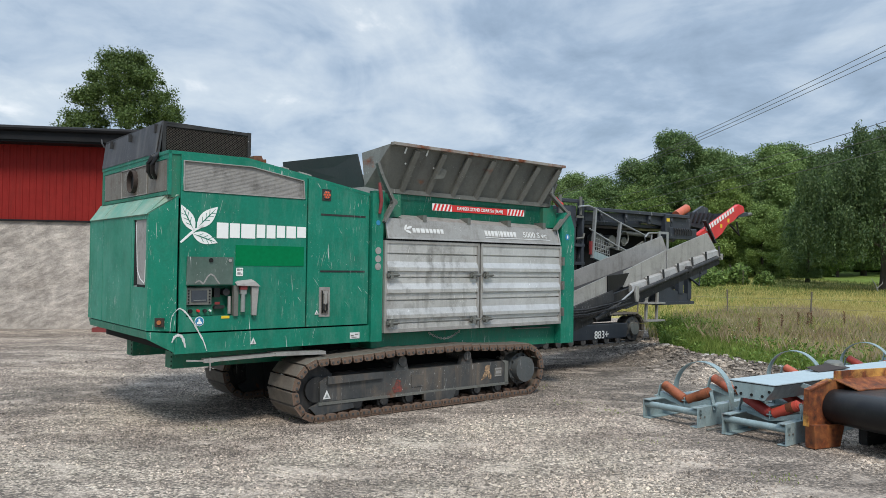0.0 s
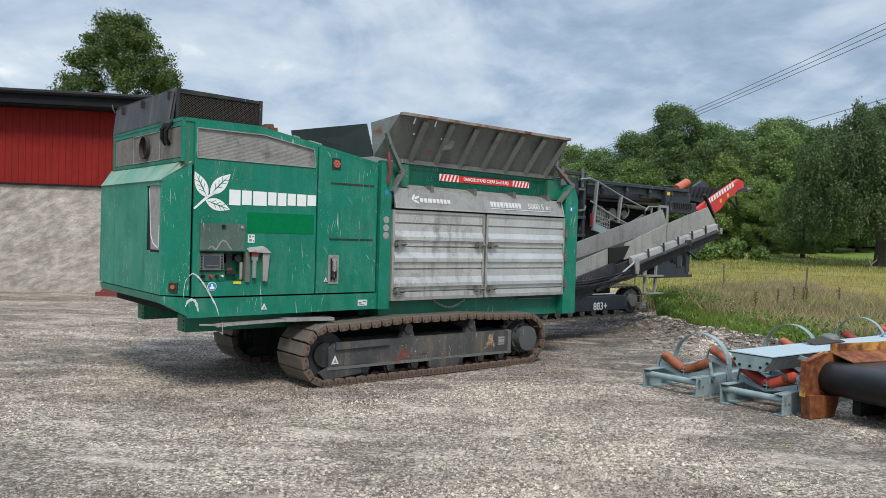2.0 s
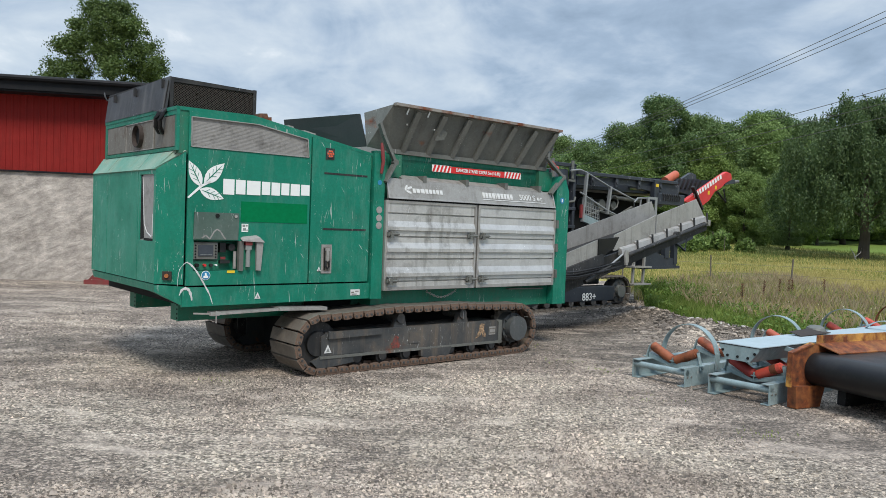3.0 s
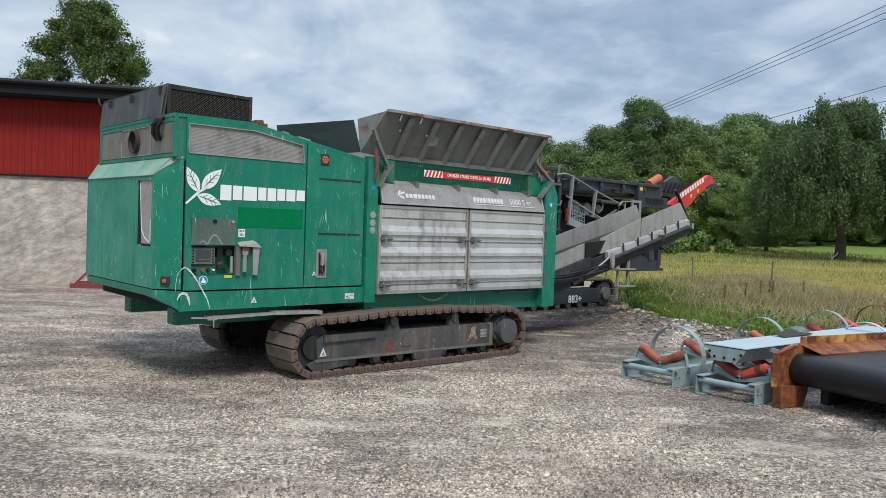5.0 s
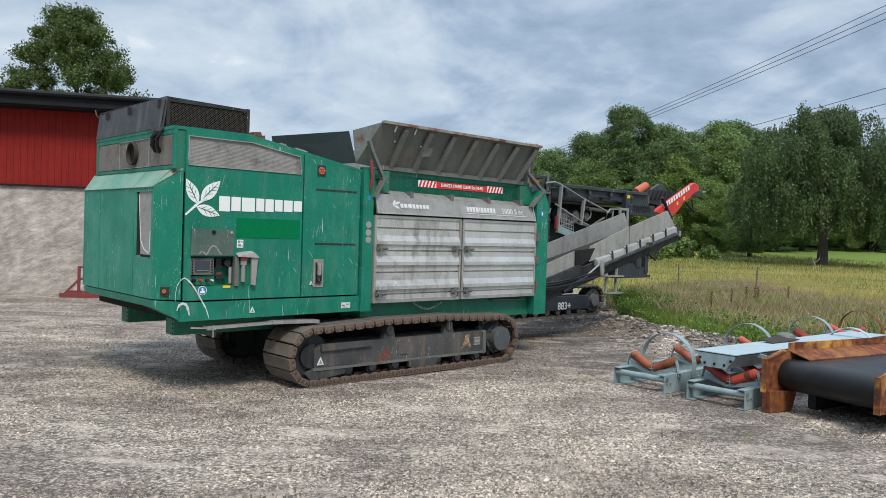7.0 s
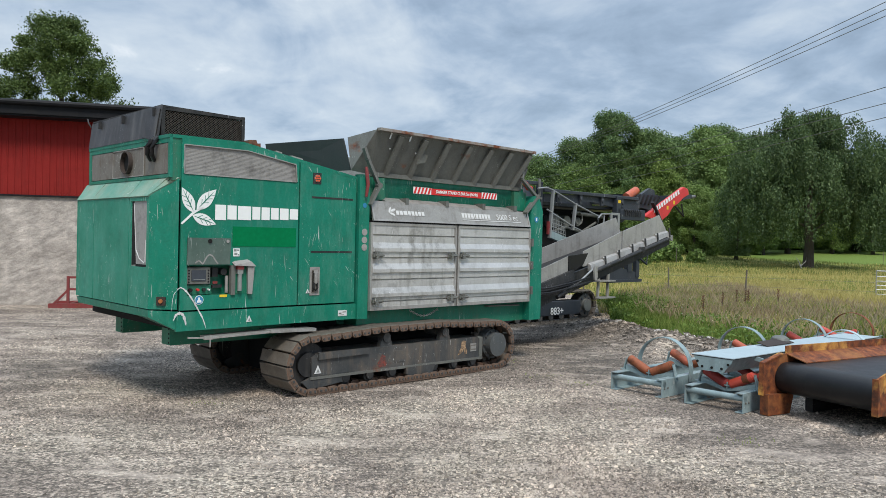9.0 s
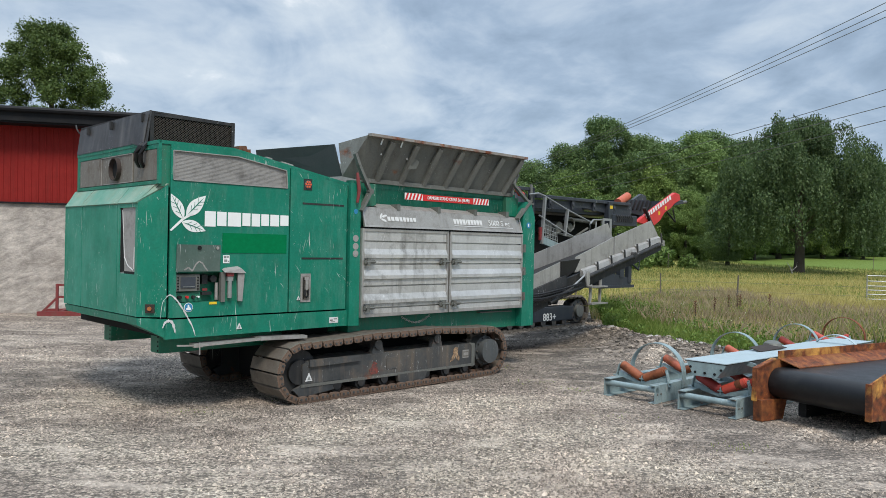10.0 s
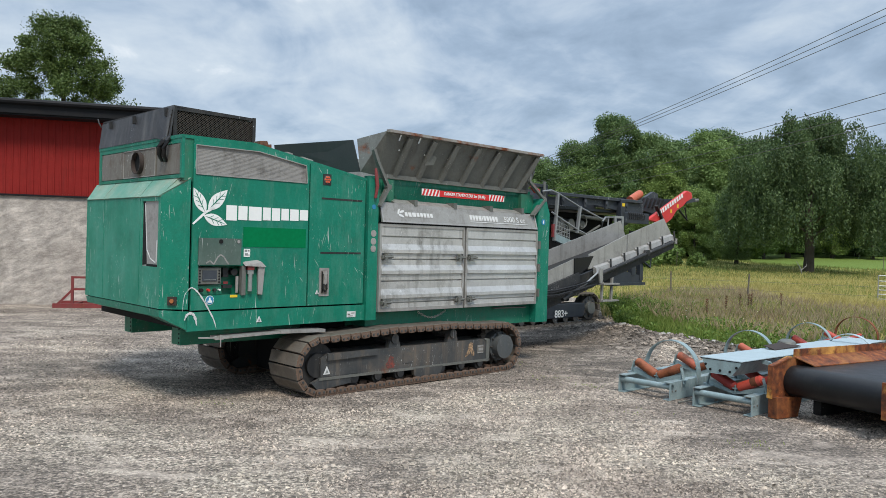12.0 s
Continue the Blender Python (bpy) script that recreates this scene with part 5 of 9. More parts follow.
def hopper_section():
    s = shredder
    yd = 0.23
    # posts
    bm = B()
    box(bm, 0.525, 0.67, 0.25, 0.55, 0.76, 2.38)
    p1 = part("front_post", bm, GREEN, s, "green post with worn round stickers", bevel=0.01)
    for z in (1.755, 1.665, 1.58):
        part("round_sticker", tube(B(), (0.605, 0.25, z), (0.605, 0.246, z), 0.039, 18), GRILLE, p1, "worn pale round sticker")
    part("blue_sticker", tube(B(), (0.60, 0.25, 2.06), (0.60, 0.246, 2.06), 0.028, 16), BLUE_MARK, p1)
    bm = B()
    prism(bm, ((3.54, 0.585), (3.54, 2.20), (3.60, 2.33), (3.70, 2.33), (3.79, 2.12), (3.79, 0.585)), "y", 0.24, 0.60)
    p2 = part("rear_post", bm, GREEN, s, "broad green rear post", bevel=0.012)
    part("blue_sticker", tube(B(), (3.65, 0.24, 2.0), (3.65, 0.236, 2.0), 0.042, 16), BLUE_MARK, p2, "round blue sticker with a white figure")
    part("sticker_figure", box(B(), 3.638, 3.66, 0.233, 0.236, 1.98, 2.022), WHITE_MARK, p2, smooth=0)
    bm = B()
    for z in (0.95, 1.3, 1.62):
        part("door_hinge", box(B(), 3.515, 3.55, 0.19, 0.24, z, z + 0.11), GREY_PLATE, p2, bevel=0.004)
    # hopper body behind the doors and the sill beam below
    bm = B()
    box(bm, 0.66, 3.56, 0.42, 2.5, 0.80, 2.36)
    part("hopper_body", bm, GREEN_FRAME, s)
    bm = B()
    box(bm, 0.60, 3.60, 0.36, 0.62, 0.58, 0.83)
    box(bm, 0.60, 3.60, 2.2, 2.46, 0.58, 0.83), box(bm, 3.3, 3.78, 0.6, 2.3, 0.58, 0.83), box(bm, 0.5, 0.7, 0.6, 2.3, 0.6, 0.8)
    part("sill_beam", bm, GREEN_FRAME, s, "dirty green chassis sill", bevel=0.008)
    bm = B()
    hull(bm, [(2.75, 0.30, 0.80), (3.40, 0.30, 0.79), (3.40, 0.37, 0.79), (2.75, 0.37, 0.80)], [(2.75, 0.30, 0.815), (3.40, 0.30, 0.805), (3.40, 0.37, 0.805), (2.75, 0.37, 0.815)])
    part("sill_strip", bm, GREY_PLATE, s)

    # two ribbed aluminium leaves
    zs = ((0.856, 0), (0.943, 0), (0.945, 1), (0.958, 1), (0.960, 0), (1.0, 0), (1.005, 2), (1.045, 2), (1.115, 0), (1.198, 0), (1.20, 1), (1.213, 1), (1.215, 0), (1.285, 0),
          (1.29, 2), (1.33, 2), (1.395, 0), (1.453, 0), (1.455, 1), (1.468, 1), (1.470, 0), (1.53, 0), (1.535, 2), (1.575, 2), (1.64, 0), (1.718, 0), (1.72, 1), (1.733, 1), (1.735, 0), (1.78, 0), (1.868, 0))
    depth = (0.0, 0.035, -0.025)
    for xa, xb, lb in ((0.678, 2.062, "ribbed aluminium door leaf, scuffed and dented"), (2.088, 3.515, "ribbed aluminium door leaf with bright scratches")):
        bm = B()
        prof = [(yd + depth[k], z) for z, k in zs] + [(yd + 0.05, 1.868), (yd + 0.05, 0.856)]
        prism(bm, prof, "x", xa + 0.03, xb - 0.03)
        leafd = part("side_leaf", bm, ALU_DOOR if xa < 1 else ALU_CLEAN, s, lb, smooth=0)
        bm = B()
        box(bm, xa, xa + 0.03, yd - 0.012, yd + 0.05, 0.85, 1.872), box(bm, xb - 0.03, xb, yd - 0.012, yd + 0.05, 0.85, 1.872)
        box(bm, xa + 0.03, xb - 0.03, yd - 0.012, yd + 0.05, 1.842, 1.872), box(bm, xa + 0.03, xb - 0.03, yd - 0.012, yd + 0.05, 0.85, 0.89)
        part("leaf_frame", bm, ALU, leafd, bevel=0.004)
        for z in (1.49, 0.96):
            for xx in ((xa + 0.02, xb - 0.16) if xa < 1 else (xa + 0.02,)):
                bm = B()
                box(bm, xx, xx + 0.14, yd - 0.045, yd - 0.02, z - 0.02, z + 0.02)
                tube(bm, (xx + 0.02, yd - 0.05, z), (xx + 0.15, yd - 0.05, z), 0.012, 8)
                box(bm, xx + 0.03, xx + 0.07, yd - 0.06, yd - 0.015, z - 0.04, z + 0.035)
                part("bolt_latch", bm, GREY_PLATE, leafd, bevel=0.004)
        for k in range(4):
            for z in (1.07,):
                part("drain_hole", tube(B(), (xa + 0.30 + 0.20 * k + 0.08 * (k % 2), yd - 0.0135, z), (xa + 0.30 + 0.20 * k + 0.08 * (k % 2), yd - 0.004, z), 0.008, 8), DARK_GAP, leafd)
    # sloping aluminium cover above the doors
    bm = B()
    hull(bm, [(0.70, 0.21, 1.89), (3.49, 0.21, 1.89), (3.44, 0.275, 2.10), (0.71, 0.275, 2.125)], [(0.70, 0.23, 1.89), (3.49, 0.23, 1.89), (3.44, 0.295, 2.10), (0.71, 0.295, 2.125)])
    cov = part("cover_sheet", bm, ALU_COVER, s, "stained aluminium cover sheet with model lettering", smooth=0)
    bm = B()
    hull(bm, [(0.95, 0.272, 2.115), (3.30, 0.272, 2.10), (3.30, 0.40, 2.15), (0.95, 0.40, 2.175)], [(0.95, 0.285, 2.10), (3.30, 0.285, 2.085), (3.30, 0.41, 2.13), (0.95, 0.41, 2.155)])
    part("cover_lip", bm, ALU, cov, smooth=0)
    # near-black strip draws the shadow line in the gap below the cover sheet
    part("cover_slot", box(B(), 0.70, 3.49, 0.222, 0.30, 1.870, 1.892), DARK_GAP, cov, smooth=0)
    bm = B()
    for k_, (xa_, xb_) in enumerate(((0.70, 0.722), (3.462, 3.484))):
        hull(bm, [(xa_, 0.200, 1.892), (xb_, 0.200, 1.892), (xb_, 0.265, 2.10), (xa_, 0.265, 2.10)], [(xa_, 0.212, 1.892), (xb_, 0.212, 1.892), (xb_, 0.277, 2.10), (xa_, 0.277, 2.10)])
    hull(bm, [(0.722, 0.199, 1.892), (3.462, 0.199, 1.892), (3.462, 0.205, 1.912), (0.722, 0.205, 1.912)], [(0.722, 0.211, 1.892), (3.462, 0.211, 1.892), (3.462, 0.217, 1.912), (0.722, 0.217, 1.912)])
    part("cover_rim", bm, ALU, cov, "folded rim of the cover sheet", smooth=0)
    for xx in (1.23, 1.90, 2.57, 3.20):
        part("cover_tab", box(B(), xx, xx + 0.05, 0.262, 0.42, 2.10, 2.175), GREY_PLATE, cov, bevel=0.005)
    tilt = math.degrees(math.atan2(0.21, 0.065))
    on = lambda x, k: pose(x, 0.21 + 0.065 * k - 0.004, 1.89 + 0.21 * k, tilt, 0, 0)
    x = 2.16
    for wd in (0.042, 0.042, 0.046, 0.052, 0.02, 0.046, 0.046, 0.042, 0.048, 0.046):
        ob = part("name_block", box(B(), 0, wd, -0.036, 0.036, -0.002, 0.002), FADED_MARK, cov, smooth=0)
        ob.matrix_basis = on(x, 0.52)
        x += wd + 0.011
    ob = part("underline", box(B(), 0, 1.14, -0.004, 0.004, -0.002, 0.002), FADED_MARK, cov, smooth=0)
    ob.matrix_basis = on(2.16, 0.27)
    lettering("model_lettering", "5000 S ec", 0.105, FADED_MARK, cov, on(3.03, 0.53), "white model lettering", 1.05)
    x = 1.06
    for wd in (0.05, 0.055, 0.065, 0.05, 0.05, 0.045, 0.05, 0.05):
        ob = part("name_block", box(B(), 0, wd - 0.008, -0.027, 0.027, -0.002, 0.002), FADED_MARK, cov, smooth=0)
        ob.matrix_basis = on(x, 0.5)
        x += wd + 0.006
    for k, (dx, dy, an) in enumerate(((0.0, 0.03, 60), (0.05, 0.03, 20), (0.03, -0.02, -20))):
        bm = B()
        tube(bm, (0, 0, -0.002), (0, 0, 0.002), 0.04, 12)
        ob = part("emblem_leaf", bm, FADED_MARK, cov)
        ob.matrix_basis = on(0.97 + dx, 0.5) @ pose(0, dy, 0, 0, 0, an) @ Matrix.Diagonal((1, 0.4, 1, 1))
    # green beam with the warning strip
    bm = B()
    box(bm, 0.66, 3.56, 0.42, 0.52, 2.10, 2.43)
    beam = part("top_beam", bm, GREEN, s, "green top beam with warning strip", bevel=0.01)
    for q in ((0.72, 0.98, 0.36, 0.44, 2.14, 2.40), (3.30, 3.56, 0.36, 0.44, 2.12, 2.38), (0.80, 0.84, 0.33, 0.358, 2.12, 2.42)):
        part("beam_bracket", box(B(), *q), GREEN_FRAME, beam, bevel=0.008)
    bm = B()
    box(bm, 1.78, 2.70, 0.414, 0.42, 2.252, 2.330)
    strip = part("warning_strip", bm, RED_MARK, beam, "red warning strip with white lettering")
    lettering("warning_lettering", "DANGER STAND CLEAR 5m (16.4ft)", 0.057, WHITE_MARK, strip, pose(2.24, 0.411, 2.292, 90, 0, 0), "white warning lettering", 0.86)
    for xa in (1.48, 2.705):
        bm = B()
        box(bm, xa, xa + 0.30, 0.415, 0.42, 2.252, 2.336)
        hz = part("hazard_band", bm, WHITE_MARK, beam)
        bm = B()
        for k in range(5):
            x_ = xa + 0.005 + k * 0.058
            prism(bm, ((x_, 2.254), (x_ + 0.028, 2.254), (x_ + 0.058, 2.334), (x_ + 0.030, 2.334)), "y", 0.411, 0.415)
        part("hazard_stripe", bm, RED_MARK, hz, smooth=0)
    # chain hanging under the doors
    bm = B()
    n = 17
    for k in range(n):
        t = k / (n - 1)
        c = Vector((1.376 + 0.443 * t, 0.30, 0.812 - 0.07 * math.sin(math.pi * t)))
        a = Matrix.Translation(c) @ Matrix.Rotation(radians(-40 * math.cos(math.pi * t)) * -1, 4, "Y") @ Matrix.Rotation(radians(90 if k % 2 else 0), 4, "X")
        ring = [a @ Vector((math.cos(u * math.pi / 4) * 0.02, 0, math.sin(u * math.pi / 4) * 0.011)) for u in range(9)]
        hose(bm, ring, 0.0035, 5)
    part("chain", bm, ALU, s, "slack steel chain")


def hopper_flaps():
    s = shredder
    # near flap leans outwards over the doors
    b0, b1 = Vector((0.80, 0.42, 2.44)), Vector((3.46, 0.42, 2.42))
    t0, t1 = Vector((0.72, 0.19, 2.94)), Vector((3.50, 0.20, 2.925))
    bm = B()
    nrm = Vector((0, 0.91, 0.41)) * 0.012
    hull(bm, [b0, b1, t1, t0], [b0 + nrm, b1 + nrm, t1 + nrm, t0 + nrm])
    fl = part("side_flap", bm, GREY_PLATE, s, "grey steel hopper flap with welded ribs", smooth=0)
    bm = B()
    for k in range(7):
        t = (k + 0.55) / 7.1
        p = b0.lerp(b1, t) + Vector((0, -0.022, 0.0))
        q = t0.lerp(t1, t + 0.045) + Vector((0, -0.022, -0.05))
        bar(bm, p, q, 0.06, 0.045, (0, 1, -0.45))
    part("flap_rib", bm, GREY_PLATE, fl, bevel=0.006)
    bm = B()
    bar(bm, t0 + Vector((0, -0.02, 0)), t1 + Vector((0, -0.02, 0)), 0.07, 0.032)
    part("flap_rim", bm, RUSTY_RIM, fl, "rusty flap rim", bevel=0.008)
    bm = B()
    bar(bm, b0 + Vector((0, -0.02, 0)), b1 + Vector((0, -0.02, 0)), 0.05, 0.05)
    part("hinge_bar", bm, GREY_PLATE, fl, bevel=0.008)
    # white discs and bars painted for sky light through holes; nothing is cut
    for k in range(6):
        t = 0.08 + 0.15 * k
        c = b0.lerp(b1, t).lerp(t0.lerp(t1, t), 0.62 - 0.03 * k)
        part("light_hole", tube(B(), c + Vector((0, -0.012, -0.005)), c + Vector((0, -0.006, 0)), 0.011, 8), WHITE_MARK, fl)
    for t, u in ((0.07, 0.9), (0.18, 0.9)):
        c = b0.lerp(b1, t).lerp(t0.lerp(t1, t), u)
        part("light_slot", bar(B(), c + Vector((-0.012, -0.01, -0.04)), c + Vector((0.012, -0.02, 0.03)), 0.018, 0.006, (0, 1, 0)), WHITE_MARK, fl)
    bm = B()
    c = b0.lerp(b1, 0.26).lerp(t0.lerp(t1, 0.26), 0.5)
    plate(bm, [c + Vector((-0.08, -0.03, -0.08)), c + Vector((0.06, -0.03, -0.06)), c + Vector((0.09, -0.05, 0.03)), c + Vector((-0.02, -0.05, 0.07))], 0.012)
    part("bent_lug", bm, GREY_PLATE, fl, smooth=0)
    # corner plate folded back towards the engine
    bm = B()
    plate(bm, [(0.80, 0.42, 2.44), (0.72, 0.19, 2.94), (0.62, 0.62, 2.87), (0.56, 0.46, 2.47)], 0.012)
    part("corner_flap", bm, GREY_PLATE, s, "folded grey corner plate", smooth=0)
    # end flap across the machine, leaning over the engine roof
    bm = B()
    plate(bm, [(0.60, 0.52, 2.475), (0.56, 0.62, 2.85), (0.33, 1.98, 2.862), (0.40, 1.98, 2.47)], 0.014)
    part("end_flap", bm, FLAP_DARK, s, "dark steel end flap", smooth=0)
    bm = B()  # far flap
    plate(bm, [(0.80, 2.30, 2.44), (3.46, 2.30, 2.42), (3.50, 2.55, 2.86), (0.72, 2.55, 2.88)], 0.014)
    part("far_flap", bm, GREY_PLATE, s, smooth=0)
    bm = B()
    plate(bm, [(3.50, 0.45, 2.42), (3.50, 2.30, 2.42), (3.56, 2.45, 2.72), (3.56, 0.35, 2.72)], 0.014)
    part("rear_flap", bm, GREY_PLATE, s, smooth=0)
    # folding arms
    for x, k in ((0.66, 1), (3.44, -1)):
        bm = B()
        if k > 0:
            pts = [(0.60, 0.28, 2.72), (0.64, 0.26, 2.59), (0.81, 0.26, 2.30), (0.66, 0.24, 2.07)]
        else:
            pts = [(3.40, 0.30, 2.66), (3.36, 0.28, 2.56), (3.67, 0.26, 2.32), (3.40, 0.24, 2.08)]
        bar(bm, pts[0], pts[1], 0.035, 0.05, (0, 1, 0)), bar(bm, pts[1], pts[2], 0.035, 0.05, (0, 1, 0)), bar(bm, pts[2], pts[3], 0.03, 0.075, (0, 1, 0))
        tube(bm, (pts[2][0], pts[2][1] - 0.03, pts[2][2]), (pts[2][0], pts[2][1] + 0.03, pts[2][2]), 0.035, 12)
        part("folding_arm", bm, GREY_PLATE, s, "jointed steel flap arm", bevel=0.006)
    bm = B()
    hose(bm, [(0.60, 0.235, 2.50), (0.605, 0.225, 2.42), (0.62, 0.22, 2.30), (0.60, 0.225, 2.16)], [0.014, 0.022, 0.022, 0.016], 10)
    part("safety_handle", bm, RED_FRAME, s, "red safety lever")
    bm = B()
    hose(bm, [(3.52, 0.36, 2.52), (3.60, 0.36, 2.45), (3.66, 0.36, 2.44)], [0.035, 0.042, 0.035], 10)
    part("safety_handle", bm, RED_MARK, s, "red plastic cover")


def crawler(y0, y1, lab):
    """One crawler: frame, idler, drive hub, rollers and a closed belt of steel shoes."""
    s = shredder
    ax, bx, zc, R = -0.20, 2.70, 0.325, 0.295
    bm = B()
    ym = (y0 + y1) / 2
    near = y0 < 1
    yo = y0 + 0.06 if near else y1 - 0.06
    yi = y0 + 0.40 if near else y1 - 0.40
    ylo, yhi = min(yo, yi), max(yo, yi)
    prism(bm, ((-0.17, 0.175), (-0.175, 0.40), (-0.10, 0.44), (2.38, 0.445), (2.44, 0.40), (2.44, 0.17)), "y", ylo, yhi)
    fr = part("track_frame", bm, TRACK_FRAME, s, lab, bevel=0.015)
    bm = B()
    ya = ylo - 0.008 if near else yhi + 0.008
    sgn = -1 if near else 1
    prism(bm, ((-0.19, 0.165), (2.46, 0.155), (2.46, 0.185), (-0.19, 0.195)), "y", min(ya, ya - sgn * 0.02), max(ya, ya - sgn * 0.02) + 0.002)
    prism(bm, ((2.395, 0.17), (2.455, 0.17), (2.455, 0.44), (2.37, 0.455), (2.36, 0.44), (2.395, 0.42)), "y", min(ya, ya - sgn * 0.02), max(ya, ya - sgn * 0.02))
    part("frame_lip", bm, GREY_PLATE, fr, bevel=0.004)
    if near:
        bm = B()
        prism(bm, ((-0.10, 0.375), (0.58, 0.385), (0.58, 0.45), (-0.10, 0.45)), "y", ylo - 0.03, ylo + 0.01)
        part("frame_cover", bm, TRACK_FRAME, fr, bevel=0.006)
        part("warning_triangle", prism(B(), ((-0.14, 0.225), (-0.05, 0.225), (-0.095, 0.315)), "y", ylo - 0.006, ylo - 0.001), FADED_MARK, fr, "white warning triangle", smooth=0)
        part("print_mark", prism(B(), ((-0.115, 0.238), (-0.075, 0.238), (-0.095, 0.28)), "y", ylo - 0.008, ylo - 0.006), PANEL_GREY, fr, smooth=0)
        part("red_paint_patch", prism(B(), ((0.735, 0.225), (0.76, 0.205), (0.80, 0.215), (0.84, 0.21), (0.86, 0.245), (0.84, 0.29), (0.835, 0.33), (0.805, 0.345), (0.79, 0.36), (0.77, 0.325), (0.755, 0.29), (0.725, 0.26)), "y", ylo - 0.004, ylo - 0.001), RUBBED_RED, fr, "faded red paint patch", smooth=0)
        stk = part("sticker", box(B(), 2.23, 2.345, ylo - 0.005, ylo - 0.001, 0.265, 0.37), BROWN_PANEL, fr, "scratched dark sticker with pale edges")
        for q_ in ((2.235, 2.34, 0.35, 0.366), (2.25, 2.335, 0.30, 0.334), (2.235, 2.34, 0.268, 0.28)):
            part("sticker_band", box(B(), q_[0], q_[1], ylo - 0.007, ylo - 0.004, q_[2], q_[3]), GRILLE, stk)
        part("paint_chip", prism(B(), ((2.01, 0.235), (2.04, 0.29), (2.07, 0.33), (2.075, 0.39), (2.11, 0.415), (2.155, 0.405), (2.145, 0.34), (2.18, 0.29), (2.175, 0.24), (2.13, 0.25), (2.115, 0.315), (2.095, 0.27), (2.06, 0.25)), "y", ylo - 0.004, ylo - 0.001), RUBBED_TAN, fr, "flaked tan paint patch", smooth=0)
        part("inspection_plate", box(B(), 0.98, 1.13, ylo - 0.008, ylo - 0.001, 0.25, 0.38), TRACK_FRAME, fr, bevel=0.003)
    # carrier rollers on top
    for x in (0.86, 1.80):
        bm = B()
        prism(bm, ((x - 0.09, 0.43), (x + 0.10, 0.43), (x + 0.07, 0.53), (x - 0.05, 0.55)), "y", ylo + 0.02, ylo + 0.09)
        tube(bm, (x, ylo, 0.545), (x, yhi, 0.545), 0.055, 14)
        part("carrier_roller", bm, TRACK_FRAME, fr, bevel=0.004)
    for k in range(7):
        x = 0.28 + 0.335 * k
        bm = B()
        tube(bm, (x, ylo + 0.02, 0.14), (x, yhi - 0.02, 0.14), 0.075, 16)
        tube(bm, (x, ylo - 0.005, 0.14), (x, ylo + 0.02, 0.14), 0.05, 12)
        part("track_roller", bm, BLACK_PLATE, fr)
    bm = B()
    prism(bm, ((1.15, 0.17), (1.62, 0.17), (1.58, 0.07), (1.45, 0.05), (1.25, 0.06), (1.16, 0.09)), "y", ylo - 0.01, ylo + 0.04)
    part("roller_guard", bm, TRACK_FRAME, fr, bevel=0.008)
    # front idler
    bm = B()
    tube(bm, (ax, ylo + 0.06, zc), (ax, yhi - 0.06, zc), R - 0.055, 32)
    tube(bm, (ax, ylo + 0.02, zc), (ax, ylo + 0.06, zc), 0.13, 20)
    idl = part("idler", bm, BLACK_PLATE, fr, "worn front idler wheel")
    bm = B()
    prism(bm, ((-0.20, 0.06), (0.32, 0.11), (0.36, 0.20), (-0.16, 0.20), (-0.28, 0.14)), "y", ylo + 0.0, ylo + 0.05)
    part("idler_guard", bm, TRACK_FRAME, fr, bevel=0.01)
    # rear sprocket and drive motor hub
    bm = B()
    n = 15
    ring = []
    for k in range(n * 4):
        a = 2 * math.pi * k / (n * 4)
        r = R - 0.04 if k % 4 in (0, 1) else R - 0.085
        ring.append((bx + r * math.cos(a), zc + r * math.sin(a)))
    prism(bm, ring, "y", ym - 0.035, ym + 0.035)
    part("sprocket", bm, TRACK_STEEL, fr, smooth=0)
    bm = B()
    yh = ylo - 0.06 if near else yhi + 0.06
    tube(bm, (bx, ym, zc), (bx, yh - sgn * 0.10, zc), 0.19, 28)
    tube(bm, (bx, yh - sgn * 0.10, zc), (bx, yh, zc), 0.155, 28)
    hb = part("drive_hub", bm, HUB, fr, "round drive hub", bevel=0.006)
    for k in range(10):
        a = k * math.pi / 5
        part("hub_bolt", tube(B(), (bx + 0.172 * math.cos(a), yh - sgn * 0.095, zc + 0.172 * math.sin(a)), (bx + 0.172 * math.cos(a), yh - sgn * 0.075, zc + 0.172 * math.sin(a)), 0.012, 6), TRACK_FRAME, hb)
    # the belt of shoes
    L = bx - ax
    total = 2 * L + 2 * math.pi * R
    count = 56
    pitch = total / count

    def along(d):
        """Point and direction on the loop; the upper run sags between the rollers and rides high at the middle."""
        d = d % total
        if d < L:
            x = ax + d
            t = d / L
            return x, 0.03, 0.0, -1
        d -= L
        if d < math.pi * R:
            a = -math.pi / 2 + d / R
            return bx + R * math.cos(a), zc + R * math.sin(a), a + math.pi / 2, 0
        d -= math.pi * R
        if d < L:
            t = d / L
            z = zc + R + 0.05 * math.sin(math.pi * t) - 0.012 * abs(math.sin(3 * math.pi * t))
            sl = (0.05 * math.pi * math.cos(math.pi * t)) / L
            return bx - d, z, math.pi - sl, 1
        d -= L
        a = math.pi / 2 + d / R
        return ax + R * math.cos(a), zc + R * math.sin(a), a + math.pi / 2, 0
    w = y1 - y0
    sh = B()
    # plate with a raised grouser, and link blocks with pins at both edges
    prism(sh, ((-pitch * 0.46, 0.0), (pitch * 0.46, 0.0), (pitch * 0.46, -0.020), (-pitch * 0.44, -0.024), (-pitch * 0.46, -0.022)), "y", 0.0, w)
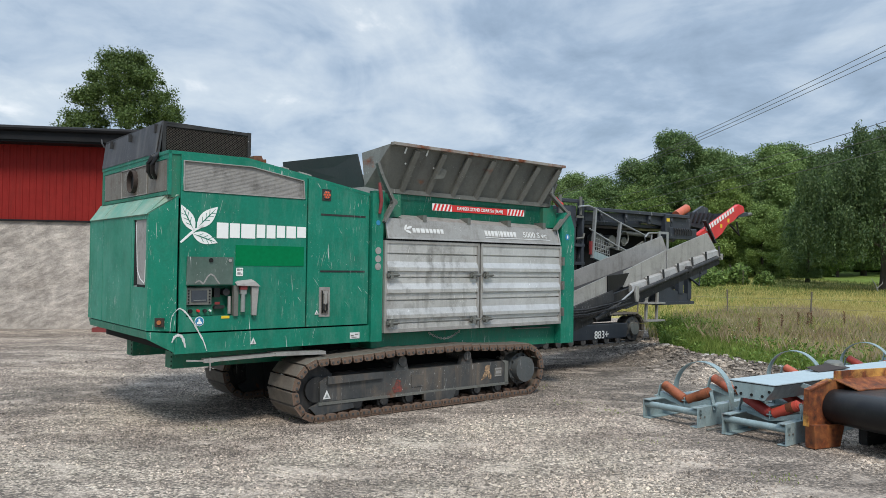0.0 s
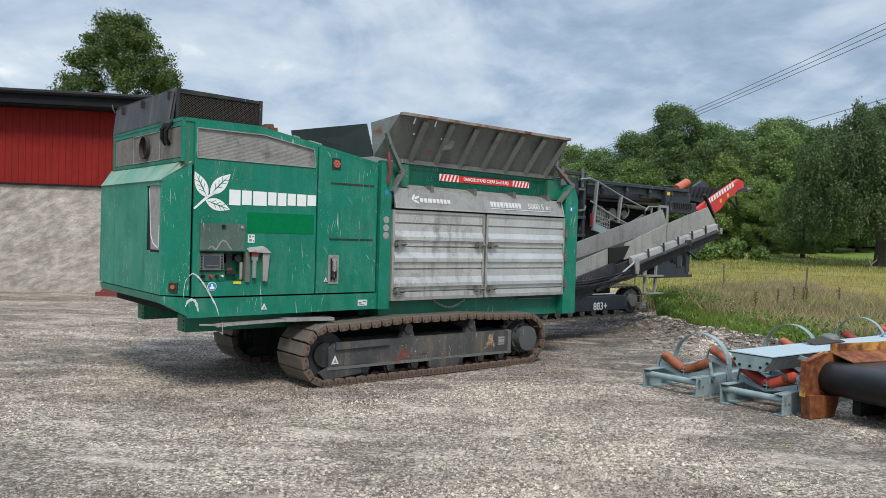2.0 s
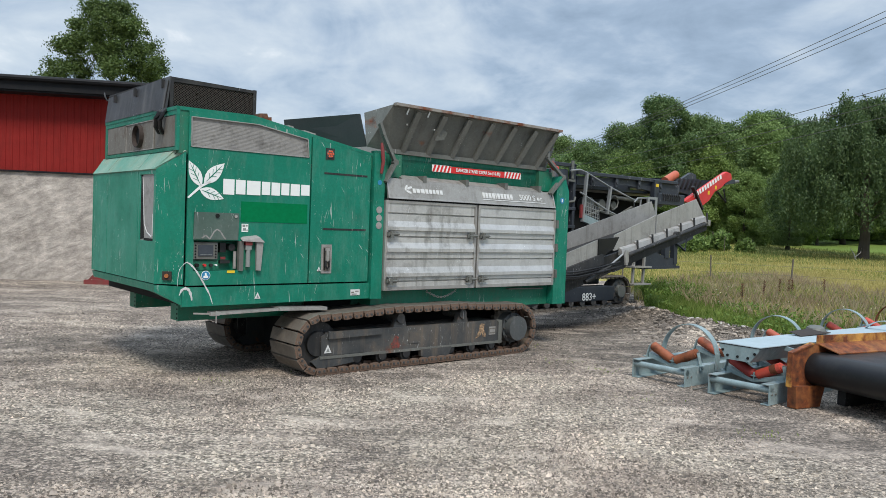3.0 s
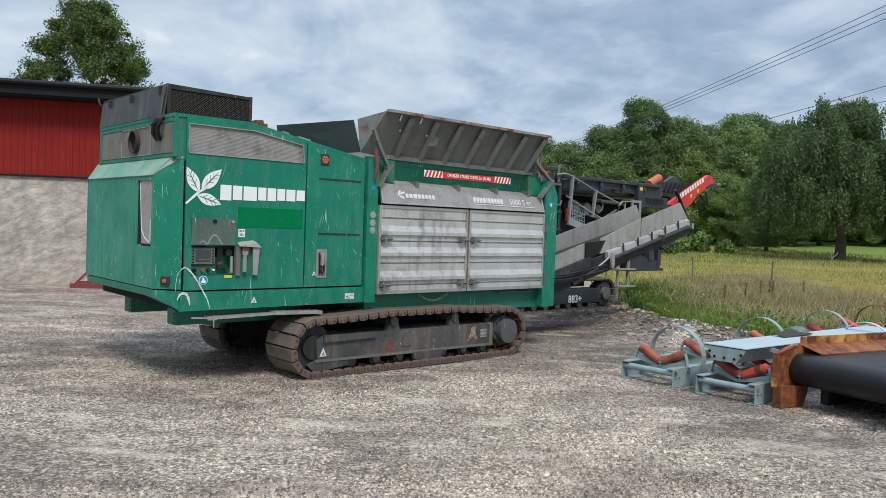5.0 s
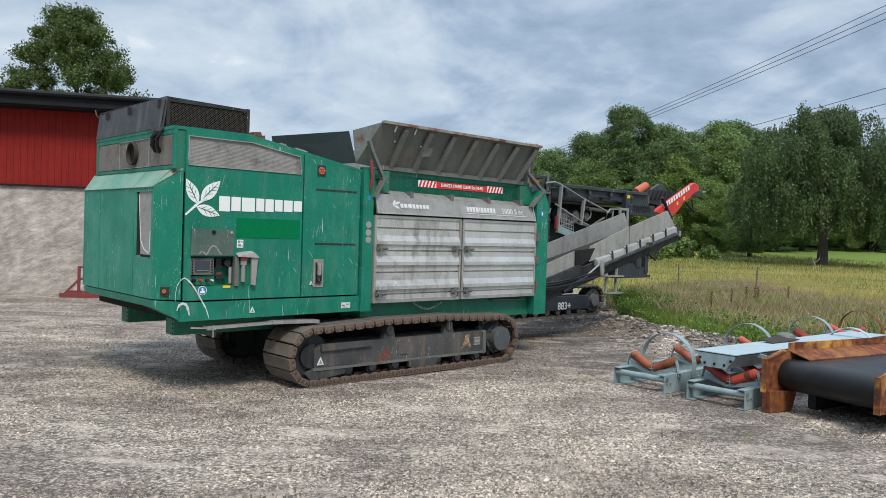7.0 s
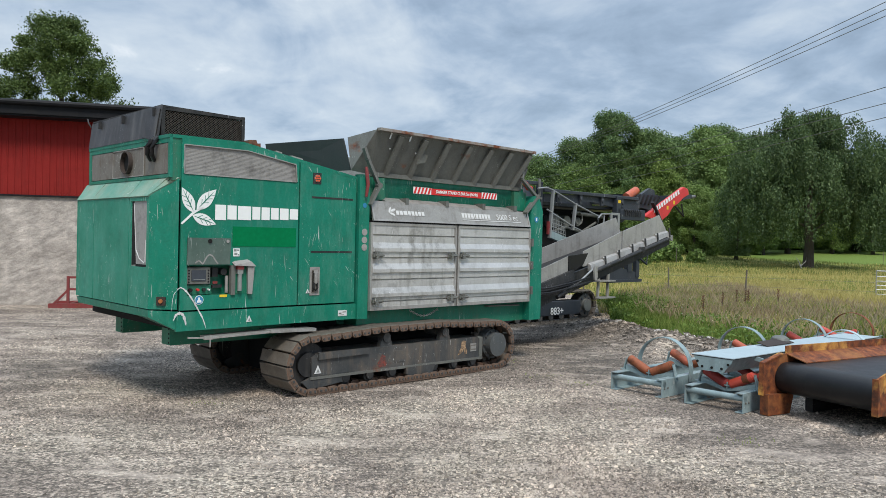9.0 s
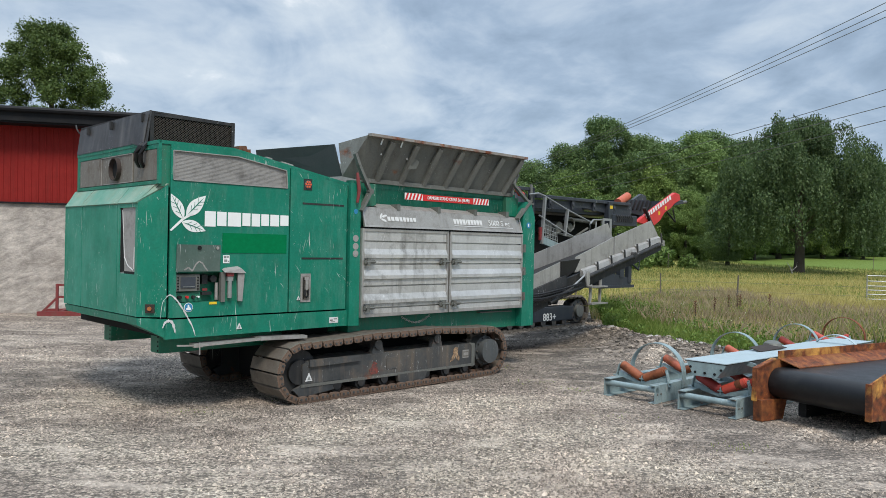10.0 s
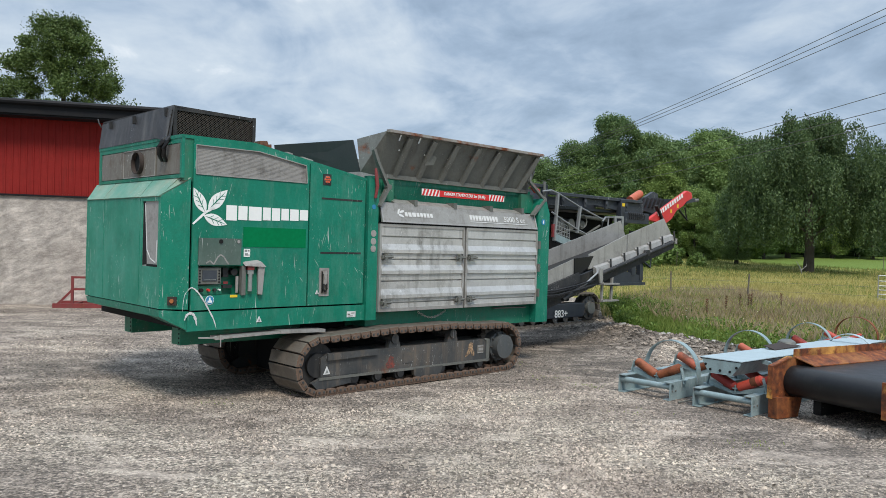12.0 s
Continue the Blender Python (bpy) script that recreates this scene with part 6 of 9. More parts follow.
    for ya_ in (0.0, w - 0.035, w * 0.5 - 0.10, w * 0.5 + 0.07):
        prism(sh, ((-pitch * 0.42, 0.0), (pitch * 0.42, 0.0), (pitch * 0.42, 0.026), (pitch * 0.34, 0.046), (pitch * 0.10, 0.050), (-pitch * 0.30, 0.048), (-pitch * 0.42, 0.03)), "y", ya_ - 0.006, ya_ + 0.035)
    for ya_, yb_ in ((-0.014, -0.006), (w + 0.0, w + 0.010)):
        for xx in (-pitch * 0.20, pitch * 0.22):
            tube(sh, (xx, ya_, 0.022), (xx, yb_, 0.022), 0.013, 8)
    me_ob = mesh_object("track_shoe", sh, TRACK_STEEL, smooth=0)
    me_ob.data.materials.append(LINK_RUST)
    me_ob.data.materials.append(TRACK_FRAME)
    for pl in me_ob.data.polygons:  # links are rustier than the plates, bolt heads darkest
        if abs(pl.normal.y) > 0.9 and pl.center.z <= 0.001:
            pl.material_index = 1
        if pl.center.z > 0.001:
            pl.material_index = 2 if pl.center.y < -0.0061 or pl.center.y > w + 0.001 else 1
    me_ob.parent = s
    first = True
    for k in range(count):
        x, z, a, run = along(k * pitch)
        m = Matrix.Translation((x, y0, z)) @ Matrix.Rotation(-a, 4, "Y")
        if first:
            me_ob.matrix_basis, first = m, False
        else:
            twin(me_ob, m, s)


def discharge_conveyor():
    """Inclined belt conveyor at the rear, on the shredder's chassis."""
    s = shredder
    ya, yb = 1.10, 2.05
    sl = (1.90 - 0.90) / (8.72 - 4.85)
    zb = lambda x: 0.90 + (x - 4.85) * sl      # the conveyor frame's lower line
    bm = B()
    for y in (ya, yb):
        hull(bm, [(3.9, y, zb(3.9) - 0.27), (8.75, y, zb(8.75) - 0.22), (8.75, y, zb(8.75) - 0.02), (3.9, y, zb(3.9) + 0.10)],
             [(3.9, y + 0.06, zb(3.9) - 0.27), (8.75, y + 0.06, zb(8.75) - 0.22), (8.75, y + 0.06, zb(8.75) - 0.02), (3.9, y + 0.06, zb(3.9) + 0.10)])
    for k in range(8):
        x = 4.2 + 0.6 * k
        box(bm, x, x + 0.06, ya + 0.06, yb, zb(x) - 0.04, zb(x) + 0.02)
    fr = part("conveyor_frame", bm, BLACK_PLATE, s, "black inclined conveyor frame", smooth=0)
    bm = B()
    hull(bm, [(3.9, ya + 0.07, zb(3.9) + 0.12), (8.7, ya + 0.07, zb(8.7) + 0.02), (8.7, yb - 0.01, zb(8.7) + 0.02), (3.9, yb - 0.01, zb(3.9) + 0.12)],
         [(3.9, ya + 0.07, zb(3.9) + 0.135), (8.7, ya + 0.07, zb(8.7) + 0.035), (8.7, yb - 0.01, zb(8.7) + 0.035), (3.9, yb - 0.01, zb(3.9) + 0.135)])
    hull(bm, [(3.9, ya + 0.07, zb(3.9) - 0.20), (8.7, ya + 0.07, zb(8.7) - 0.17), (8.7, yb - 0.01, zb(8.7) - 0.17), (3.9, yb - 0.01, zb(3.9) - 0.20)],
         [(3.9, ya + 0.07, zb(3.9) - 0.19), (8.7, ya + 0.07, zb(8.7) - 0.16), (8.7, yb - 0.01, zb(8.7) - 0.16), (3.9, yb - 0.01, zb(3.9) - 0.19)])
    part("conveyor_belt", bm, RUBBER, fr, "black rubber belt")
    bm = B()
    tube(bm, (8.70, ya + 0.02, zb(8.7) - 0.07), (8.70, yb + 0.02, zb(8.7) - 0.07), 0.095, 18)
    part("head_drum", bm, RUBBER, fr)
    bm = B()
    box(bm, 8.62, 8.82, ya - 0.03, ya + 0.0, zb(8.7) - 0.13, zb(8.7) - 0.02), tube(bm, (8.72, ya - 0.06, zb(8.7) - 0.07), (8.72, ya, zb(8.7) - 0.07), 0.045, 12)
    part("drum_bearing", bm, ALU, fr, bevel=0.006)
    # grey skirt boards: near ones in three lengths, far one in a piece
    def board(x0, x1, y, h0, h1, mt, nm, lb, nose=0.0):
        bm = B()
        r = [(x0, zb(x0) + 0.10), (x1, zb(x1) + 0.03), (x1 + nose, zb(x1) + 0.08 + nose * 0.2), (x1 - nose * 0.2, zb(x1) + h1), (x0, zb(x0) + h0)]
        prism(bm, r, "y", y, y + 0.012)
        return part(nm, bm, mt, fr, lb, smooth=0)
    board(4.35, 5.50, ya - 0.03, 0.35, 0.39, ALU, "skirt_board", "grey steel skirt board")
    board(5.93, 7.07, ya - 0.02, 0.36, 0.43, ALU, "skirt_board", "grey steel skirt board")
    board(7.085, 8.35, ya - 0.03, 0.43, 0.44, ALU, "skirt_board", "grey steel skirt board", 0.25)
    board(5.0, 8.35, yb, 0.36, 0.40, ALU, "skirt_board", "tall grey far skirt board", 0.15)
    bm = B()  # dark rubber skirt between two boards
    hull(bm, [(5.50, ya - 0.05, zb(5.5) + 0.40), (6.06, ya - 0.03, zb(6.06) + 0.30), (5.92, ya - 0.03, zb(5.92) + 0.14), (5.52, ya - 0.04, zb(5.5) + 0.06)],
         [(5.50, ya - 0.03, zb(5.5) + 0.40), (6.06, ya - 0.01, zb(6.06) + 0.30), (5.92, ya - 0.01, zb(5.92) + 0.14), (5.52, ya - 0.02, zb(5.5) + 0.06)])
    part("rubber_skirt", bm, RUBBER, fr, "loose black rubber skirt", smooth=0)
    # stepped guard boxes along the near edge, with straps
    for k in range(6):
        x = 6.05 + k * 0.42
        bm = B()
        hull(bm, [(x, ya - 0.11, zb(x) - 0.0), (x + 0.40, ya - 0.11, zb(x + 0.4) - 0.0), (x + 0.40, ya - 0.03, zb(x + 0.4)), (x, ya - 0.03, zb(x))],
             [(x, ya - 0.09, zb(x) + 0.10), (x + 0.40, ya - 0.09, zb(x + 0.4) + 0.075), (x + 0.40, ya - 0.03, zb(x + 0.4) + 0.10), (x, ya - 0.03, zb(x) + 0.125)])
        part("edge_guard", bm, ALU, fr, smooth=0)
        bm = B()
        bar(bm, (x + 0.41, ya - 0.12, zb(x + 0.41) - 0.03), (x + 0.41, ya - 0.10, zb(x + 0.41) + 0.15), 0.02, 0.03, (1, 0, 0))
        part("strap", bm, BLACK_PLATE, fr)
    bm = B()
    hull(bm, [(4.35, ya - 0.10, zb(4.35) - 0.02), (5.6, ya - 0.10, zb(5.6) - 0.02), (5.6, ya - 0.03, zb(5.6) - 0.02), (4.35, ya - 0.03, zb(4.35) - 0.02)],
         [(4.35, ya - 0.08, zb(4.35) + 0.14), (5.6, ya - 0.08, zb(5.6) + 0.14), (5.6, ya - 0.03, zb(5.6) + 0.14), (4.35, ya - 0.03, zb(4.35) + 0.14)])
    part("edge_guard", bm, BLACK_PLATE, fr, smooth=0)
    # folding ram, bracket and side tube
    bm = B()
    tube(bm, (5.05, ya - 0.17, 0.80), (5.62, ya - 0.17, 1.03), 0.034, 14)
    ram = part("folding_ram", bm, BLACK_PLATE, fr, "black hydraulic ram with bright rod")
    bm = B()
    tube(bm, (5.62, ya - 0.17, 1.03), (6.00, ya - 0.17, 1.24), 0.017, 12)
    part("ram_rod", bm, GALV, ram)
    bm = B()
    prism(bm, ((6.0, 1.06), (6.05, 1.055), (6.075, 1.12), (6.06, 1.30), (6.0, 1.31), (5.975, 1.24)), "y", ya - 0.225, ya - 0.195)
    part("pivot_bracket", bm, ALU, fr, bevel=0.01)
    bm = B()
    tube(bm, (6.05, ya - 0.16, 1.20), (8.45, ya - 0.14, 1.79), 0.036, 12)
    tube(bm, (7.55, ya - 0.18, 1.58), (7.55, ya - 0.08, 1.58), 0.06, 14)
    part("side_tube", bm, BLACK_PLATE, fr)
    bm = B()
    for k, (o, h) in enumerate(((0.0, 0.0), (0.06, 0.05), (0.03, -0.06), (0.09, -0.02))):
        hose(bm, [(3.85, 0.9 - o, 1.0 + h), (4.3, 0.93 - o, 0.90 + h), (4.8, 0.95 - o, 0.91 + h), (5.4, 0.97 - o, 0.98 + h), (5.9, 0.98 - o, 1.06 + h)], 0.015, 8)
    part("hydraulic_hose", bm, RUBBER, fr, "bundle of black hydraulic hoses")
    bm = B()
    box(bm, 3.6, 4.6, ya - 0.02, yb + 0.05, 0.62, 0.80), bar(bm, (4.4, ya, 0.72), (5.6, ya, 0.95), 0.06, 0.10), bar(bm, (4.4, yb, 0.72), (5.6, yb, 0.95), 0.06, 0.10)
    part("conveyor_mount", bm, BLACK_PLATE, fr, smooth=0)
    bm = B()
    hose(bm, [(4.45, ya - 0.05, 1.10), (4.47, ya - 0.09, 1.22), (4.40, ya - 0.07, 1.40), (4.33, ya - 0.05, 1.30)], 0.012, 6)
    part("loose_cable", bm, RUBBER, fr)


engine_housing()
radiator_guard()
side_panels()
hopper_section()
hopper_flaps()
crawler(0.05, 0.58, "black track frame caked in dirt")
crawler(1.72, 2.25, "black track frame in shadow")
# block enlarged and blackened to stand in for the shade between the tracks
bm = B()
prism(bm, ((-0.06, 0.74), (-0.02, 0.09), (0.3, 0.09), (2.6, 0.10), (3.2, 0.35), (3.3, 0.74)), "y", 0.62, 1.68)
uc = part("undercarriage", bm, DARK_GAP, shredder, "undercarriage between the tracks, painted black for the shade there", bevel=0.02)
for yy in (0.84, 1.16):
    part("warning_triangle", prism(B(), ((yy - 0.045, 0.31), (yy + 0.045, 0.31), (yy, 0.40)), "x", -0.062, -0.04), WHITE_MARK, uc, smooth=0)
discharge_conveyor()

# ---- the dark tracked screener behind ----
SCREENER_POSE = Matrix.Translation((-0.40, -0.465, 1.69)) @ Matrix.Scale(0.89, 4) @ Matrix.Translation((0.40, 0.465, -1.69)) @ Matrix.Translation((-1.338, 7.618, 0)) @ Matrix.Rotation(radians(39.5), 4, "Z") @ Matrix.Translation((11.0, 5.4, 0))
screener = thing("tracked_screener", SCREENER_POSE, "dark grey tracked screening machine with red folded conveyor", "screener")


def sp(name, bm, mat, label="", parent=None, bevel=0.0, smooth=35):
    bmesh.ops.translate(bm, verts=bm.verts, vec=(-11.0, -5.4, 0))
    return part(name, bm, mat, parent or screener, label, bevel, smooth)


def screener_parts():
    bm = B()
    prism(bm, ((8.2, 0.34), (10.75, 0.34), (10.95, 0.52), (10.95, 0.86), (8.2, 0.86)), "y", 4.85, 5.95)
    sp("belly_plate", bm, BLACK_PLATE, "dark plated underbody between the tracks", bevel=0.015)
    for y, lab in ((4.38, "dark track frame with white number"), (6.05, "dark far track frame")):
        bm = B()
        prism(bm, ((8.0, -0.03), (10.90, -0.04), (10.94, 0.29), (8.0, 0.31)), "y", y + 0.02, y + 0.36)
        fr = sp("track_frame", bm, NAVY, lab, bevel=0.01)
        bm = B()
        tube(bm, (11.20, y + 0.08, 0.16), (11.20, y + 0.34, 0.16), 0.28, 24)
        sp("sprocket", bm, TRACK_FRAME, parent=fr)
        sp("hub", tube(B(), (11.20, y + 0.0, 0.16), (11.20, y + 0.08, 0.16), 0.15, 16), GREY_PLATE, parent=fr)
        for k in range(8):
            a = k * math.pi / 4
            sp("hub_bolt", tube(B(), (11.20 + 0.21 * math.cos(a), y + 0.06, 0.16 + 0.21 * math.sin(a)), (11.20 + 0.21 * math.cos(a), y + 0.08, 0.16 + 0.21 * math.sin(a)), 0.03, 8), NAVY, parent=fr)
        sp("idler", tube(B(), (7.75, y + 0.08, 0.16), (7.75, y + 0.34, 0.16), 0.28, 24), TRACK_FRAME, parent=fr)
        for k in range(7):
            bm = B()
            tube(bm, (8.2 + 0.40 * k, y + 0.03, -0.06), (8.2 + 0.40 * k, y + 0.3, -0.06), 0.09, 12)
            sp("track_roller", bm, TRACK_FRAME, parent=fr)
        if y < 5:
            lettering("track_number", "883+", 0.24, WHITE_MARK, fr, pose(9.98 - 11.0, y - 0.004 - 5.4, 0.06, 90, 0, 0), "white painted number", 1.0)
        ax, bx, zc, R = 7.75, 11.20, 0.16, 0.34
        total, count = 2 * (bx - ax) + 2 * math.pi * R, 52
        pitch = total / count
        sh = B()
        prism(sh, ((-pitch * 0.47, 0.0), (pitch * 0.47, 0.0), (pitch * 0.45, -0.02), (-pitch * 0.3, -0.02), (-pitch * 0.4, -0.035), (-pitch * 0.47, -0.03)), "y", 0, 0.40)
        prism(sh, ((-pitch * 0.4, 0.0), (pitch * 0.4, 0.0), (pitch * 0.3, 0.03), (-pitch * 0.3, 0.03)), "y", 0.02, 0.06)
        shoe = mesh_object("track_shoe", sh, TRACK_STEEL, smooth=0)
        shoe.parent = screener
        for k in range(count):
            d, L = k * pitch, bx - ax
            if d < L:
                x, z, a = ax + d, zc - R, 0.0
            elif d < L + math.pi * R:
                t = -math.pi / 2 + (d - L) / R
                x, z, a = bx + R * math.cos(t), zc + R * math.sin(t), t + math.pi / 2
            elif d < 2 * L + math.pi * R:
                x, z, a = bx - (d - L - math.pi * R), zc + R, math.pi
            else:
                t = math.pi / 2 + (d - 2 * L - math.pi * R) / R
                x, z, a = ax + R * math.cos(t), zc + R * math.sin(t), t + math.pi / 2
            m = Matrix.Translation((x - 11.0, y - 5.4, z)) @ Matrix.Rotation(-a, 4, "Y")
            if k == 0:
                shoe.matrix_basis = m
            else:
                twin(shoe, m, screener)
    # undercarriage between the tracks
    sp("undercarriage", box(B(), 8.2, 10.95, 4.86, 5.95, 0.30, 0.92), NAVY, "dark undercarriage box between the tracks", bevel=0.02)
    # chassis
    bm = B()
    prism(bm, ((7.2, 0.75), (11.2, 0.60), (13.0, 1.00), (14.6, 1.45), (14.6, 1.75), (12.5, 1.45), (7.2, 1.15)), "y", 4.62, 4.80)
    prism(bm, ((7.2, 0.75), (11.2, 0.60), (13.0, 1.00), (14.6, 1.45), (14.6, 1.75), (12.5, 1.45), (7.2, 1.15)), "y", 5.95, 6.13)
    for x in (7.6, 9.4, 11.0, 12.4, 14.0):
        box(bm, x, x + 0.14, 4.80, 5.95, 0.85 + max(0, x - 11) * 0.22, 1.10 + max(0, x - 11) * 0.2)
    box(bm, 8.6, 10.8, 4.75, 6.0, 0.35, 0.70)
    sp("chassis", bm, NAVY, "dark steel chassis beams", bevel=0.012, smooth=0)
    # engine tower: tank with rounded corners, shelves and upright pipes
    bm = B()
    prism(bm, [(8.72, 4.62), (8.82, 4.50), (9.22, 4.50), (9.32, 4.62), (9.32, 5.5), (8.72, 5.5)], "z", 1.15, 2.92)
    tw = sp("engine_tower", bm, NAVY, "dark rounded tank cover", bevel=0.02)
    bm = B()
    for z in (1.62, 2.02):
        box(bm, 8.66, 9.46, 4.44, 5.5, z, z + 0.07)
    box(bm, 9.36, 9.44, 4.45, 4.6, 1.2, 3.05), box(bm, 8.60, 9.44, 4.45, 4.52, 2.98, 3.06)
    sp("tower_frame", bm, NAVY, parent=tw, bevel=0.008)
    bm = B()
    for x in (8.62, 9.28):
        sp("exhaust_stub", tube(B(), (x, 4.43, 2.72), (x, 4.43, 3.12), 0.035, 10), GREY_PLATE, parent=tw)
    hose(bm, [(9.16, 4.43, 2.2), (9.36, 4.42, 2.22), (9.40, 4.42, 2.32)], 0.025, 8)
    sp("pipe_clamp", bar(B(), (9.16, 4.43, 2.68), (9.38, 4.43, 2.68), 0.02, 0.05), GREY_PLATE, parent=tw)
    sp("upright_pipe", bm, GREY_PLATE, parent=tw)
    bm = B()
    box(bm, 6.6, 8.3, 4.7, 6.0, 1.15, 2.3), prism(bm, ((5.2, 2.3), (8.2, 2.0), (8.2, 2.55), (5.0, 2.9)), "y", 4.55, 6.2)
    sp("feed_hopper", bm, NAVY, smooth=0)
    # screen box: side plates, deck rails, springs and motor
    bm = B()
    prism(bm, ((9.55, 2.62), (11.5, 2.70), (13.55, 2.50), (13.7, 2.70), (13.6, 2.86), (12.0, 2.88), (9.55, 2.80)), "y", 4.52, 4.62)
    prism(bm, ((9.55, 2.20), (13.5, 2.20), (13.6, 2.86), (9.55, 2.80)), "y", 6.0, 6.1)
    box(bm, 9.6, 13.5, 4.62, 6.0, 2.55, 2.62)
    sb = sp("screen_box", bm, NAVY, "dark screen box with bolted side rails", smooth=0)
    bm = B()
    for x in (10.0, 10.9, 11.8, 12.7):
        box(bm, x, x + 0.10, 4.46, 4.52, 2.62, 2.92), tube(bm, (x + 0.05, 4.44, 2.74), (x + 0.05, 4.52, 2.74), 0.05, 12)
    box(bm, 9.5, 13.5, 4.44, 4.52, 2.84, 2.92)
    sp("rail_bracket", bm, NAVY, parent=sb, bevel=0.008)
    bm = B()
    prism(bm, ((9.7, 1.3), (13.0, 1.75), (13.0, 2.5), (9.7, 2.5)), "y", 5.05, 5.15)
    sp("inner_bulkhead", bm, DARK_GAP, parent=sb, smooth=0)
    bm = B()
    for k in range(3):
        tube(bm, (10.4 + 0.45 * k, 4.8, 2.2), (10.4 + 0.45 * k, 5.05, 2.2), 0.17 - 0.03 * k, 18)
    tube(bm, (11.0, 4.75, 2.42), (12.3, 4.75, 2.36), 0.05, 10), hose(bm, [(10.0, 4.7, 1.9), (10.6, 4.66, 2.05), (11.3, 4.7, 1.95), (11.9, 4.7, 2.2)], 0.03, 8)
    hose(bm, [(11.15 + 0.16 * math.cos(k * 0.7), 4.68, 2.28 + 0.16 * math.sin(k * 0.7)) for k in range(10)], 0.018, 6)
    sp("drive_gear", bm, GREY_PLATE, parent=sb)
    bm = B()
    box(bm, 12.45, 13.75, 4.40, 4.52, 2.30, 2.58), box(bm, 12.4, 12.6, 4.40, 4.55, 2.3, 2.90)
    mm = sp("valve_bank", bm, NAVY, "dark valve bank with levers", bevel=0.01)
    bm = B()
    for k in range(8):
        hose(bm, [(12.75 + 0.10 * k, 4.40, 2.58), (12.77 + 0.10 * k, 4.36, 2.50), (12.76 + 0.10 * k, 4.37, 2.40)], 0.02, 6)
    sp("valve_lever", bm, BLACK_PLATE, parent=mm)
    sp("sticker", box(B(), 12.44, 12.56, 4.392, 4.40, 2.72, 2.80), YELLOW_MARK, parent=mm)
    # access rails and ladder
    rail = lambda pts: hose(B(), pts, 0.021, 8)
    sp("handrail", rail([(9.14, 4.36, 2.89), (9.46, 4.36, 2.93), (9.70, 4.36, 2.88), (10.58, 4.36, 2.60), (11.55, 4.36, 2.34)]), GALV, "pale grey tube handrail")
    sp("handrail", rail([(9.50, 4.36, 2.43), (9.72, 4.36, 2.34), (10.5, 4.36, 2.06), (10.9, 4.36, 1.95)]), GALV)
    for a, b in (((9.70, 2.88), (9.60, 1.78)), ((10.58, 2.62), (10.48, 1.98))):
        sp("rail_post", bar(B(), (a[0], 4.36, a[1]), (b[0], 4.36, b[1]), 0.05, 0.07, (0, 1, 0)), GALV)
    bm = B()
    for k in range(9):
        bar(bm, (9.74 + 0.065 * k, 4.40, 1.86 - 0.012 * k), (9.69 + 0.065 * k, 4.40, 2.36 - 0.03 * k), 0.012, 0.014, (0, 1, 0))
    for k in range(6):
        bar(bm, (9.73, 4.40, 1.87 + 0.09 * k), (10.24, 4.40, 1.78 + 0.085 * k), 0.012, 0.014)
    sp("step_grating", bm, GALV, "open steel step grating")
    bm = B()
    bar(bm, (9.64, 4.38, 1.86), (10.6, 4.38, 1.62), 0.10, 0.16)
    sp("walkway_edge", bm, BLUE_GREY, smooth=0)
    sp("lever_guard", box(B(), 9.54, 9.60, 4.35, 4.40, 1.86, 2.16), RED_FRAME)
    bm = B()
    hose(bm, [(11.45, 4.34, 2.00), (11.50, 4.34, 2.30), (11.62, 4.34, 2.40), (12.0, 4.34, 2.42), (12.05, 4.34, 2.10)], 0.022, 8)
    hose(bm, [(11.75, 4.36, 2.05), (11.78, 4.36, 2.40)], 0.022, 8)
    box(bm, 12.05, 12.45, 4.34, 4.36, 2.40, 2.46), box(bm, 12.36, 12.45, 4.34, 4.36, 1.98, 2.40), box(bm, 12.05, 12.12, 4.34, 4.36, 1.98, 2.40)
    sp("ladder_hoop", bm, GALV, "pale grey ladder hoop")
    # folded tail conveyor: ribbed belt, orange drum, red head frame
    bm = B()
    prism(bm, ((13.5, 2.78), (15.0, 2.62), (15.6, 2.95), (15.2, 3.10), (13.4, 3.02)), "y", 4.9, 6.0)
    tc = sp("tail_conveyor", bm, NAVY, "folded dark belt conveyor", smooth=0)
    bm = B()
    for k in range(9):
        x = 13.5 + 0.2 * k
        bar(bm, (x, 4.88, 2.80), (x + 0.16, 4.88, 3.06), 0.03, 0.05, (0, 1, 0))
    sp("belt_rib", bm, RUBBER, parent=tc)
    bm = B()
    tube(bm, (13.35, 4.75, 2.93), (13.9, 4.80, 3.14), 0.11, 20)
    sp("orange_roller", bm, ORANGE_PAINT, "orange cylinder", parent=tc)
    bm = B()
    prism(bm, ((13.72, 2.42), (15.78, 3.34), (16.02, 3.30), (16.08, 3.14), (15.75, 3.02), (15.55, 2.88), (15.2, 2.74), (14.95, 2.50), (14.45, 2.26), (14.25, 2.36)), "y", 4.40, 4.52)
    rd = sp("red_head_frame", bm, RED_PAINT, "bright red conveyor head frame", bevel=0.012, smooth=0)
    bm = B()
    prism(bm, ((13.72, 2.42), (15.78, 3.34), (16.02, 3.30), (16.08, 3.14), (15.6, 2.9), (14.35, 2.28)), "y", 5.5, 5.6)
    box(bm, 15.6, 15.9, 4.5, 5.5, 2.95, 3.1), box(bm, 14.7, 14.85, 4.5, 5.5, 2.5, 2.65)
    bar(bm, (15.75, 4.46, 3.02), (16.28, 4.46, 3.10), 0.08, 0.10)
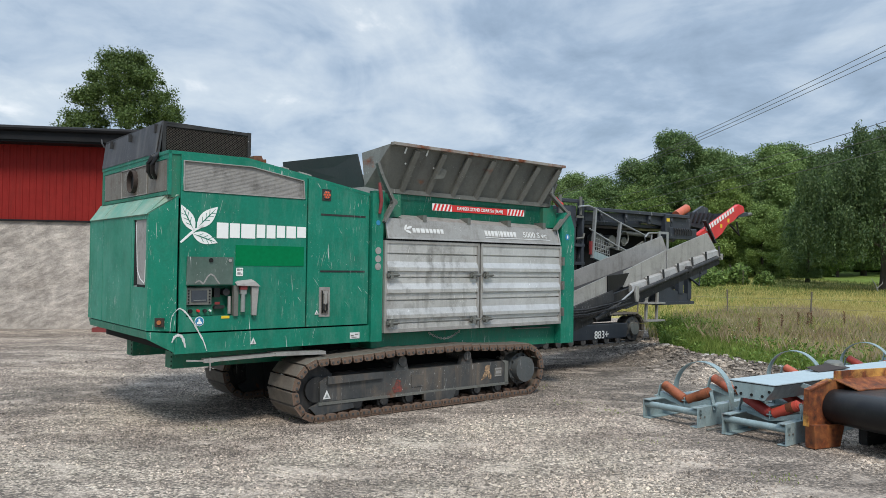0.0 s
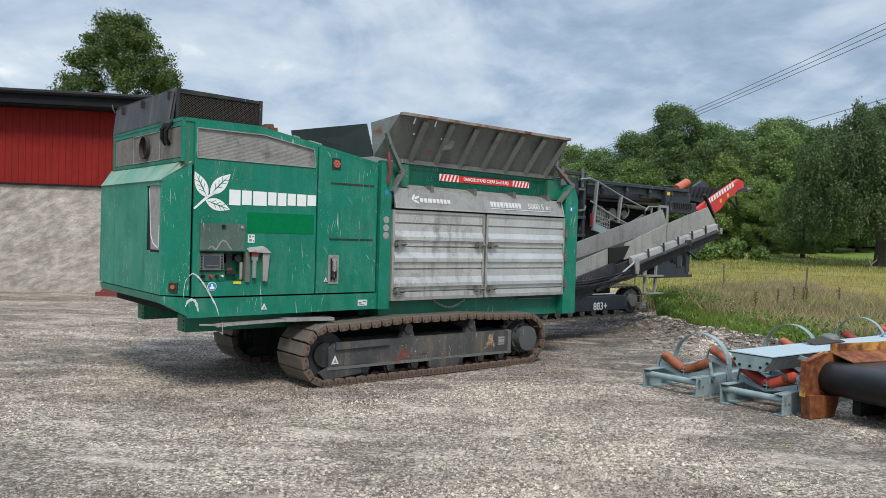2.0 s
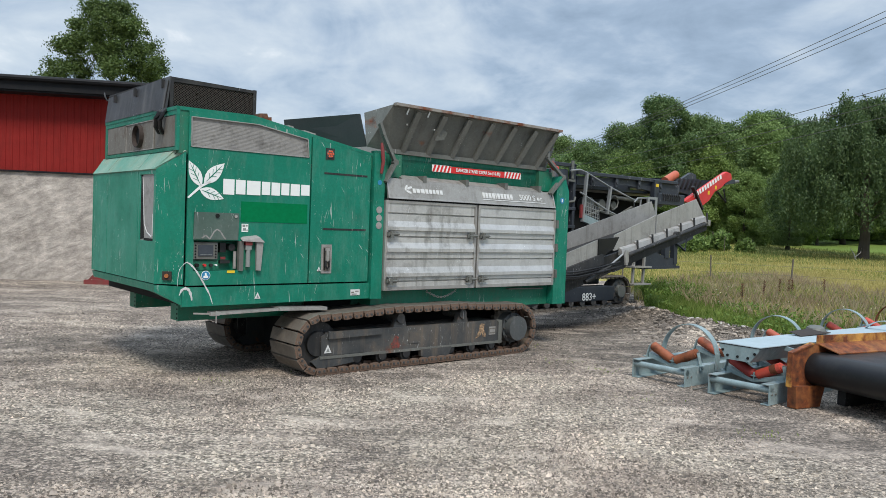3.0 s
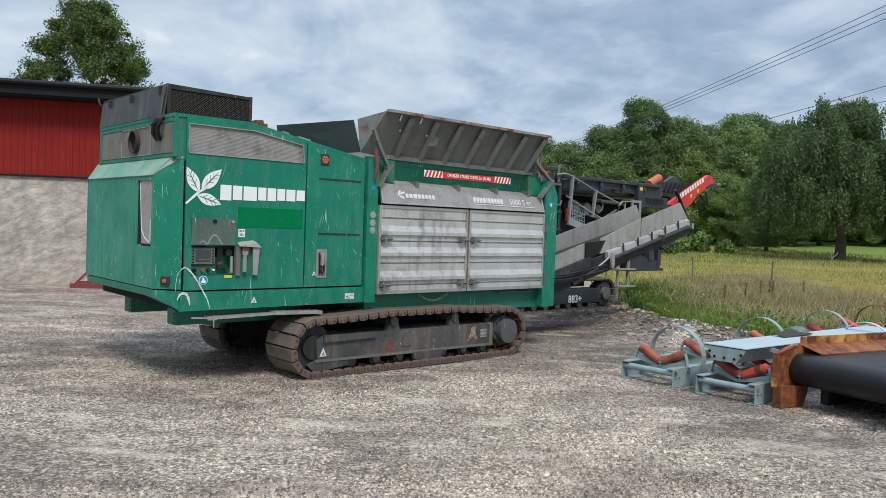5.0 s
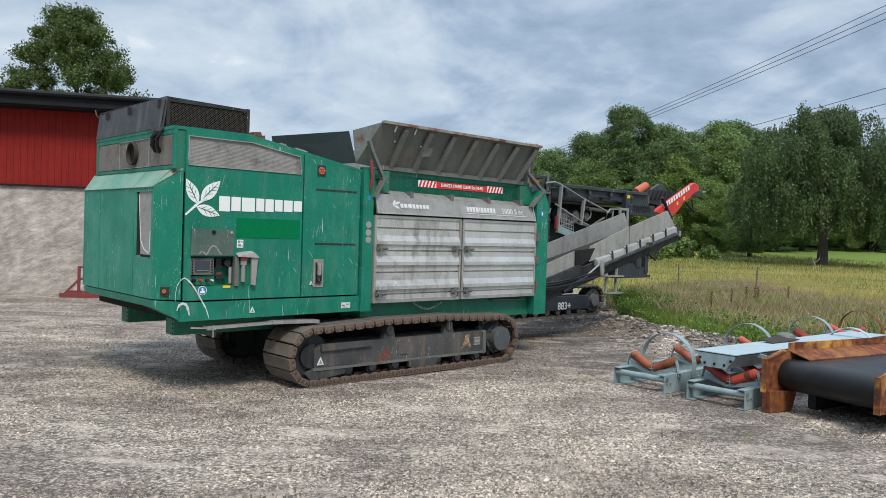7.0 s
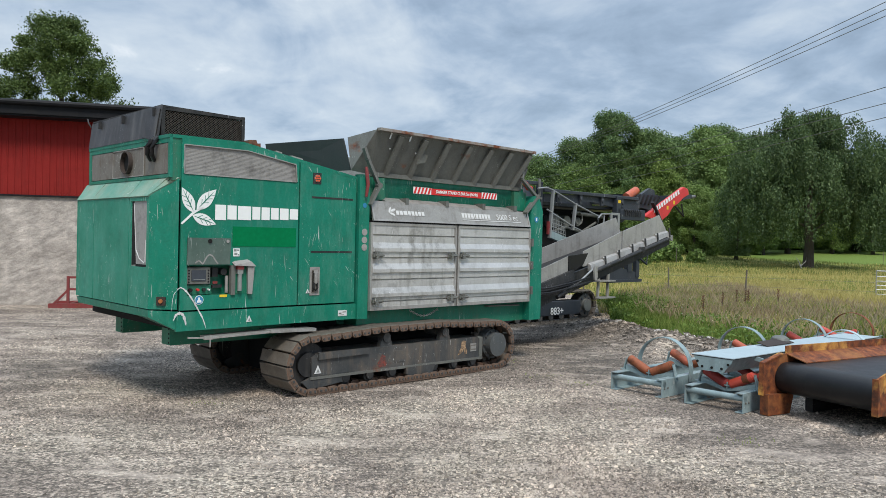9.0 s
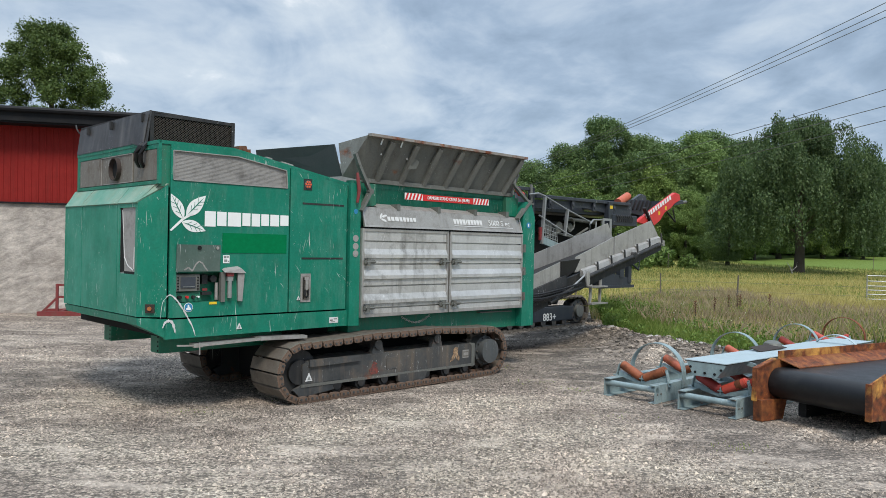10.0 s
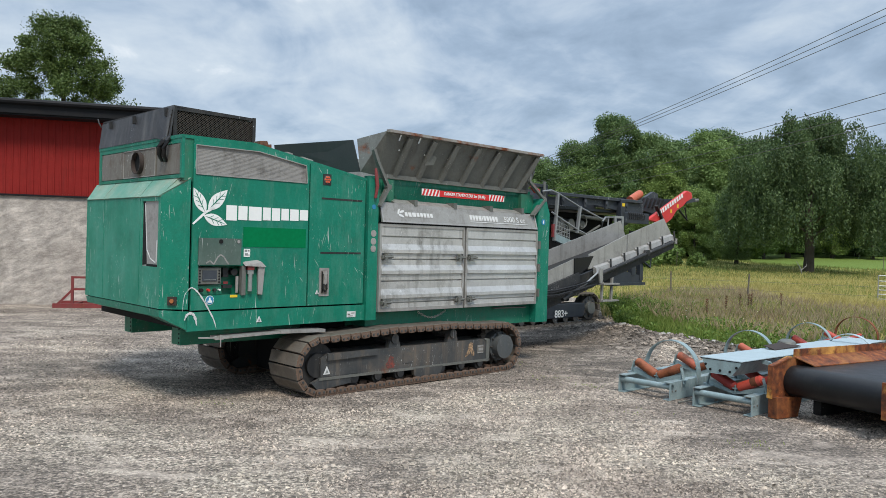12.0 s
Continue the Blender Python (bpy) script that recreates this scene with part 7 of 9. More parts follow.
    sp("far_cheek", bm, NAVY, parent=rd, smooth=0)
    ob = None
    for k in range(11):
        t = 0.12 + 0.072 * k
        x_, z_ = 14.0 + 1.72 * t / 1.0, 2.50 + 0.77 * t / 1.0
        o = sp("name_block", box(B(), 11.0, 11.09, 5.4 - 0.003, 5.4 + 0.001, 0, 0.12), WHITE_MARK, parent=rd, smooth=0)
        o.matrix_basis = pose(x_ - 11.0, 4.397 - 5.4, z_ - 0.02 - 0.03, 0, -24, 0)
    bm = B()
    bar(bm, (14.05, 4.37, 2.82), (14.55, 4.37, 2.25), 0.05, 0.10, (0, 1, 0))
    sp("head_ram", bm, BLACK_PLATE, parent=rd)
    sp("head_hose", hose(B(), [(15.3, 4.38, 2.75), (15.75, 4.38, 2.50), (15.62, 4.38, 2.85)], 0.03, 8), RUBBER, parent=rd)
    bm = B()
    tube(bm, (16.28, 4.46, 3.08), (16.50, 4.46, 3.11), 0.05, 10)
    sp("scraper_end", bm, GREY_PLATE, parent=rd)
    for z0_, x0_ in ((2.66, 14.85), (2.82, 15.2)):
        sp("sticker", box(B(), x0_, x0_ + 0.09, 4.396, 4.40, z0_, z0_ + 0.10), YELLOW_MARK, parent=rd)
    # side conveyor foot with folding steps
    bm = B()
    for x in (11.68, 12.10):
        bar(bm, (x, 4.40, 1.25), (x - 0.05, 4.40, 0.28), 0.05, 0.06)
    for z in (1.18, 0.72, 0.30):
        box(bm, 11.55, 12.25, 4.28, 4.55, z, z + 0.035)
    bar(bm, (11.6, 4.40, 0.72), (11.85, 4.40, 1.18), 0.03, 0.05, (0, 1, 0))
    sp("folding_step", bm, ALU, "grey steel folding step", smooth=0)
    bm = B()
    prism(bm, ((12.1, 0.72), (13.5, 0.74), (13.45, 0.92), (12.7, 1.05), (12.1, 1.30)), "y", 4.40, 5.6)
    box(bm, 12.05, 13.6, 4.36, 5.7, 0.68, 0.75)
    sp("side_tray", bm, NAVY, "dark folded side tray", smooth=0)
    bm = B()
    box(bm, 12.95, 13.15, 4.38, 4.50, 0.95, 2.1), box(bm, 13.35, 13.50, 4.38, 4.50, 0.8, 1.9), box(bm, 13.5, 13.62, 4.38, 4.5, 1.5, 2.0)
    hose(bm, [(13.35, 4.35, 1.35), (13.75, 4.33, 1.15), (13.85, 4.34, 1.45), (13.6, 4.36, 1.62)], 0.03, 8)
    mast = sp("side_mast", bm, NAVY, smooth=0)
    sp("sticker", box(B(), 13.0, 13.1, 4.372, 4.38, 1.70, 1.80), WHITE_MARK, parent=mast)


screener_parts()

# ---- dismantled conveyor frames on the gravel ----
FRAME_POSE = Matrix.Translation((2.155, 8.306, 0)) @ Matrix.Rotation(radians(38.5), 4, "Z")


def trough_set(parent, x, y0, y1, mat_l, mat_r, mat_m=None):
    """Two sloping rollers in a trough, on a folded cross bar with end brackets."""
    yc = (y0 + y1) / 2
    bm = B()
    hull(bm, [(x - 0.03, y0 + 0.02, 0.20), (x + 0.03, y0 + 0.02, 0.20), (x + 0.03, yc + 0.02, 0.14), (x - 0.03, yc + 0.02, 0.14)],
         [(x - 0.03, y0 + 0.02, 0.26), (x + 0.03, y0 + 0.02, 0.26), (x + 0.03, yc + 0.02, 0.17), (x - 0.03, yc + 0.02, 0.17)])
    hull(bm, [(x - 0.03, yc + 0.02, 0.14), (x + 0.03, yc + 0.02, 0.14), (x + 0.03, y1 - 0.02, 0.20), (x - 0.03, y1 - 0.02, 0.20)],
         [(x - 0.03, yc + 0.02, 0.17), (x + 0.03, yc + 0.02, 0.17), (x + 0.03, y1 - 0.02, 0.26), (x - 0.03, y1 - 0.02, 0.26)])
    part("cross_bar", bm, BLUE_GREY, parent, smooth=0)
    for ya, za, yb, zb_, mt in ((y0 + 0.06, 0.33, yc - 0.03, 0.215, mat_r), (yc + 0.03, 0.215, y1 - 0.06, 0.33, mat_l)):
        bm = B()
        p, q = Vector((x, ya, za)), Vector((x, yb, zb_))
        d = (q - p).normalized()
        tube(bm, p, q, 0.052, 20)
        tube(bm, p - d * 0.012, p, 0.042, 16), tube(bm, q, q + d * 0.012, 0.042, 16)
        r = part("roller", bm, mt, parent, bevel=0.006)
        bm = B()
        tube(bm, p - d * 0.035, q + d * 0.035, 0.013, 10)
        part("axle", bm, GREY_PLATE, r)
    if mat_m:
        bm = B()
        ya = y0 + 0.10
        p, q = Vector((x, ya, 0.33 - (ya - y0 - 0.06) * 0.46)), Vector((x, ya + 0.06, 0.33 - (ya + 0.06 - y0 - 0.06) * 0.46))
        tube(bm, p, q, 0.0535, 20)
        part("dark_band", bm, mat_m, parent)
    for yy, zt, ln in ((y0 + 0.03, 0.34, 0.02), (y1 - 0.03, 0.34, -0.02), (yc, 0.24, 0)):
        bm = B()
        bar(bm, (x - 0.02, yy - ln * 2.5, 0.16), (x - 0.02, yy, zt), 0.01, 0.045, (1, 0, 0))
        bar(bm, (x - 0.02, yy - ln * 2.5 - 0.03, 0.205), (x - 0.02, yy - ln * 2.5 + 0.03, 0.205), 0.05, 0.012)
        part("roller_bracket", bm, BLUE_GREY, parent, smooth=0)


def hoop(parent, x, y0, y1, mat, r=None, flat=0.085):
    yc, r = (y0 + y1) / 2, r or abs(y1 - y0) / 2 + 0.01
    bm = B()
    pts = [(x, yc - r, 0.12)] + [(x, yc - r * math.cos(k * math.pi / 20), 0.25 + r * math.sin(k * math.pi / 20)) for k in range(21)] + [(x, yc + r, 0.12)]
    rings = []
    for i, p in enumerate(pts):
        q0, q1 = Vector(pts[max(0, i - 1)]), Vector(pts[min(len(pts) - 1, i + 1)])
        d = (q1 - q0).normalized()
        nrm = Vector((1, 0, 0)).cross(d) * 0.004
        sx = Vector((flat / 2, 0, 0))
        rings.append([bm.verts.new(Vector(p) + e) for e in (-sx - nrm, sx - nrm, sx + nrm, -sx + nrm)])
    for r0, r1 in zip(rings, rings[1:]):
        for k in range(4):
            bm.faces.new((r0[k], r0[(k + 1) % 4], r1[(k + 1) % 4], r1[k]))
    bm.faces.new(rings[0]), bm.faces.new(rings[-1][::-1])
    part("hoop", bm, mat, parent, "curved flat-steel guard hoop", smooth=0)


def conveyor_frame(name, y0, y1, x0, length, label, sets, hoops):
    m = FRAME_POSE @ Matrix.Translation((x0, (y0 + y1) / 2, 0))
    t = thing(name, m, label, "roller conveyor", "dismantled conveyors")
    h = (y1 - y0) / 2
    for y, side, nm in ((h, -1, "far"), (-h, 1, "near")):
        bm = B()
        channel(bm, (0, y, 0.0), (length, y, 0.0), 0.085, 0.20, 0.008, side)
        ch = part("side_channel", bm, BLUE_GREY, t, "blue-grey steel channel", smooth=0)
        bm = B()
        for dx in (0.05, 0.12):
            tube(bm, (dx, y - 0.012 * side * 0 - 0.008, 0.10), (dx, y + 0.016, 0.10), 0.011, 8)
        part("bolt", bm, GREY_PLATE, ch)
    bm = B()
    tube(bm, (0.05, -h, 0.145), (0.05, h, 0.145), 0.034, 16)
    part("end_tube", bm, BLUE_GREY, t, "round cross tube")
    k = 2.4
    while k < length:
        part("cross_tube", tube(B(), (k, -h, 0.10), (k, h, 0.10), 0.034, 12), BLUE_GREY, t)
        k += 2.0
    for x, ml, mr, mm in sets:
        trough_set(t, x, -h, h, ml, mr, mm)
    for x, mt in hoops:
        hoop(t, x, -h, h, mt)
    return t


conveyor_frame("roller_conveyor", -0.667, 0.0, 0.0, 7.2, "blue-grey conveyor frame with rusty trough rollers on gravel",
               ((0.30, ROLLER_RUST, ROLLER_RUST, None), (1.25, ROLLER_DULL, ROLLER_RUST, None), (2.9, ROLLER_DULL, ROLLER_DULL, None), (4.7, ROLLER_RED, ROLLER_RED, None), (6.0, ROLLER_RED, ROLLER_RED, None)),
               ((0.60, BLUE_GREY), (2.6, BLUE_GREY), (4.6, BLUE_GREY), (6.6, RUST_BROWN)))
second = conveyor_frame("roller_conveyor", -1.60, -0.95, -0.02, 6.4, "blue-grey conveyor frame with red trough rollers on gravel",
                        ((0.34, ROLLER_DARK, ROLLER_RED, RUST_BROWN), (1.0, ROLLER_DARK, ROLLER_DARK, None), (2.6, ROLLER_RED, ROLLER_RED, None), (4.4, ROLLER_RED, ROLLER_RED, None)),
                        ((3.6, TRAY_BLUE),))

# cover tray lying on the second frame
tray = thing("cover_tray", FRAME_POSE @ Matrix.Translation((0.10, -1.275, 0.0)) @ Matrix.Rotation(radians(1.0), 4, "Y"), "pale blue-grey folded sheet cover tray on the frame", "cover tray")
bm = B()
box(bm, 0.0, 4.4, -0.145, 0.33, 0.515, 0.523)
part("top_sheet", bm, TRAY_BLUE, tray, "pale blue sheet-metal top", bevel=0.002)
# black strip drawn in for the dark, shaded gap beneath the top's lip
part("gasket", box(B(), 0.003, 4.39, -0.142, 0.322, 0.506, 0.5145), RUBBER, tray, "black strip for the shaded gap under the top")
for sy in (-1, 1):
    bm = B()
    off = -0.165 if sy < 0 else 0.0    # the near side is folded further in
    hull(bm, [(0.02, sy * (0.305 + off), 0.515), (4.38, sy * (0.305 + off), 0.515), (4.38, sy * (0.21 + off), 0.36), (0.02, sy * (0.21 + off), 0.36)],
         [(0.02, sy * (0.297 + off), 0.515), (4.38, sy * (0.297 + off), 0.515), (4.38, sy * (0.202 + off), 0.36), (0.02, sy * (0.202 + off), 0.36)])
    part("side_sheet", bm, BLUE_GREY, tray, smooth=0)
    for x in (0.55, 2.2, 3.9):
        bm = B()
        bar(bm, (x, sy * (0.27 + off), 0.49), (x, sy * (0.375 + off), 0.47), 0.045, 0.02, (1, 0, 0)), bar(bm, (x, sy * (0.375 + off), 0.48), (x, sy * (0.375 + off), 0.20), 0.045, 0.02, (1, 0, 0))
        part("support_leg", bm, BLUE_GREY, tray, smooth=0)
bm = B()
prism(bm, ((-0.14, 0.515), (0.305, 0.515), (0.285, 0.47), (0.22, 0.36), (-0.04, 0.36), (-0.125, 0.47)), "x", 0.005, 0.018)
es = part("end_sheet", bm, BLUE_GREY, tray, "folded end sheet with bolts", smooth=0)
for y, z in ((-0.02, 0.40), (0.09, 0.40), (0.20, 0.40), (-0.09, 0.45), (0.255, 0.45)):
    part("bolt", tube(B(), (-0.004, y, z), (0.006, y, z), 0.014, 8), DARK_GAP, es)
lid = thing("access_lid", FRAME_POSE @ Matrix.Translation((1.55, -1.235, 0.498)), "small dark rusted sheet lying on the tray", "metal sheet")
bm = B()
plate(bm, [(0, 0.10, 0.0), (0.70, 0.08, 0.0), (0.68, 0.26, 0.035), (0.02, 0.25, 0.035)], 0.008)
part("sheet", bm, PIPE_RUST, lid, smooth=0)
bm = B()
for y, r in ((0.2, 0.02),):
    tube(bm, (0.0, 0.0, 0.0), (0.0, 0.0, 0.05), 0.12, 20, 0.10), tube(bm, (0, 0, 0.05), (0, 0, 0.075), 0.10, 20, 0.06)
cap = thing("dust_cap", FRAME_POSE @ Matrix.Translation((2.2, -1.0, 0.50)), "grey domed steel cap on the tray", "cap")
part("dome", bm, GREY_PLATE, cap)

# ---- rusty conveyor head with black belt ----
head = thing("belt_conveyor", Matrix.Translation((3.62, 7.12, 0)) @ Matrix.Rotation(radians(25), 4, "Z"), "rusty yellow conveyor head with black rubber belt drum", "belt conveyor")
bm = B()
prism(bm, ((-0.34, 0.20), (-0.33, 0.52), (-0.05, 0.60), (0.05, 0.60), (0.05, 0.20)), "y", 0.015, 0.03)
lc = part("cheek_plate", bm, RUST_BROWN, head, "brown rusted cheek plate", smooth=0)
bm = B()
prism(bm, ((-0.352, 0.20), (-0.342, 0.53), (-0.325, 0.535), (-0.335, 0.20)), "y", 0.0, 0.055)
prism(bm, ((-0.342, 0.53), (-0.05, 0.612), (-0.05, 0.598), (-0.335, 0.515)), "y", 0.0, 0.055)
part("cheek_edge", bm, RUST_EDGE, lc, "flaking yellow plate edge", smooth=0)
bm = B()
prism(bm, ((-0.31, 0.0), (0.02, 0.0), (0.08, 0.20), (-0.32, 0.21)), "y", -0.04, 0.06)
part("foot", bm, RUST_BROWN, head, "bent rusty foot", bevel=0.01, smooth=0)
bm = B()
prism(bm, ((-0.30, 0.22), (-0.30, 0.54), (-0.05, 0.62), (3.2, 0.62), (3.2, 0.24), (0.3, 0.23), (0.0, 0.20)), "y", -1.12, -1.105)
rc_ = part("cheek_plate", bm, RUST_EDGE, head, "rusting yellow cheek plate", smooth=0)
bm = B()
prism(bm, ((-0.31, 0.22), (-0.31, 0.55), (-0.29, 0.55), (-0.29, 0.22)), "y", -1.15, -1.09)
part("cheek_edge", bm, RUST_EDGE, rc_, smooth=0)
bm = B()
box(bm, 0.02, 3.2, 0.02, 0.035, 0.30, 0.68)
sk = part("side_skirt", bm, RUST_EDGE, head, "rusting yellow side skirt", smooth=0)
bm = B()
hull(bm, [(0.02, 0.02, 0.605), (3.2, 0.02, 0.605), (3.2, -0.15, 0.535), (0.10, -0.16, 0.53)], [(0.02, 0.02, 0.595), (3.2, 0.02, 0.595), (3.2, -0.15, 0.525), (0.10, -0.16, 0.52)])
part("skirt_flange", bm, RUST_BROWN, sk, "buckled brown rusted flange", smooth=0)
bm = B()
n, R, zc = 28, 0.155, 0.36
pts = [(3.1, 0.53)] + [(0.0 - R * math.sin(k * math.pi / n) , zc + R * math.cos(k * math.pi / n)) for k in range(n + 1)] + [(3.1, 0.20)]
outer = pts
inner = [(3.1, 0.518)] + [(0.0 - (R - 0.012) * math.sin(k * math.pi / n), zc + (R - 0.012) * math.cos(k * math.pi / n)) for k in range(n + 1)] + [(3.1, 0.212)]
segs = 14
rows_ = []
for j in range(segs + 1):
    y = 0.01 - 1.10 * j / segs
    crown = 1 + 0.02 * math.sin(math.pi * j / segs)
    rows_.append([[bm.verts.new((x, y, zc + (z - zc) * crown + (0.02 * noise.noise(Vector((x * 2, y * 3, 1))) if x > 0.3 else 0))) for x, z in line] for line in (outer, inner)])
for a, b in zip(rows_, rows_[1:]):
    for L in (0, 1):
        for i in range(len(outer) - 1):
            bm.faces.new((a[L][i], a[L][i + 1], b[L][i + 1], b[L][i]))
for r in (rows_[0], rows_[-1]):
    for i in range(len(outer) - 1):
        bm.faces.new((r[0][i], r[0][i + 1], r[1][i + 1], r[1][i]))
part("belt", bm, RUBBER, head, "black rubber belt with creases", smooth=50)
bm = B()
tube(bm, (0, 0.015, zc), (0, -1.1, zc), R - 0.014, 24), tube(bm, (0, 0.05, zc), (0, -1.14, zc), 0.03, 12)
part("drum", bm, BLACK_PLATE, head)
for x in (1.3, 2.8):
    part("bearer", box(B(), x, x + 0.15, -0.88, 0.0, 0.0, 0.18), RUST_BROWN, head, bevel=0.006)

# two invented black beams deepen the shade below the belt
for y in (-0.98, -0.12):
    part("ground_beam", box(B(), 0.28, 3.2, y, y + 0.09, 0.0, 0.17), BLACK_PLATE, head, "added dark beam standing in for the deep shade under the belt", bevel=0.006)

# short steel rod lying on the gravel
rod = tagged(mesh_object("steel_rod", hose(B(), [(2.62, 7.66, 0.012), (2.76, 7.72, 0.02), (2.94, 7.76, 0.035)], 0.009, 6), GREY_PLATE), "bent steel rod lying on the gravel", "steel rod")

# ---- trees, grass, fence and cables ----
rng = np.random.default_rng(11)


def leaf_cloud(centres, size, r, flat=0.75):
    """Small pointed leaves at the given points, turned at random."""
    n = len(centres)
    a = r.normal(size=(n, 3))
    a /= np.linalg.norm(a, axis=1, keepdims=True)
    b = np.cross(a, r.normal(size=(n, 3)))
    b /= np.linalg.norm(b, axis=1, keepdims=True)
    s = size * r.uniform(0.6, 1.4, (n, 1))
    v = np.stack([centres - a * s, centres + b * s * 0.45, centres + a * s, centres - b * s * 0.45], 1).reshape(-1, 3)
    return v, np.arange(n * 4).reshape(n, 4)


def sprays(centres, size, r, droop=0.0):
    """Tufts of leaf as single small triangles; droop makes them hang."""
    n = len(centres)
    a = r.normal(size=(n, 3))
    a[:, 2] -= droop
    a /= np.linalg.norm(a, axis=1, keepdims=True)
    b = np.cross(a, r.normal(size=(n, 3)))
    b /= np.linalg.norm(b, axis=1, keepdims=True)
    s = size * r.uniform(0.55, 1.45, (n, 1))
    v = np.stack([centres - a * s + b * s * 0.5, centres - a * s * 0.6 - b * s * 0.6, centres + a * s], 1).reshape(-1, 3)
    return v, np.arange(n * 3).reshape(n, 3)


def trunk_mesh(bm, height, radius, r, limbs, crown_r, lean=0.02):
    pts, rad = [], []
    for k in range(9):
        t = k / 8
        pts.append((lean * height * t * math.sin(3 * t), lean * height * t * math.cos(2 * t), height * t))
        rad.append(radius * (1.25 if k == 0 else 1) * (1 - 0.8 * t))
    hose(bm, pts, rad, 9)
    tips = []
    for k in range(limbs):
        t = 0.28 + 0.6 * (k + 0.5) / limbs
        a = k * 2.4 + r.uniform(-0.4, 0.4)
        ln = crown_r * (1.05 - 0.5 * t) * r.uniform(0.7, 1.1)
        base = Vector(pts[int(t * 8)])
        tip = base + Vector((math.cos(a) * ln, math.sin(a) * ln, ln * r.uniform(0.35, 0.8)))
        midp = base.lerp(tip, 0.5) + Vector((0, 0, ln * 0.06))
        hose(bm, [base, midp, tip], [radius * 0.32 * (1.1 - t), radius * 0.2 * (1.1 - t), 0.02], 6)
        tips += [tip, midp]
    return tips


def broad_tree(height, crown_r, seed, leaves, leaf_size, mat, label, low=0.25, squash=1.0, group="", tufts=0):
    """A broad-leaved tree; its crown is built of clumps with gaps between them."""
    r = np.random.default_rng(seed)
    t = thing("tree", Matrix.Identity(4), label, "tree", group)
    bm = B()
    tips = trunk_mesh(bm, height * 0.86, height * 0.022, r, 9, crown_r)
    part("trunk", bm, BARK, t, "dark rough bark")
    clumps = []
    for p in tips:
        clumps.append((np.array(p), crown_r * (r.uniform(0.08, 0.2) if tufts else r.uniform(0.16, 0.36))))
    n_extra = tufts or 120
    for k in range(n_extra):
        z = low + (1 - low) * r.uniform(0, 1) ** 0.85
        prof = math.sin(math.pi * min(1, max(0.02, (z - low * 0.8) / (1.06 - low * 0.8))) ** 0.8) ** 0.7
        if tufts:  # a dome, broadest at mid height
            prof = (1 - max(0.0, z - 0.60) / 0.43) ** 0.6 if z > 0.60 else 0.6 + 0.4 * (z - low) / (0.60 - low)
        a = r.uniform(0, 2 * math.pi)
        rad = crown_r * prof * (r.uniform(0.10, 1.0) ** 0.6 if tufts else r.uniform(0.40, 0.95))
        clumps.append((np.array((rad * math.cos(a), rad * math.sin(a), height * z * 0.95)), crown_r * (r.uniform(0.07, 0.20) if tufts else r.uniform(0.09, 0.30))))
    clumps.append((np.array((0, 0, height * 0.93)), crown_r * 0.24))
    w = np.array([c[1] ** 2 for c in clumps])
    pick = r.choice(len(clumps), leaves, p=w / w.sum())
    d = r.normal(size=(leaves, 3))
    d /= np.linalg.norm(d, axis=1, keepdims=True)
    rad = r.uniform(0.15, 1.0, (leaves, 1)) ** 0.5 * (1 + 0.07 * np.maximum(0, r.normal(size=(leaves, 1)))) * (1 + 0.22 * np.sin(d[:, :1] * 7 + pick[:, None]) * np.sin(d[:, 1:2] * 6 + 2 * pick[:, None]))
    if tufts:  # loose sprays, thinning outwards
        rad = np.minimum(np.abs(r.normal(0, 0.62, (leaves, 1))), r.uniform(0.9, 1.25, (leaves, 1)))
    cen = np.array([clumps[i][0] for i in pick]) + d * rad * np.array([[clumps[i][1]] for i in pick]) * np.array((1, 1, 0.8 * squash))
    cen[:, 2] = np.maximum(cen[:, 2], height * 0.06)
    v, f = sprays(cen, leaf_size, r)
    ob = from_arrays("crown", v, f, mat)
    ob.parent = t
    return t


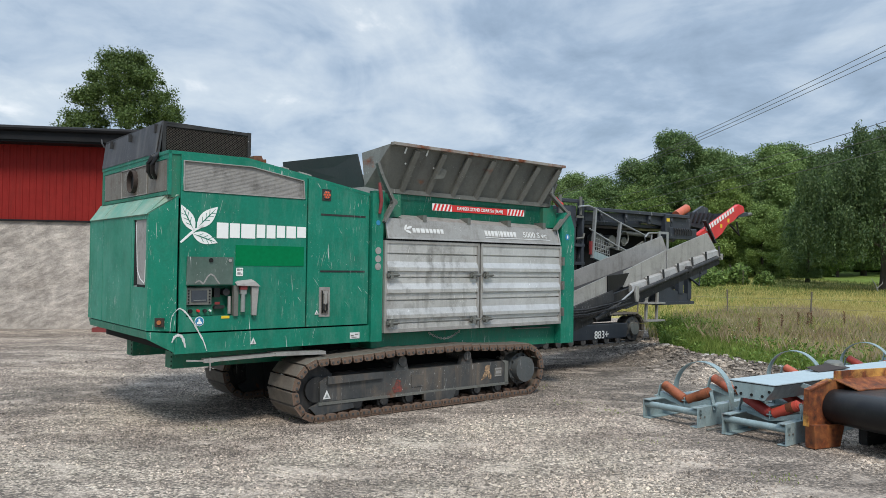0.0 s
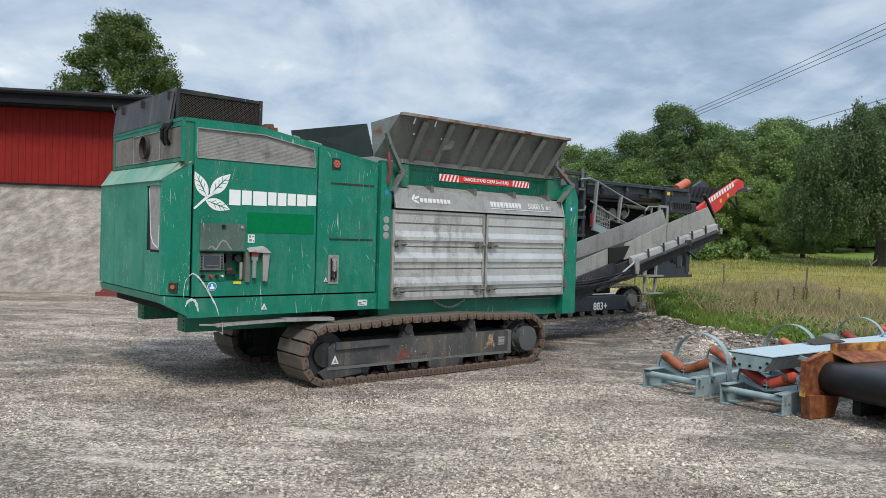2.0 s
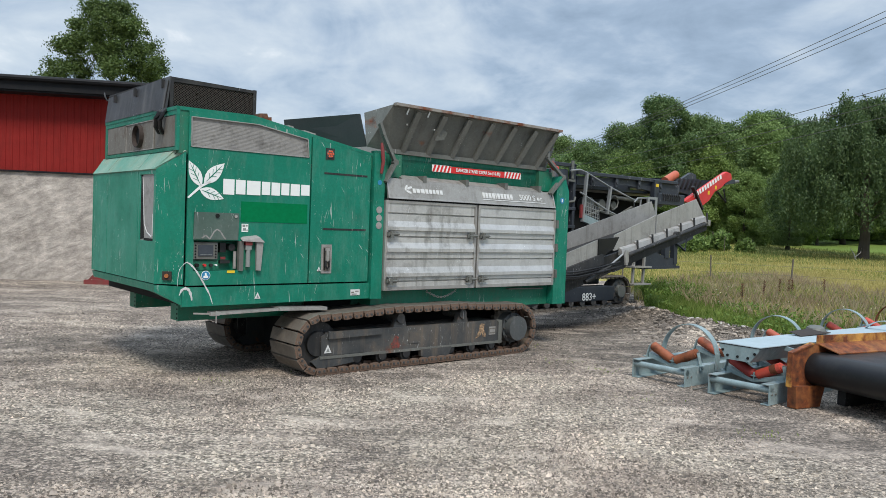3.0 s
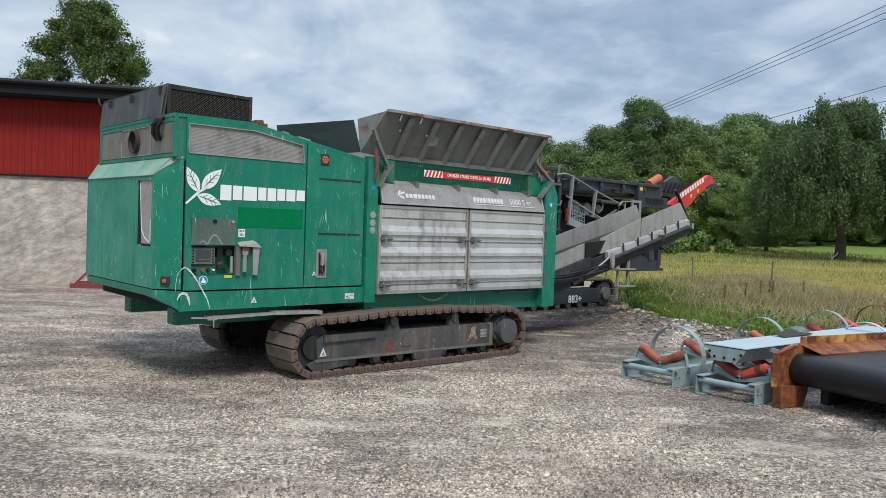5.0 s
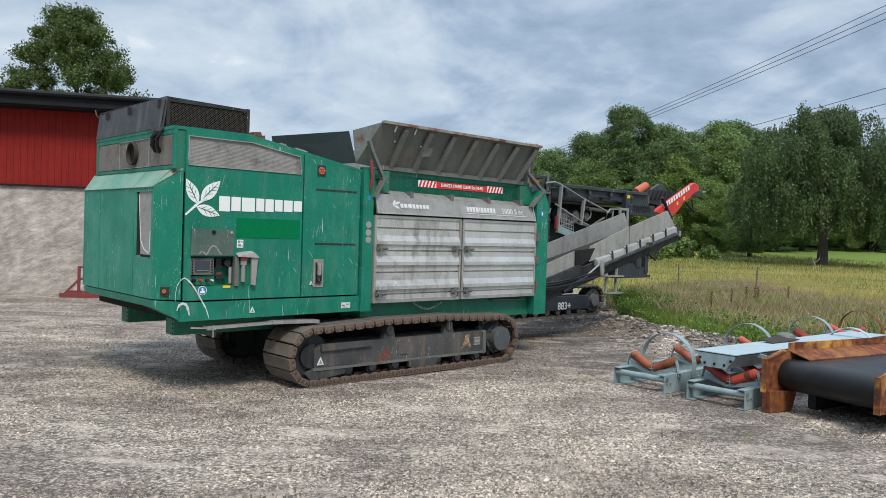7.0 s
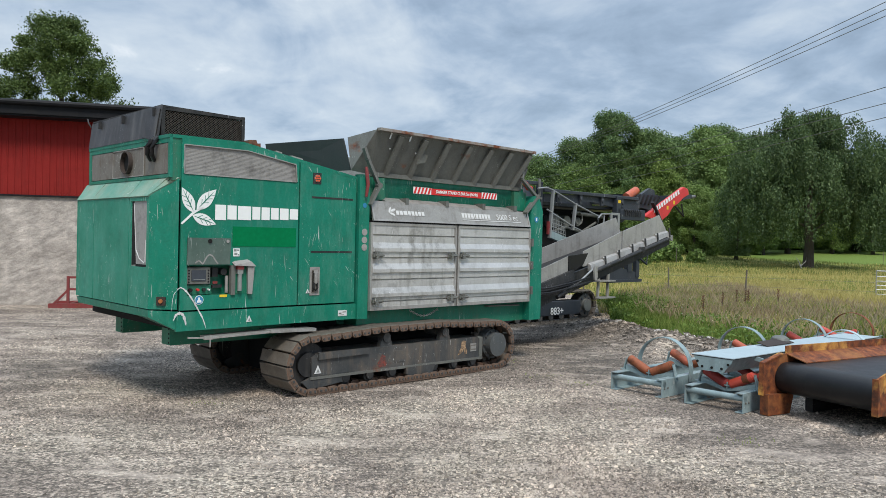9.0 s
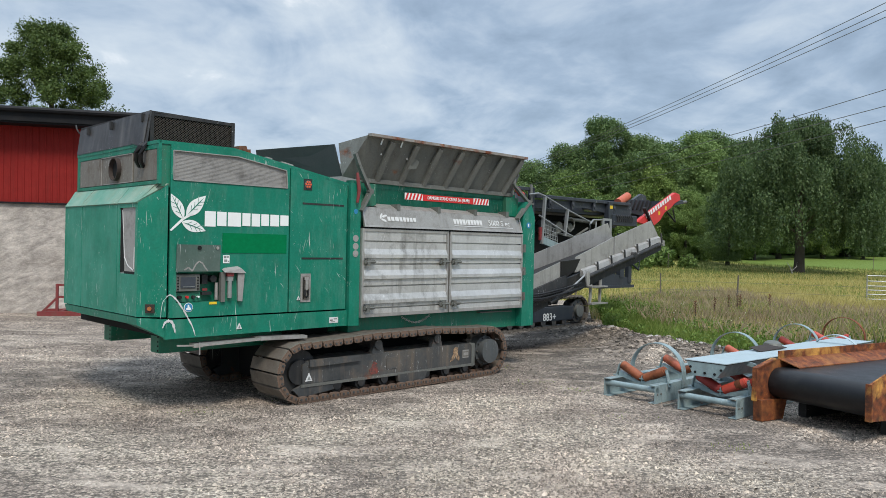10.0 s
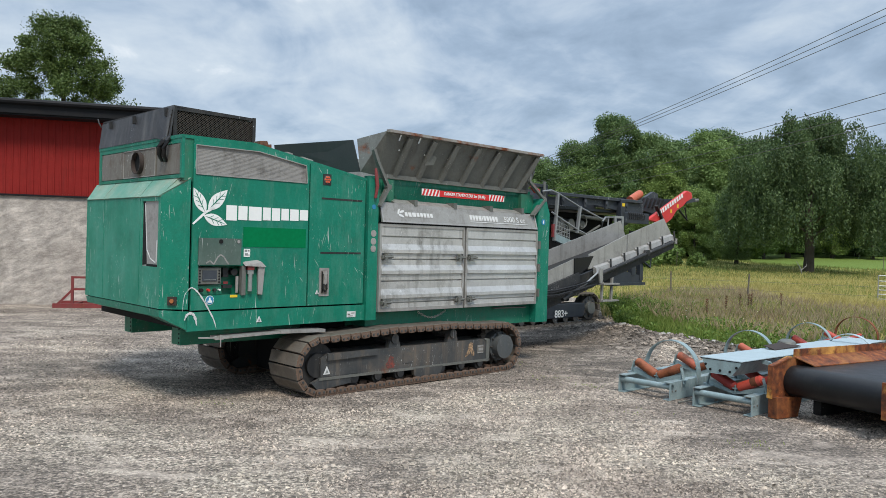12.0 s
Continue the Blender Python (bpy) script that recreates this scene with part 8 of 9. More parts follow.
def weeping_birch(height, crown_r, seed, strands):
    r = np.random.default_rng(seed)
    t = thing("weeping_birch", Matrix.Identity(4), "broad weeping birch with hanging dark green foliage", "tree")
    bm = B()
    hose(bm, [(0, 0, 0), (0.05, 0, 2.0), (-0.1, 0.1, 4.5), (0.1, 0, 8.0), (0, 0, height * 0.92)], [0.44, 0.33, 0.27, 0.18, 0.04], 10)
    tips, limbs = [], []
    for k in range(22):
        tt = 0.22 + 0.7 * k / 22
        a = k * 2.4
        ln = crown_r * (1.0 - 0.55 * tt) * r.uniform(0.75, 1.05)
        b0 = Vector((0, 0, height * tt))
        tip = b0 + Vector((math.cos(a) * ln, math.sin(a) * ln, ln * 0.42))
        limbs.append(hose(B(), [b0, b0.lerp(tip, 0.5) + Vector((0, 0, 0.5)), tip], [0.14 * (1.1 - tt), 0.08 * (1.1 - tt), 0.02], 6))
        tips.append((b0, tip))
    part("trunk", bm, BARK, t, "dark birch trunk")
    for lb_ in limbs:
        part("limb", lb_, BARK, t)
    cen = []
    groups = 150
    for g in range(groups):  # each limb end carries a curtain of hanging twigs
        zz = 0.34 + 0.62 * (g + 0.5) / groups
        prof = math.sqrt(max(0.03, 1 - ((zz - 0.42) / 0.60) ** 2)) if zz > 0.42 else 1.0
        a0 = g * 2.4 + r.uniform(-0.3, 0.3)
        r0 = crown_r * prof * ((0.93 if g % 3 else 0.55) * r.uniform(0.80, 1.05) if zz < 0.74 else r.uniform(0.15, 0.98))
        wide = r.uniform(0.55, 1.25) * (0.7 if zz > 0.8 else 1)
        for k in range(strands // groups):
            rr, aa = wide * math.sqrt(r.uniform(0, 1)), r.uniform(0, 2 * math.pi)
            x, y = r0 * math.cos(a0) + rr * math.cos(aa), r0 * math.sin(a0) + rr * math.sin(aa)
            z = height * zz + 0.7 * (1 - (rr / wide) ** 2) + r.uniform(-0.3, 0.2)
            ln = r.uniform(0.6, 3.2) * (0.55 if zz > 0.85 else 1)
            n = int(ln / 0.11)
            for i in range(n):
                zc = z - ln * i / max(1, n - 1)
                if zc < 1.35 + 0.9 * math.sin(a0 * 3 + 1.0):
                    break
                cen.append((x + r.normal(0, 0.07), y + r.normal(0, 0.07), zc + r.normal(0, 0.06)))
    cen = np.array(cen)
    v, f = sprays(cen, 0.095, r, 1.6)
    ob = from_arrays("crown", v, f, LEAF_BIRCH)
    ob.parent = t
    return t


def place(ob, x, y, s=1.0, turn=0.0, z=0.0):
    ob.matrix_basis = Matrix.Translation((x, y, z)) @ Matrix.Rotation(turn, 4, "Z") @ Matrix.Diagonal((s, s, s, 1))
    return ob


def copy_at(ob, x, y, s, turn, z=0.0):
    c = copy_thing(ob, Matrix.Identity(4))
    return place(c, x, y, s, turn, z)


# the tree behind the barn
place(broad_tree(12.1, 3.45, 3, 120000, 0.062, LEAF_BARN, "tall leafy deciduous tree behind the barn", low=0.34, tufts=250), -23.9, 57.2, 1.46)
# the large birch in the meadow
place(weeping_birch(12.2, 6.5, 8, 8100), 33.9, 59.5, 1.04)

WOOD = "edge of the wood"
kinds = [broad_tree(15.0, 5.2, 21, 60000, 0.120, LEAF_DARK, "dense dark green tree at the wood's edge", low=0.06, group=WOOD),
         broad_tree(13.0, 4.8, 22, 60000, 0.120, LEAF, "mid-green broad-leaved tree at the wood's edge", low=0.06, group=WOOD),
         broad_tree(11.0, 4.4, 23, 54000, 0.112, LEAF_LIGHT, "pale green young tree at the wood's edge", low=0.04, group=WOOD),
         broad_tree(17.0, 5.0, 24, 60000, 0.120, LEAF_DARK, "tall dark tree rising over the wood", low=0.12, group=WOOD)]
# kind, place, height
wood = [(3, 24.0, 80, 15.6), (0, 20.2, 82, 12.6), (1, 16.5, 84, 10.5), (0, 13.6, 84, 11.2), (2, 10.5, 88, 10.6), (1, 7.0, 90, 12.0), (0, 3.0, 92, 12.0),
        (1, 21.5, 73, 10.5), (2, 18.3, 71, 8.5), (0, 27.8, 80, 13.8), (2, 24.6, 70, 9.5), (1, 29.0, 72, 10.5), (0, 31.0, 82, 13.2), (1, 34.4, 82, 14.0),
        (0, 37.5, 84, 15.0), (2, 27.5, 67, 6.5), (3, 42.0, 86, 14.2), (1, 45.5, 84, 13.0), (0, 50.0, 88, 13.6), (1, 54.5, 90, 13.0),
        (0, 59.0, 92, 12.6), (1, 13.0, 78, 8.5), (2, 16.0, 74, 7.0), (1, 64.0, 95, 12.5), (0, 70.0, 98, 12.5), (2, 52.0, 86, 9.0), (0, 57.0, 86, 9.5),
        (2, 20.6, 68, 6.0), (0, 28.6, 61.0, 7.0), (1, 40.5, 80, 11.0), (2, 32.0, 74, 8.0)]
used = set()
full = (15.4, 13.3, 11.3, 17.4)
for i, (k, x, y, h) in enumerate(wood):
    if y < 76:  # the front row stands a little further off
        x, y, h = x * (y + 9) / y, y + 9, h * (y + 9) / y
    s = h / full[k]
    if k not in used:
        used.add(k)
        place(kinds[k], x, y, s, i * 1.3, rise(y) - 0.1)
    else:
        copy_at(kinds[k], x, y, s, i * 1.3, rise(y) - 0.1)
# far wood closing the horizon
far_bits = []
for i in range(150):
    ang = i / 150 * 2 * math.pi
    far_bits.append((150 * math.cos(ang) + rng.uniform(-8, 8), 150 * math.sin(ang) + 20 + rng.uniform(-8, 8), rng.uniform(9, 13)))
cen = []
for x, y, h in far_bits:
    n = 220
    d = rng.normal(size=(n, 3))
    d /= np.linalg.norm(d, axis=1, keepdims=True)
    cen.append(np.array((x, y, h * 0.5)) + d * np.array((4.6, 4.6, h * 0.5)))
v, f = leaf_cloud(np.concatenate(cen), 0.9, rng)
tagged(from_arrays("far_wood", v, f, LEAF_DARK), "distant dark green wood round the fields", "wood", kind="stuff")

# bushes at the wood's edge
bush0 = thing("bush", Matrix.Identity(4), "low green bush at the meadow's edge", "bush", "bushes by the wood")
r_ = np.random.default_rng(4)
cc = []
for k in range(14):
    a = r_.uniform(0, 6.28)
    d = r_.normal(size=(260, 3))
    d /= np.linalg.norm(d, axis=1, keepdims=True)
    cc.append(np.array((math.cos(a) * r_.uniform(0, 0.9), math.sin(a) * r_.uniform(0, 0.9), r_.uniform(0.15, 1.0))) + d * r_.uniform(0.15, 0.55) * r_.uniform(0.2, 1.25, (260, 1)))
cc = np.concatenate(cc)
cc[:, 2] = np.abs(cc[:, 2])
v, f = leaf_cloud(cc, 0.14, r_)
o_ = from_arrays("foliage", v, f, LEAF_LIGHT)
o_.parent = bush0
bm = B()
for k in range(5):
    hose(bm, [(0, 0, 0), (0.3 * math.cos(k * 1.3), 0.3 * math.sin(k * 1.3), 0.7), (0.6 * math.cos(k * 1.3), 0.6 * math.sin(k * 1.3), 1.3)], [0.04, 0.03, 0.01], 5)
part("stem", bm, BARK, bush0)
place(bush0, 20.6, 60.5, 1.0)
for x, y, s in ((18.2, 63, 1.2), (22.4, 64, 1.1), (16.0, 62, 0.9), (24.6, 65, 1.3), (13.0, 63, 1.3), (26.6, 64, 0.9),
                (20.0, 66, 1.9), (23.4, 67.5, 1.6), (26.0, 67, 1.5), (28.4, 66, 1.2), (30.5, 68, 1.7), (17.0, 67, 1.6), (34.5, 70, 1.5), (14.5, 68, 1.8), (29.0, 69.5, 2.0)):
    f_ = 1.15 if y > 65 else 1.0
    copy_at(bush0, x * f_, y * f_, s, x, rise(y * f_) - 0.05)


for k in range(17):
    x, y = 33.0 + 2.9 * k, 95.5 + 1.6 * math.sin(k * 1.7)
    copy_at(bush0, x, y, 2.3 + 0.6 * math.sin(k * 2.3), k * 1.1, rise(y) - 0.05)


def blades(n, area, h, width, r, bend=0.22, tip=0.0):
    """Tapered blades of grass, two triangles each, rooted at the given points."""
    p = area(n)
    n = len(p)
    ang = r.uniform(0, 2 * math.pi, n)
    ht = h * r.uniform(0.45, 1.15, n)
    lean = r.normal(0, bend, (n, 2)) * ht[:, None]
    side = np.stack([np.cos(ang), np.sin(ang)], 1) * width * r.uniform(0.6, 1.3, n)[:, None]
    z0 = p[:, 2] if p.shape[1] > 2 else np.zeros(n)
    a = np.column_stack([p[:, :2] - side, z0 - 0.02])
    b = np.column_stack([p[:, :2] + side, z0 - 0.02])
    c = np.column_stack([p[:, :2] + side * 0.7 + lean * 0.4, z0 + ht * 0.6])
    d = np.column_stack([p[:, :2] + lean, z0 + ht])
    v = np.stack([a, b, c, d], 1).reshape(-1, 3)
    return v, np.arange(n * 4).reshape(n, 4)


def beyond(n, d0, d1, y0, y1, power=1.0, seed=1):
    """Points beyond the yard's edge, between d0 and d1 metres into the grass, clear of the conveyors."""
    r = np.random.default_rng(seed)
    seg = np.hypot(np.diff(EDGE_X), np.diff(EDGE_Y))
    cum = np.concatenate([[0], np.cumsum(seg)])
    la, lb = np.interp(y0, EDGE_Y, cum), np.interp(y1, EDGE_Y, cum)
    s = r.uniform(la, lb, n)
    dd = d0 + (d1 - d0) * r.uniform(0, 1, n) ** power
    p = np.column_stack([np.interp(s, cum, EDGE_X) + dd * 0.70, np.interp(s, cum, EDGE_Y) + dd * 0.71])
    p = p[(s - la) / (lb - la) < 0.72 + 0.30 * r.uniform(0, 1, n)]
    q = p - np.array((2.195, 8.306))
    a, c = q[:, 0] * 0.783 + q[:, 1] * 0.622, q[:, 1] * 0.783 - q[:, 0] * 0.622
    return p[~((a > -0.3) & (a < 6.9) & (c < 0.05) & (c > -2.6))]


def field(n, y0, y1, seed, power=1.0):
    """Points over the open meadow towards the wood."""
    r = np.random.default_rng(seed)
    y = y0 + (y1 - y0) * r.uniform(0, 1, n) ** power
    p = np.column_stack([y * r.uniform(0.16, 0.86, n), y, [rise(v) for v in y]])
    return p[(p[:, 0] * 0.86 + p[:, 1] < 103.8) | (p[:, 0] < 0.49 * p[:, 1])]


sets = (("weeds", BLADE_WEED, 16000, -0.3, 1.8, 8.4, 21.0, 1.2, 0.26, 0.0048, "lush green weeds along the gravel's edge"),
        ("green_grass", BLADE_GREEN, 125000, -0.15, 8.5, 8.0, 22.5, 1.0, 0.31, 0.0027, "long green grass beside the yard"),
        ("dry_grass", BLADE_HAY, 84000, 1.6, 15.0, 7.5, 23.5, 0.9, 0.33, 0.0022, "dry yellow seeding grass"),
        ("seeding_grass", BLADE_PINK, 42000, 1.0, 10.0, 8.0, 22, 0.9, 0.40, 0.0015, "reddish seeding grass"),
        ("green_grass", BLADE_GREEN, 30000, 17.0, 40.0, 0, 0, 1.0, 0.17, 0.007, "patches of green meadow grass"),
        ("dry_grass", BLADE_HAY, 70000, 17.0, 52.0, 0, 0, 1.1, 0.20, 0.008, "dry meadow grass"),
        ("rough_grass", BLADE_OLIVE, 60000, 44.0, 84.0, 0, 0, 1.0, 0.20, 0.014, "rough tussocky grass before the wood"),
        ("dry_grass", BLADE_HAY, 12000, 44.0, 66.0, 0, 0, 1.0, 0.20, 0.012, "tufts of dry grass far out in the meadow"))
for i, (nm, mt, n, d0, d1, xa, xb, pw, h, wd, lb) in enumerate(sets):
    r = np.random.default_rng(40 + i)
    pts = beyond(n, d0, d1, xa, xb, pw, 60 + i) if xb else field(n, d0, d1, 60 + i, pw)
    pts = pts[pts[:, 0] > np.interp(pts[:, 1], EDGE_Y, EDGE_X) - 0.4]
    dens = np.array([noise.noise(Vector((x * 0.35 + i * 9, y * 0.35, 2.0))) for x, y in pts[:, :2]])
    pts = pts[dens > r.uniform(-0.75, 0.35, len(pts))]
    v, f = blades(len(pts), lambda k: pts, h, wd, r)
    tagged(from_arrays(nm, v, f, mt), lb, "grass", kind="stuff")
# broad weed leaves low along the edge
r = np.random.default_rng(71)
pts = beyond(19000, -0.4, 2.4, 8.6, 20.5, 1.3, 72)
dens = np.array([noise.noise(Vector((x * 0.9, y * 0.9, 21.0))) for x, y in pts])
pts = pts[dens > -0.1]
cen = np.column_stack([pts, 0.02 + 0.34 * r.uniform(0, 1, len(pts)) ** 1.3])
v, f = leaf_cloud(cen, 0.034, r)
tagged(from_arrays("weed_leaves", v, f, BLADE_WEED), "broad-leaved green weeds along the gravel", "weeds", kind="stuff")
# small white and yellow flowers, and brown dock heads
r = np.random.default_rng(77)
pts = beyond(240, 0.2, 3.0, 9.0, 15.5, 1.0, 78)
cen = np.column_stack([pts, r.uniform(0.22, 0.5, len(pts))])
v, f = leaf_cloud(cen, 0.013, r)
tagged(from_arrays("meadow_flowers", v, f, PETAL), "small yellow and white meadow flowers", "flowers", kind="stuff")
DOCKS = ((8.0, 17.5), (8.5, 17.9), (8.3, 17.6), (9.5, 18.3), (6.3, 15.4), (7.3, 16.7))
for i, (x, y) in enumerate(DOCKS):
    t = thing("dock_plant", pose(x, y, 0, 0, 0, i * 50), "brown seeding dock stalk in the grass", "plant", "dock stalks")
    bm = B()
    hose(bm, [(0, 0, 0), (0.01, 0, 0.36), (0.03, 0.01, 0.60)], [0.008, 0.006, 0.003], 5)
    part("stalk", bm, BARK, t)
    rr = np.random.default_rng(i)
    zz = rr.uniform(0.34, 0.63, 160)
    cen = np.column_stack([rr.normal(0.02, 0.016, 160), rr.normal(0, 0.016, 160), zz])
    v, f = leaf_cloud(cen, 0.013, rr)
    o = from_arrays("seed_head", v, f, SEED_HEAD)
    o.parent = t

# fence posts with two wires, and a tubular field gate
post = thing("fence_post", pose(10.68, 22.55, 0, 1, 2, 0), "thin dark fence post in the meadow", "fence post", "field fence")
part("post", prism(B(), ((-0.018, -0.018), (0.018, -0.018), (0.018, 0.018), (-0.018, 0.018)), "z", -0.1, 0.95), POST_WOOD, post, bevel=0.006)
for x, y, a in ((8.66, 23.6, -2), (6.2, 24.8, 1), (14.6, 20.9, 2), (44.5, 65.7, 0), (24.5, 63.5, 0)):
    copy_thing(post, pose(x, y, 0, a, -a, x * 20) @ Matrix.Diagonal((1, 1, 1.5 if y > 50 else 1, 1)))
fw = thing("fence_wire", Matrix.Identity(4), "thin slack fence wires", "fence wire")
for z in (0.45, 0.72):
    part("wire", hose(B(), [(6.2, 24.8, z), (8.66, 23.6, z - 0.02), (10.68, 22.55, z), (14.6, 20.9, z - 0.02), (17.6, 26.0, z)], 0.003, 4), GREY_PLATE, fw)
gate = thing("field_gate", Matrix.Translation((15.9, 24.0, 0)) @ Matrix.Rotation(radians(-18), 4, "Z"), "galvanised tubular steel field gate", "gate")
for k, z in enumerate((0.18, 0.34, 0.48, 0.62, 0.78, 0.96)):
    part("rail", tube(B(), (0, 0, z), (3.2, 0, z), 0.017, 8), GALV, gate)
for x in (0.0, 1.05, 2.1, 3.2):
    part("upright", tube(B(), (x, 0.0, 0.10), (x, 0.0, 0.99), 0.019, 8), GALV, gate)
for x in (0.1, 3.1):
    part("foot", tube(B(), (x, 0, -0.02), (x, 0, 0.18), 0.02, 8), GALV, gate)
# bleached dead branch by the birch
tagged(mesh_object("dead_branch", hose(hose(B(), [(31.4, 56.0, 0), (31.2, 56.0, 0.5), (30.9, 56.0, 0.95)], [0.05, 0.04, 0.01], 6), [(31.3, 56, 0.25), (31.7, 56, 0.6), (31.75, 56, 0.95)], [0.04, 0.03, 0.01], 6), GRILLE), "bleached dead branch standing in the grass", "branch")

# red steel frame on skids by the barn
rf = thing("red_steel_frame", Matrix.Translation((-7.73, 16.93, 0)) @ Matrix.Rotation(radians(9), 4, "Z"), "dull red steel frame on skids by the barn wall", "steel frame")
part("skid", box(B(), 0, 2.6, -0.05, 0.05, 0.0, 0.10), RED_FRAME, rf, bevel=0.006)
part("skid", box(B(), 0, 2.6, 0.65, 0.75, 0.0, 0.10), RED_FRAME, rf, bevel=0.006)
for x in (0.36, 0.90, 2.1):
    part("upright", box(B(), x, x + 0.055, -0.03, 0.03, 0.10, 0.70), RED_FRAME, rf, bevel=0.005)
for z in (0.39, 0.65):
    part("crossbar", box(B(), 0.415, 2.1, -0.026, 0.026, z, z + 0.047), RED_FRAME, rf, bevel=0.005)
part("brace", bar(B(), (0.10, 0, 0.09), (0.37, 0, 0.38), 0.045, 0.045), RED_FRAME, rf)
for x in (0.4, 2.1):
    part("cross_tie", box(B(), x, x + 0.08, 0.05, 0.65, 0.02, 0.10), RED_FRAME, rf)

# ---- loose stones on the yard ----
def stones(n, area, size, r, seed_name, mat, label, tall=0.55):
    """Angular broken stones: four corners below, a slanting ridge on top."""
    base = np.array([(1, -0.75, -0.4), (0.9, 0.8, -0.4), (-0.95, 0.75, -0.4), (-1, -0.8, -0.4), (0.55, 0.15, 0.85), (-0.5, -0.1, 1.0)], float)
    tri = np.array([(0, 1, 4), (1, 2, 5), (1, 5, 4), (2, 3, 5), (3, 0, 4), (3, 4, 5)])
    p = area
    n = len(p)
    s = size(n)
    ang = r.uniform(0, 2 * math.pi, n)
    jit = r.uniform(0.65, 1.3, (n, 6, 1))
    v = base[None] * jit * np.array((1.0, 0.8, tall)) * s[:, None, None]
    c, sn = np.cos(ang)[:, None], np.sin(ang)[:, None]
    x = v[..., 0] * c - v[..., 1] * sn
    y = v[..., 0] * sn + v[..., 1] * c
    v = np.stack([x, y, v[..., 2]], -1) + r.normal(0, 0.16, (n, 6, 3)) * s[:, None, None]
    v = v + np.concatenate([p[:, :2], (p[:, 2] + s * 0.22)[:, None]], 1)[:, None, :]
    f = (tri[None] + (np.arange(n) * 6)[:, None, None]).reshape(-1, 3)
    return tagged(from_arrays(seed_name, v.reshape(-1, 3), f, mat), label, "stones", kind="stuff")


def stone_mat():
    m, nt, bsdf, co = material("broken_stone")
    rnd = nt.nodes.new("ShaderNodeNewGeometry").outputs["Random Per Island"]
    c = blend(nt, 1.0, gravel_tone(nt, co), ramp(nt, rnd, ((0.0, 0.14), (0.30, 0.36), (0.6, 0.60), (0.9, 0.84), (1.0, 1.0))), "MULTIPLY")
    f = tex(nt, "ShaderNodeTexNoise", co, 60.0, Detail=4.0)
    nt.links.new(blend(nt, 0.4, c, ramp(nt, f, ((0.3, 0.3), (0.7, 0.7))), "SOFT_LIGHT"), bsdf.inputs["Base Color"])
    bsdf.inputs["Roughness"].default_value = 0.95
    bsdf.inputs["Specular IOR Level"].default_value = 0.25
    return m


BROKEN = stone_mat()
r = np.random.default_rng(91)
# fine chips in front, denser near the path, thinning away
n = 330000
yy = 3.6 + 13.0 * r.uniform(0, 1, n) ** 1.7
xx = r.uniform(-1, 1, n) * (yy * 0.66 + 0.6) + yy * 0.04
dens = np.array([noise.noise(Vector((x * 0.5, y * 0.5, 5.0))) for x, y in zip(xx, yy)])
keep = (dens > r.uniform(-0.55, 0.6, n)) & (xx < np.interp(yy, EDGE_Y, EDGE_X) - 0.1)
for px, py, pr in TAN_SPOTS:  # few chips lie on the packed tan patches
    keep &= (np.hypot(xx - px, yy - py) > 0.75 * pr * r.uniform(0.6, 1.5, n)) | (r.uniform(0, 1, n) < 0.45)
pts = np.column_stack([xx, yy])[keep]
pts = np.column_stack([pts, [gravel_height(x, y) for x, y in pts]])
stones(len(pts), pts, lambda k: 0.0042 + 0.0085 * r.uniform(0, 1, k) ** 3 + 0.010 * (r.uniform(0, 1, k) > 0.985), r, "gravel_chips", BROKEN, "loose grey gravel chips on the yard", 0.75)
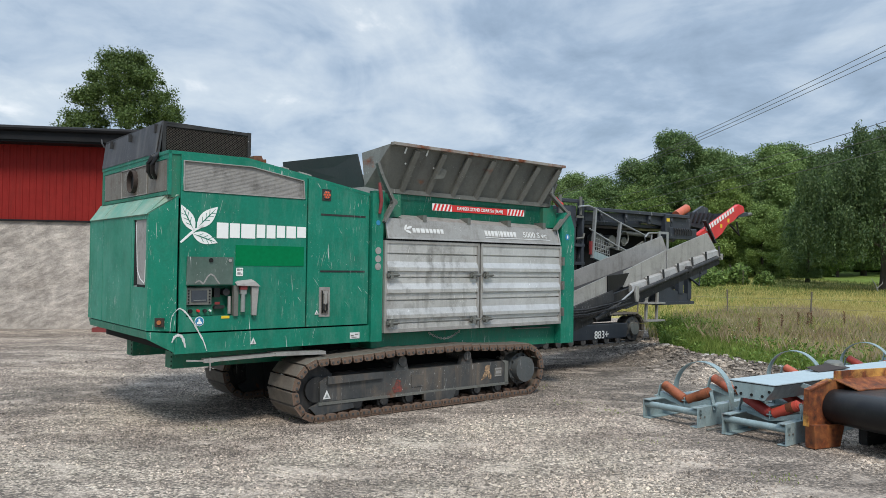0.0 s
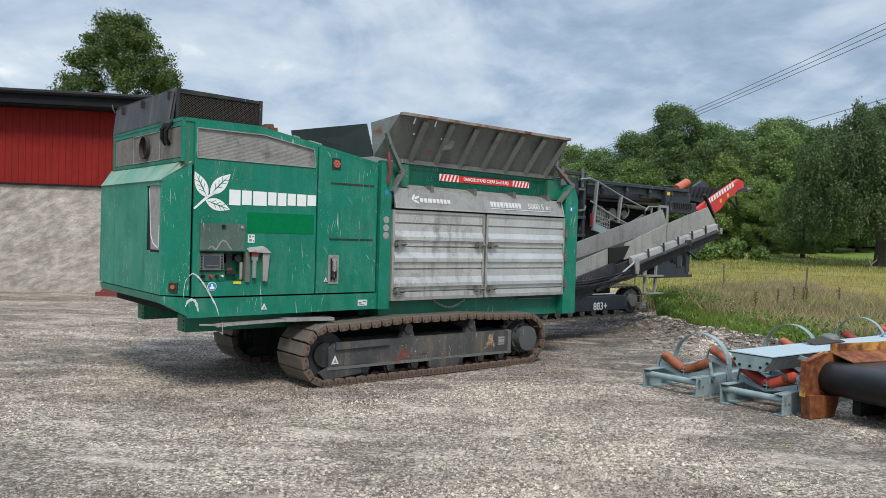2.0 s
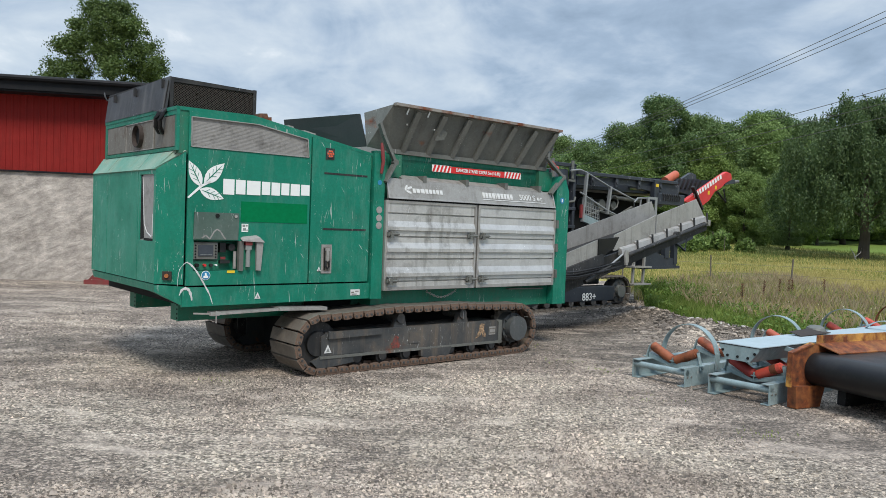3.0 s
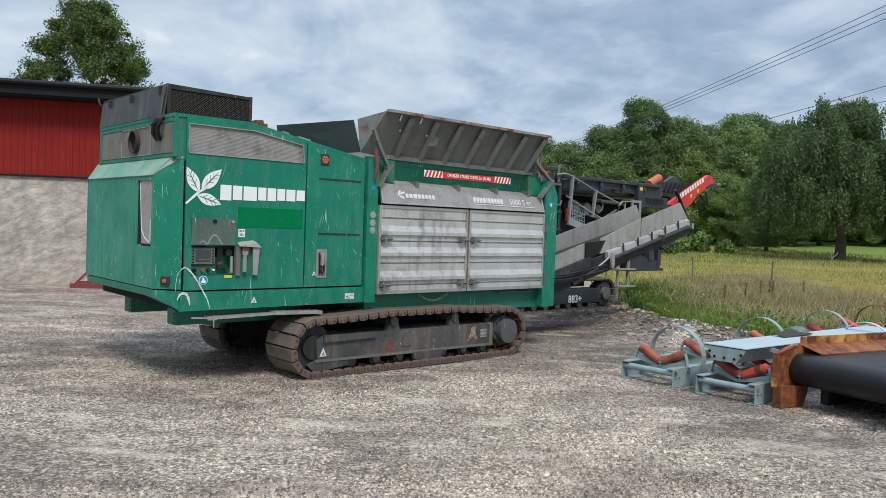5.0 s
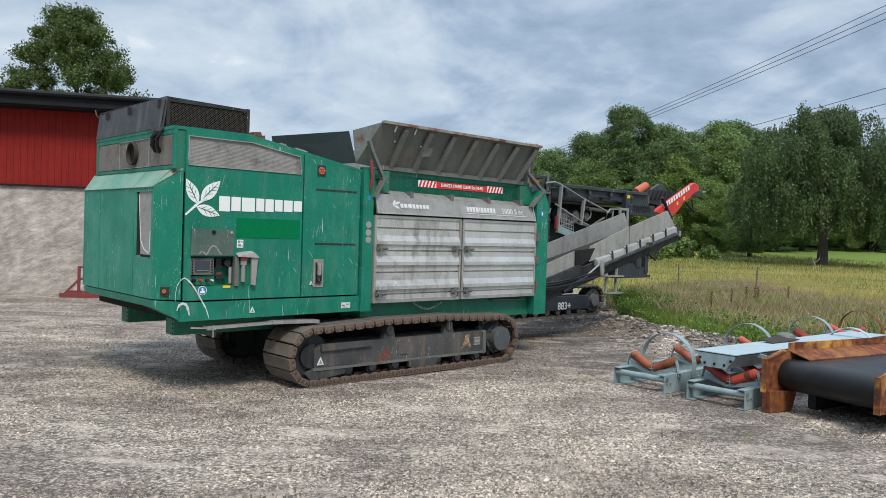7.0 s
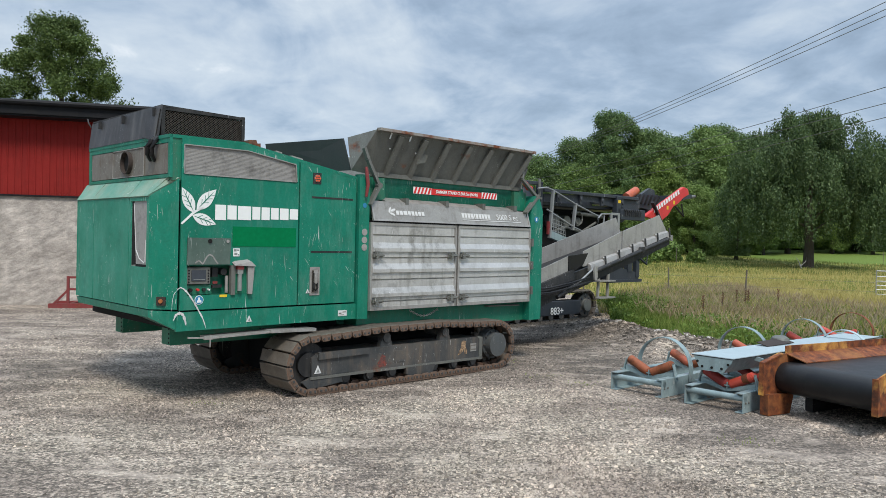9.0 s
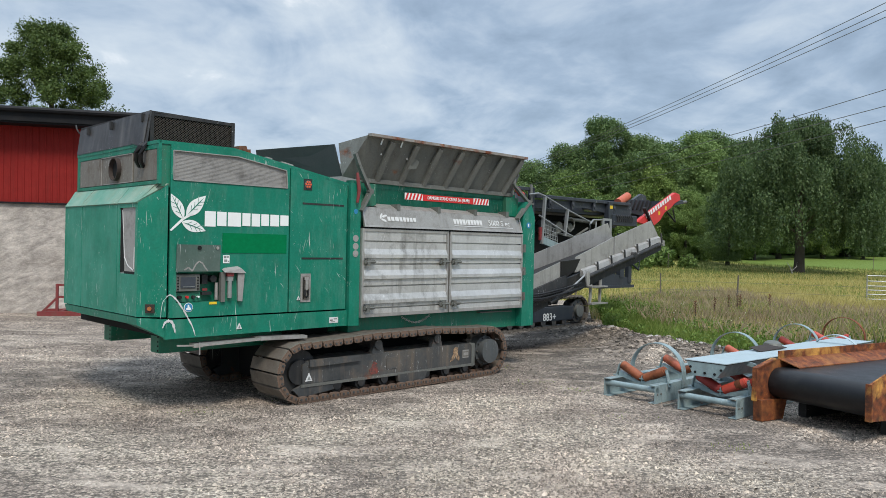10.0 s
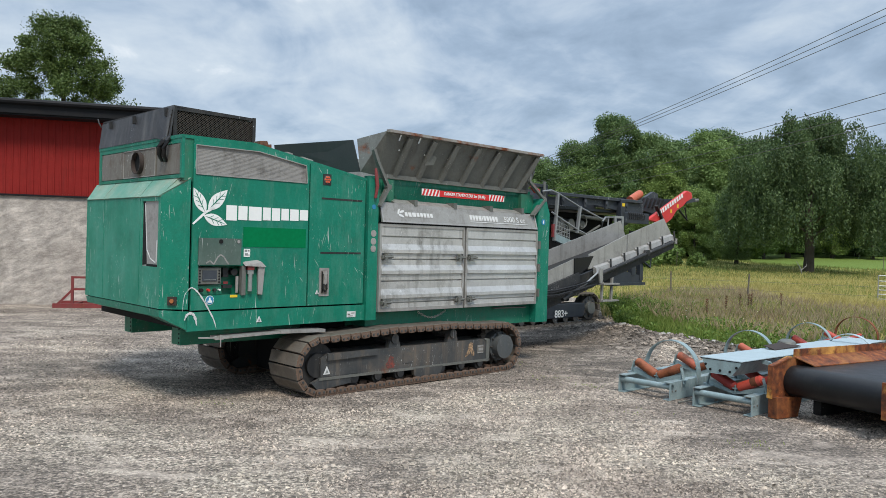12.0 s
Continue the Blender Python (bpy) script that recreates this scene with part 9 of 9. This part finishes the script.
# coarser spoil along the grass
n = 18000
y = r.uniform(10.3, 17.5, n)
d = np.abs(r.normal(0.0, 0.85, n)) - 0.25
pts = np.column_stack([np.interp(y, EDGE_Y, EDGE_X) - d, y - d * 0.3])
pts = np.column_stack([pts, [gravel_height(a, b) for a, b in pts]])
stones(len(pts), pts, lambda k: 0.008 + 0.038 * r.uniform(0, 1, k) ** 5, r, "spoil_stones", BROKEN, "heap of coarse broken stone along the grass", 0.42)
# paler, larger stones where the spoil meets the grass
n = 90
y = r.uniform(10.6, 16.5, n)
d = r.normal(0.12, 0.22, n)
pts = np.column_stack([np.interp(y, EDGE_Y, EDGE_X) - d, y - d * 0.3])
pts = np.column_stack([pts, [gravel_height(a, b) for a, b in pts]])
stones(n, pts, lambda k: 0.028 + 0.04 * r.uniform(0, 1, k) ** 3, r, "edge_stones", PALE_STONE, "pale broken stones lying where gravel meets grass", 0.6)
# sparse weeds in the gravel
r = np.random.default_rng(17)
WEEDS = ((1.62, 9.1), (1.9, 8.6), (-1.3, 8.0), (2.6, 6.0), (1.9, 7.2), (4.6, 6.2), (-2.3, 7.4), (1.2, 10.2))
cl = np.concatenate([np.column_stack([r.normal(x, 0.13, 45), r.normal(y, 0.10, 45)]) for x, y in WEEDS])
v, f = blades(len(cl), lambda k: cl, 0.022, 0.003, r, 0.6)
tagged(from_arrays("yard_weeds", v, f, BLADE_GREEN), "sparse low weeds growing in the gravel", "weeds", kind="stuff")

# ---- overhead cables ----
def cable(p, q, sag, r, parent):
    p, q = Vector(p), Vector(q)
    pts = []
    for k in range(25):
        t = k / 24
        c = p.lerp(q, t)
        u = t * 1.8 - 0.5
        c.z -= sag * 4 * u * (1 - u)
        pts.append(c)
    return part("cable", hose(B(), pts, r, 5), WIRE, parent)


lines = thing("power_line", Matrix.Identity(4), "thin dark overhead power cables against the sky", "power line")
for p, q, sag in (((20.36, 30.0, 12.09), (9.97, 66.0, 7.90), 0.36), ((20.37, 30.0, 11.78), (9.98, 66.0, 7.71), 0.30), ((20.38, 30.0, 11.50), (9.98, 66.0, 7.47), 0.24),
                  ((20.46, 30.0, 8.51), (13.45, 66.0, 7.28), 0.28), ((20.48, 30.0, 7.83), (13.47, 66.0, 6.39), 0.10), ((20.49, 30.0, 7.24), (14.98, 66.0, 6.06), 0.14)):
    p, q = Vector(p), Vector(q)
    d = q - p
    cable(p - d * 0.5, q + d * 0.3, sag, 0.016, lines)
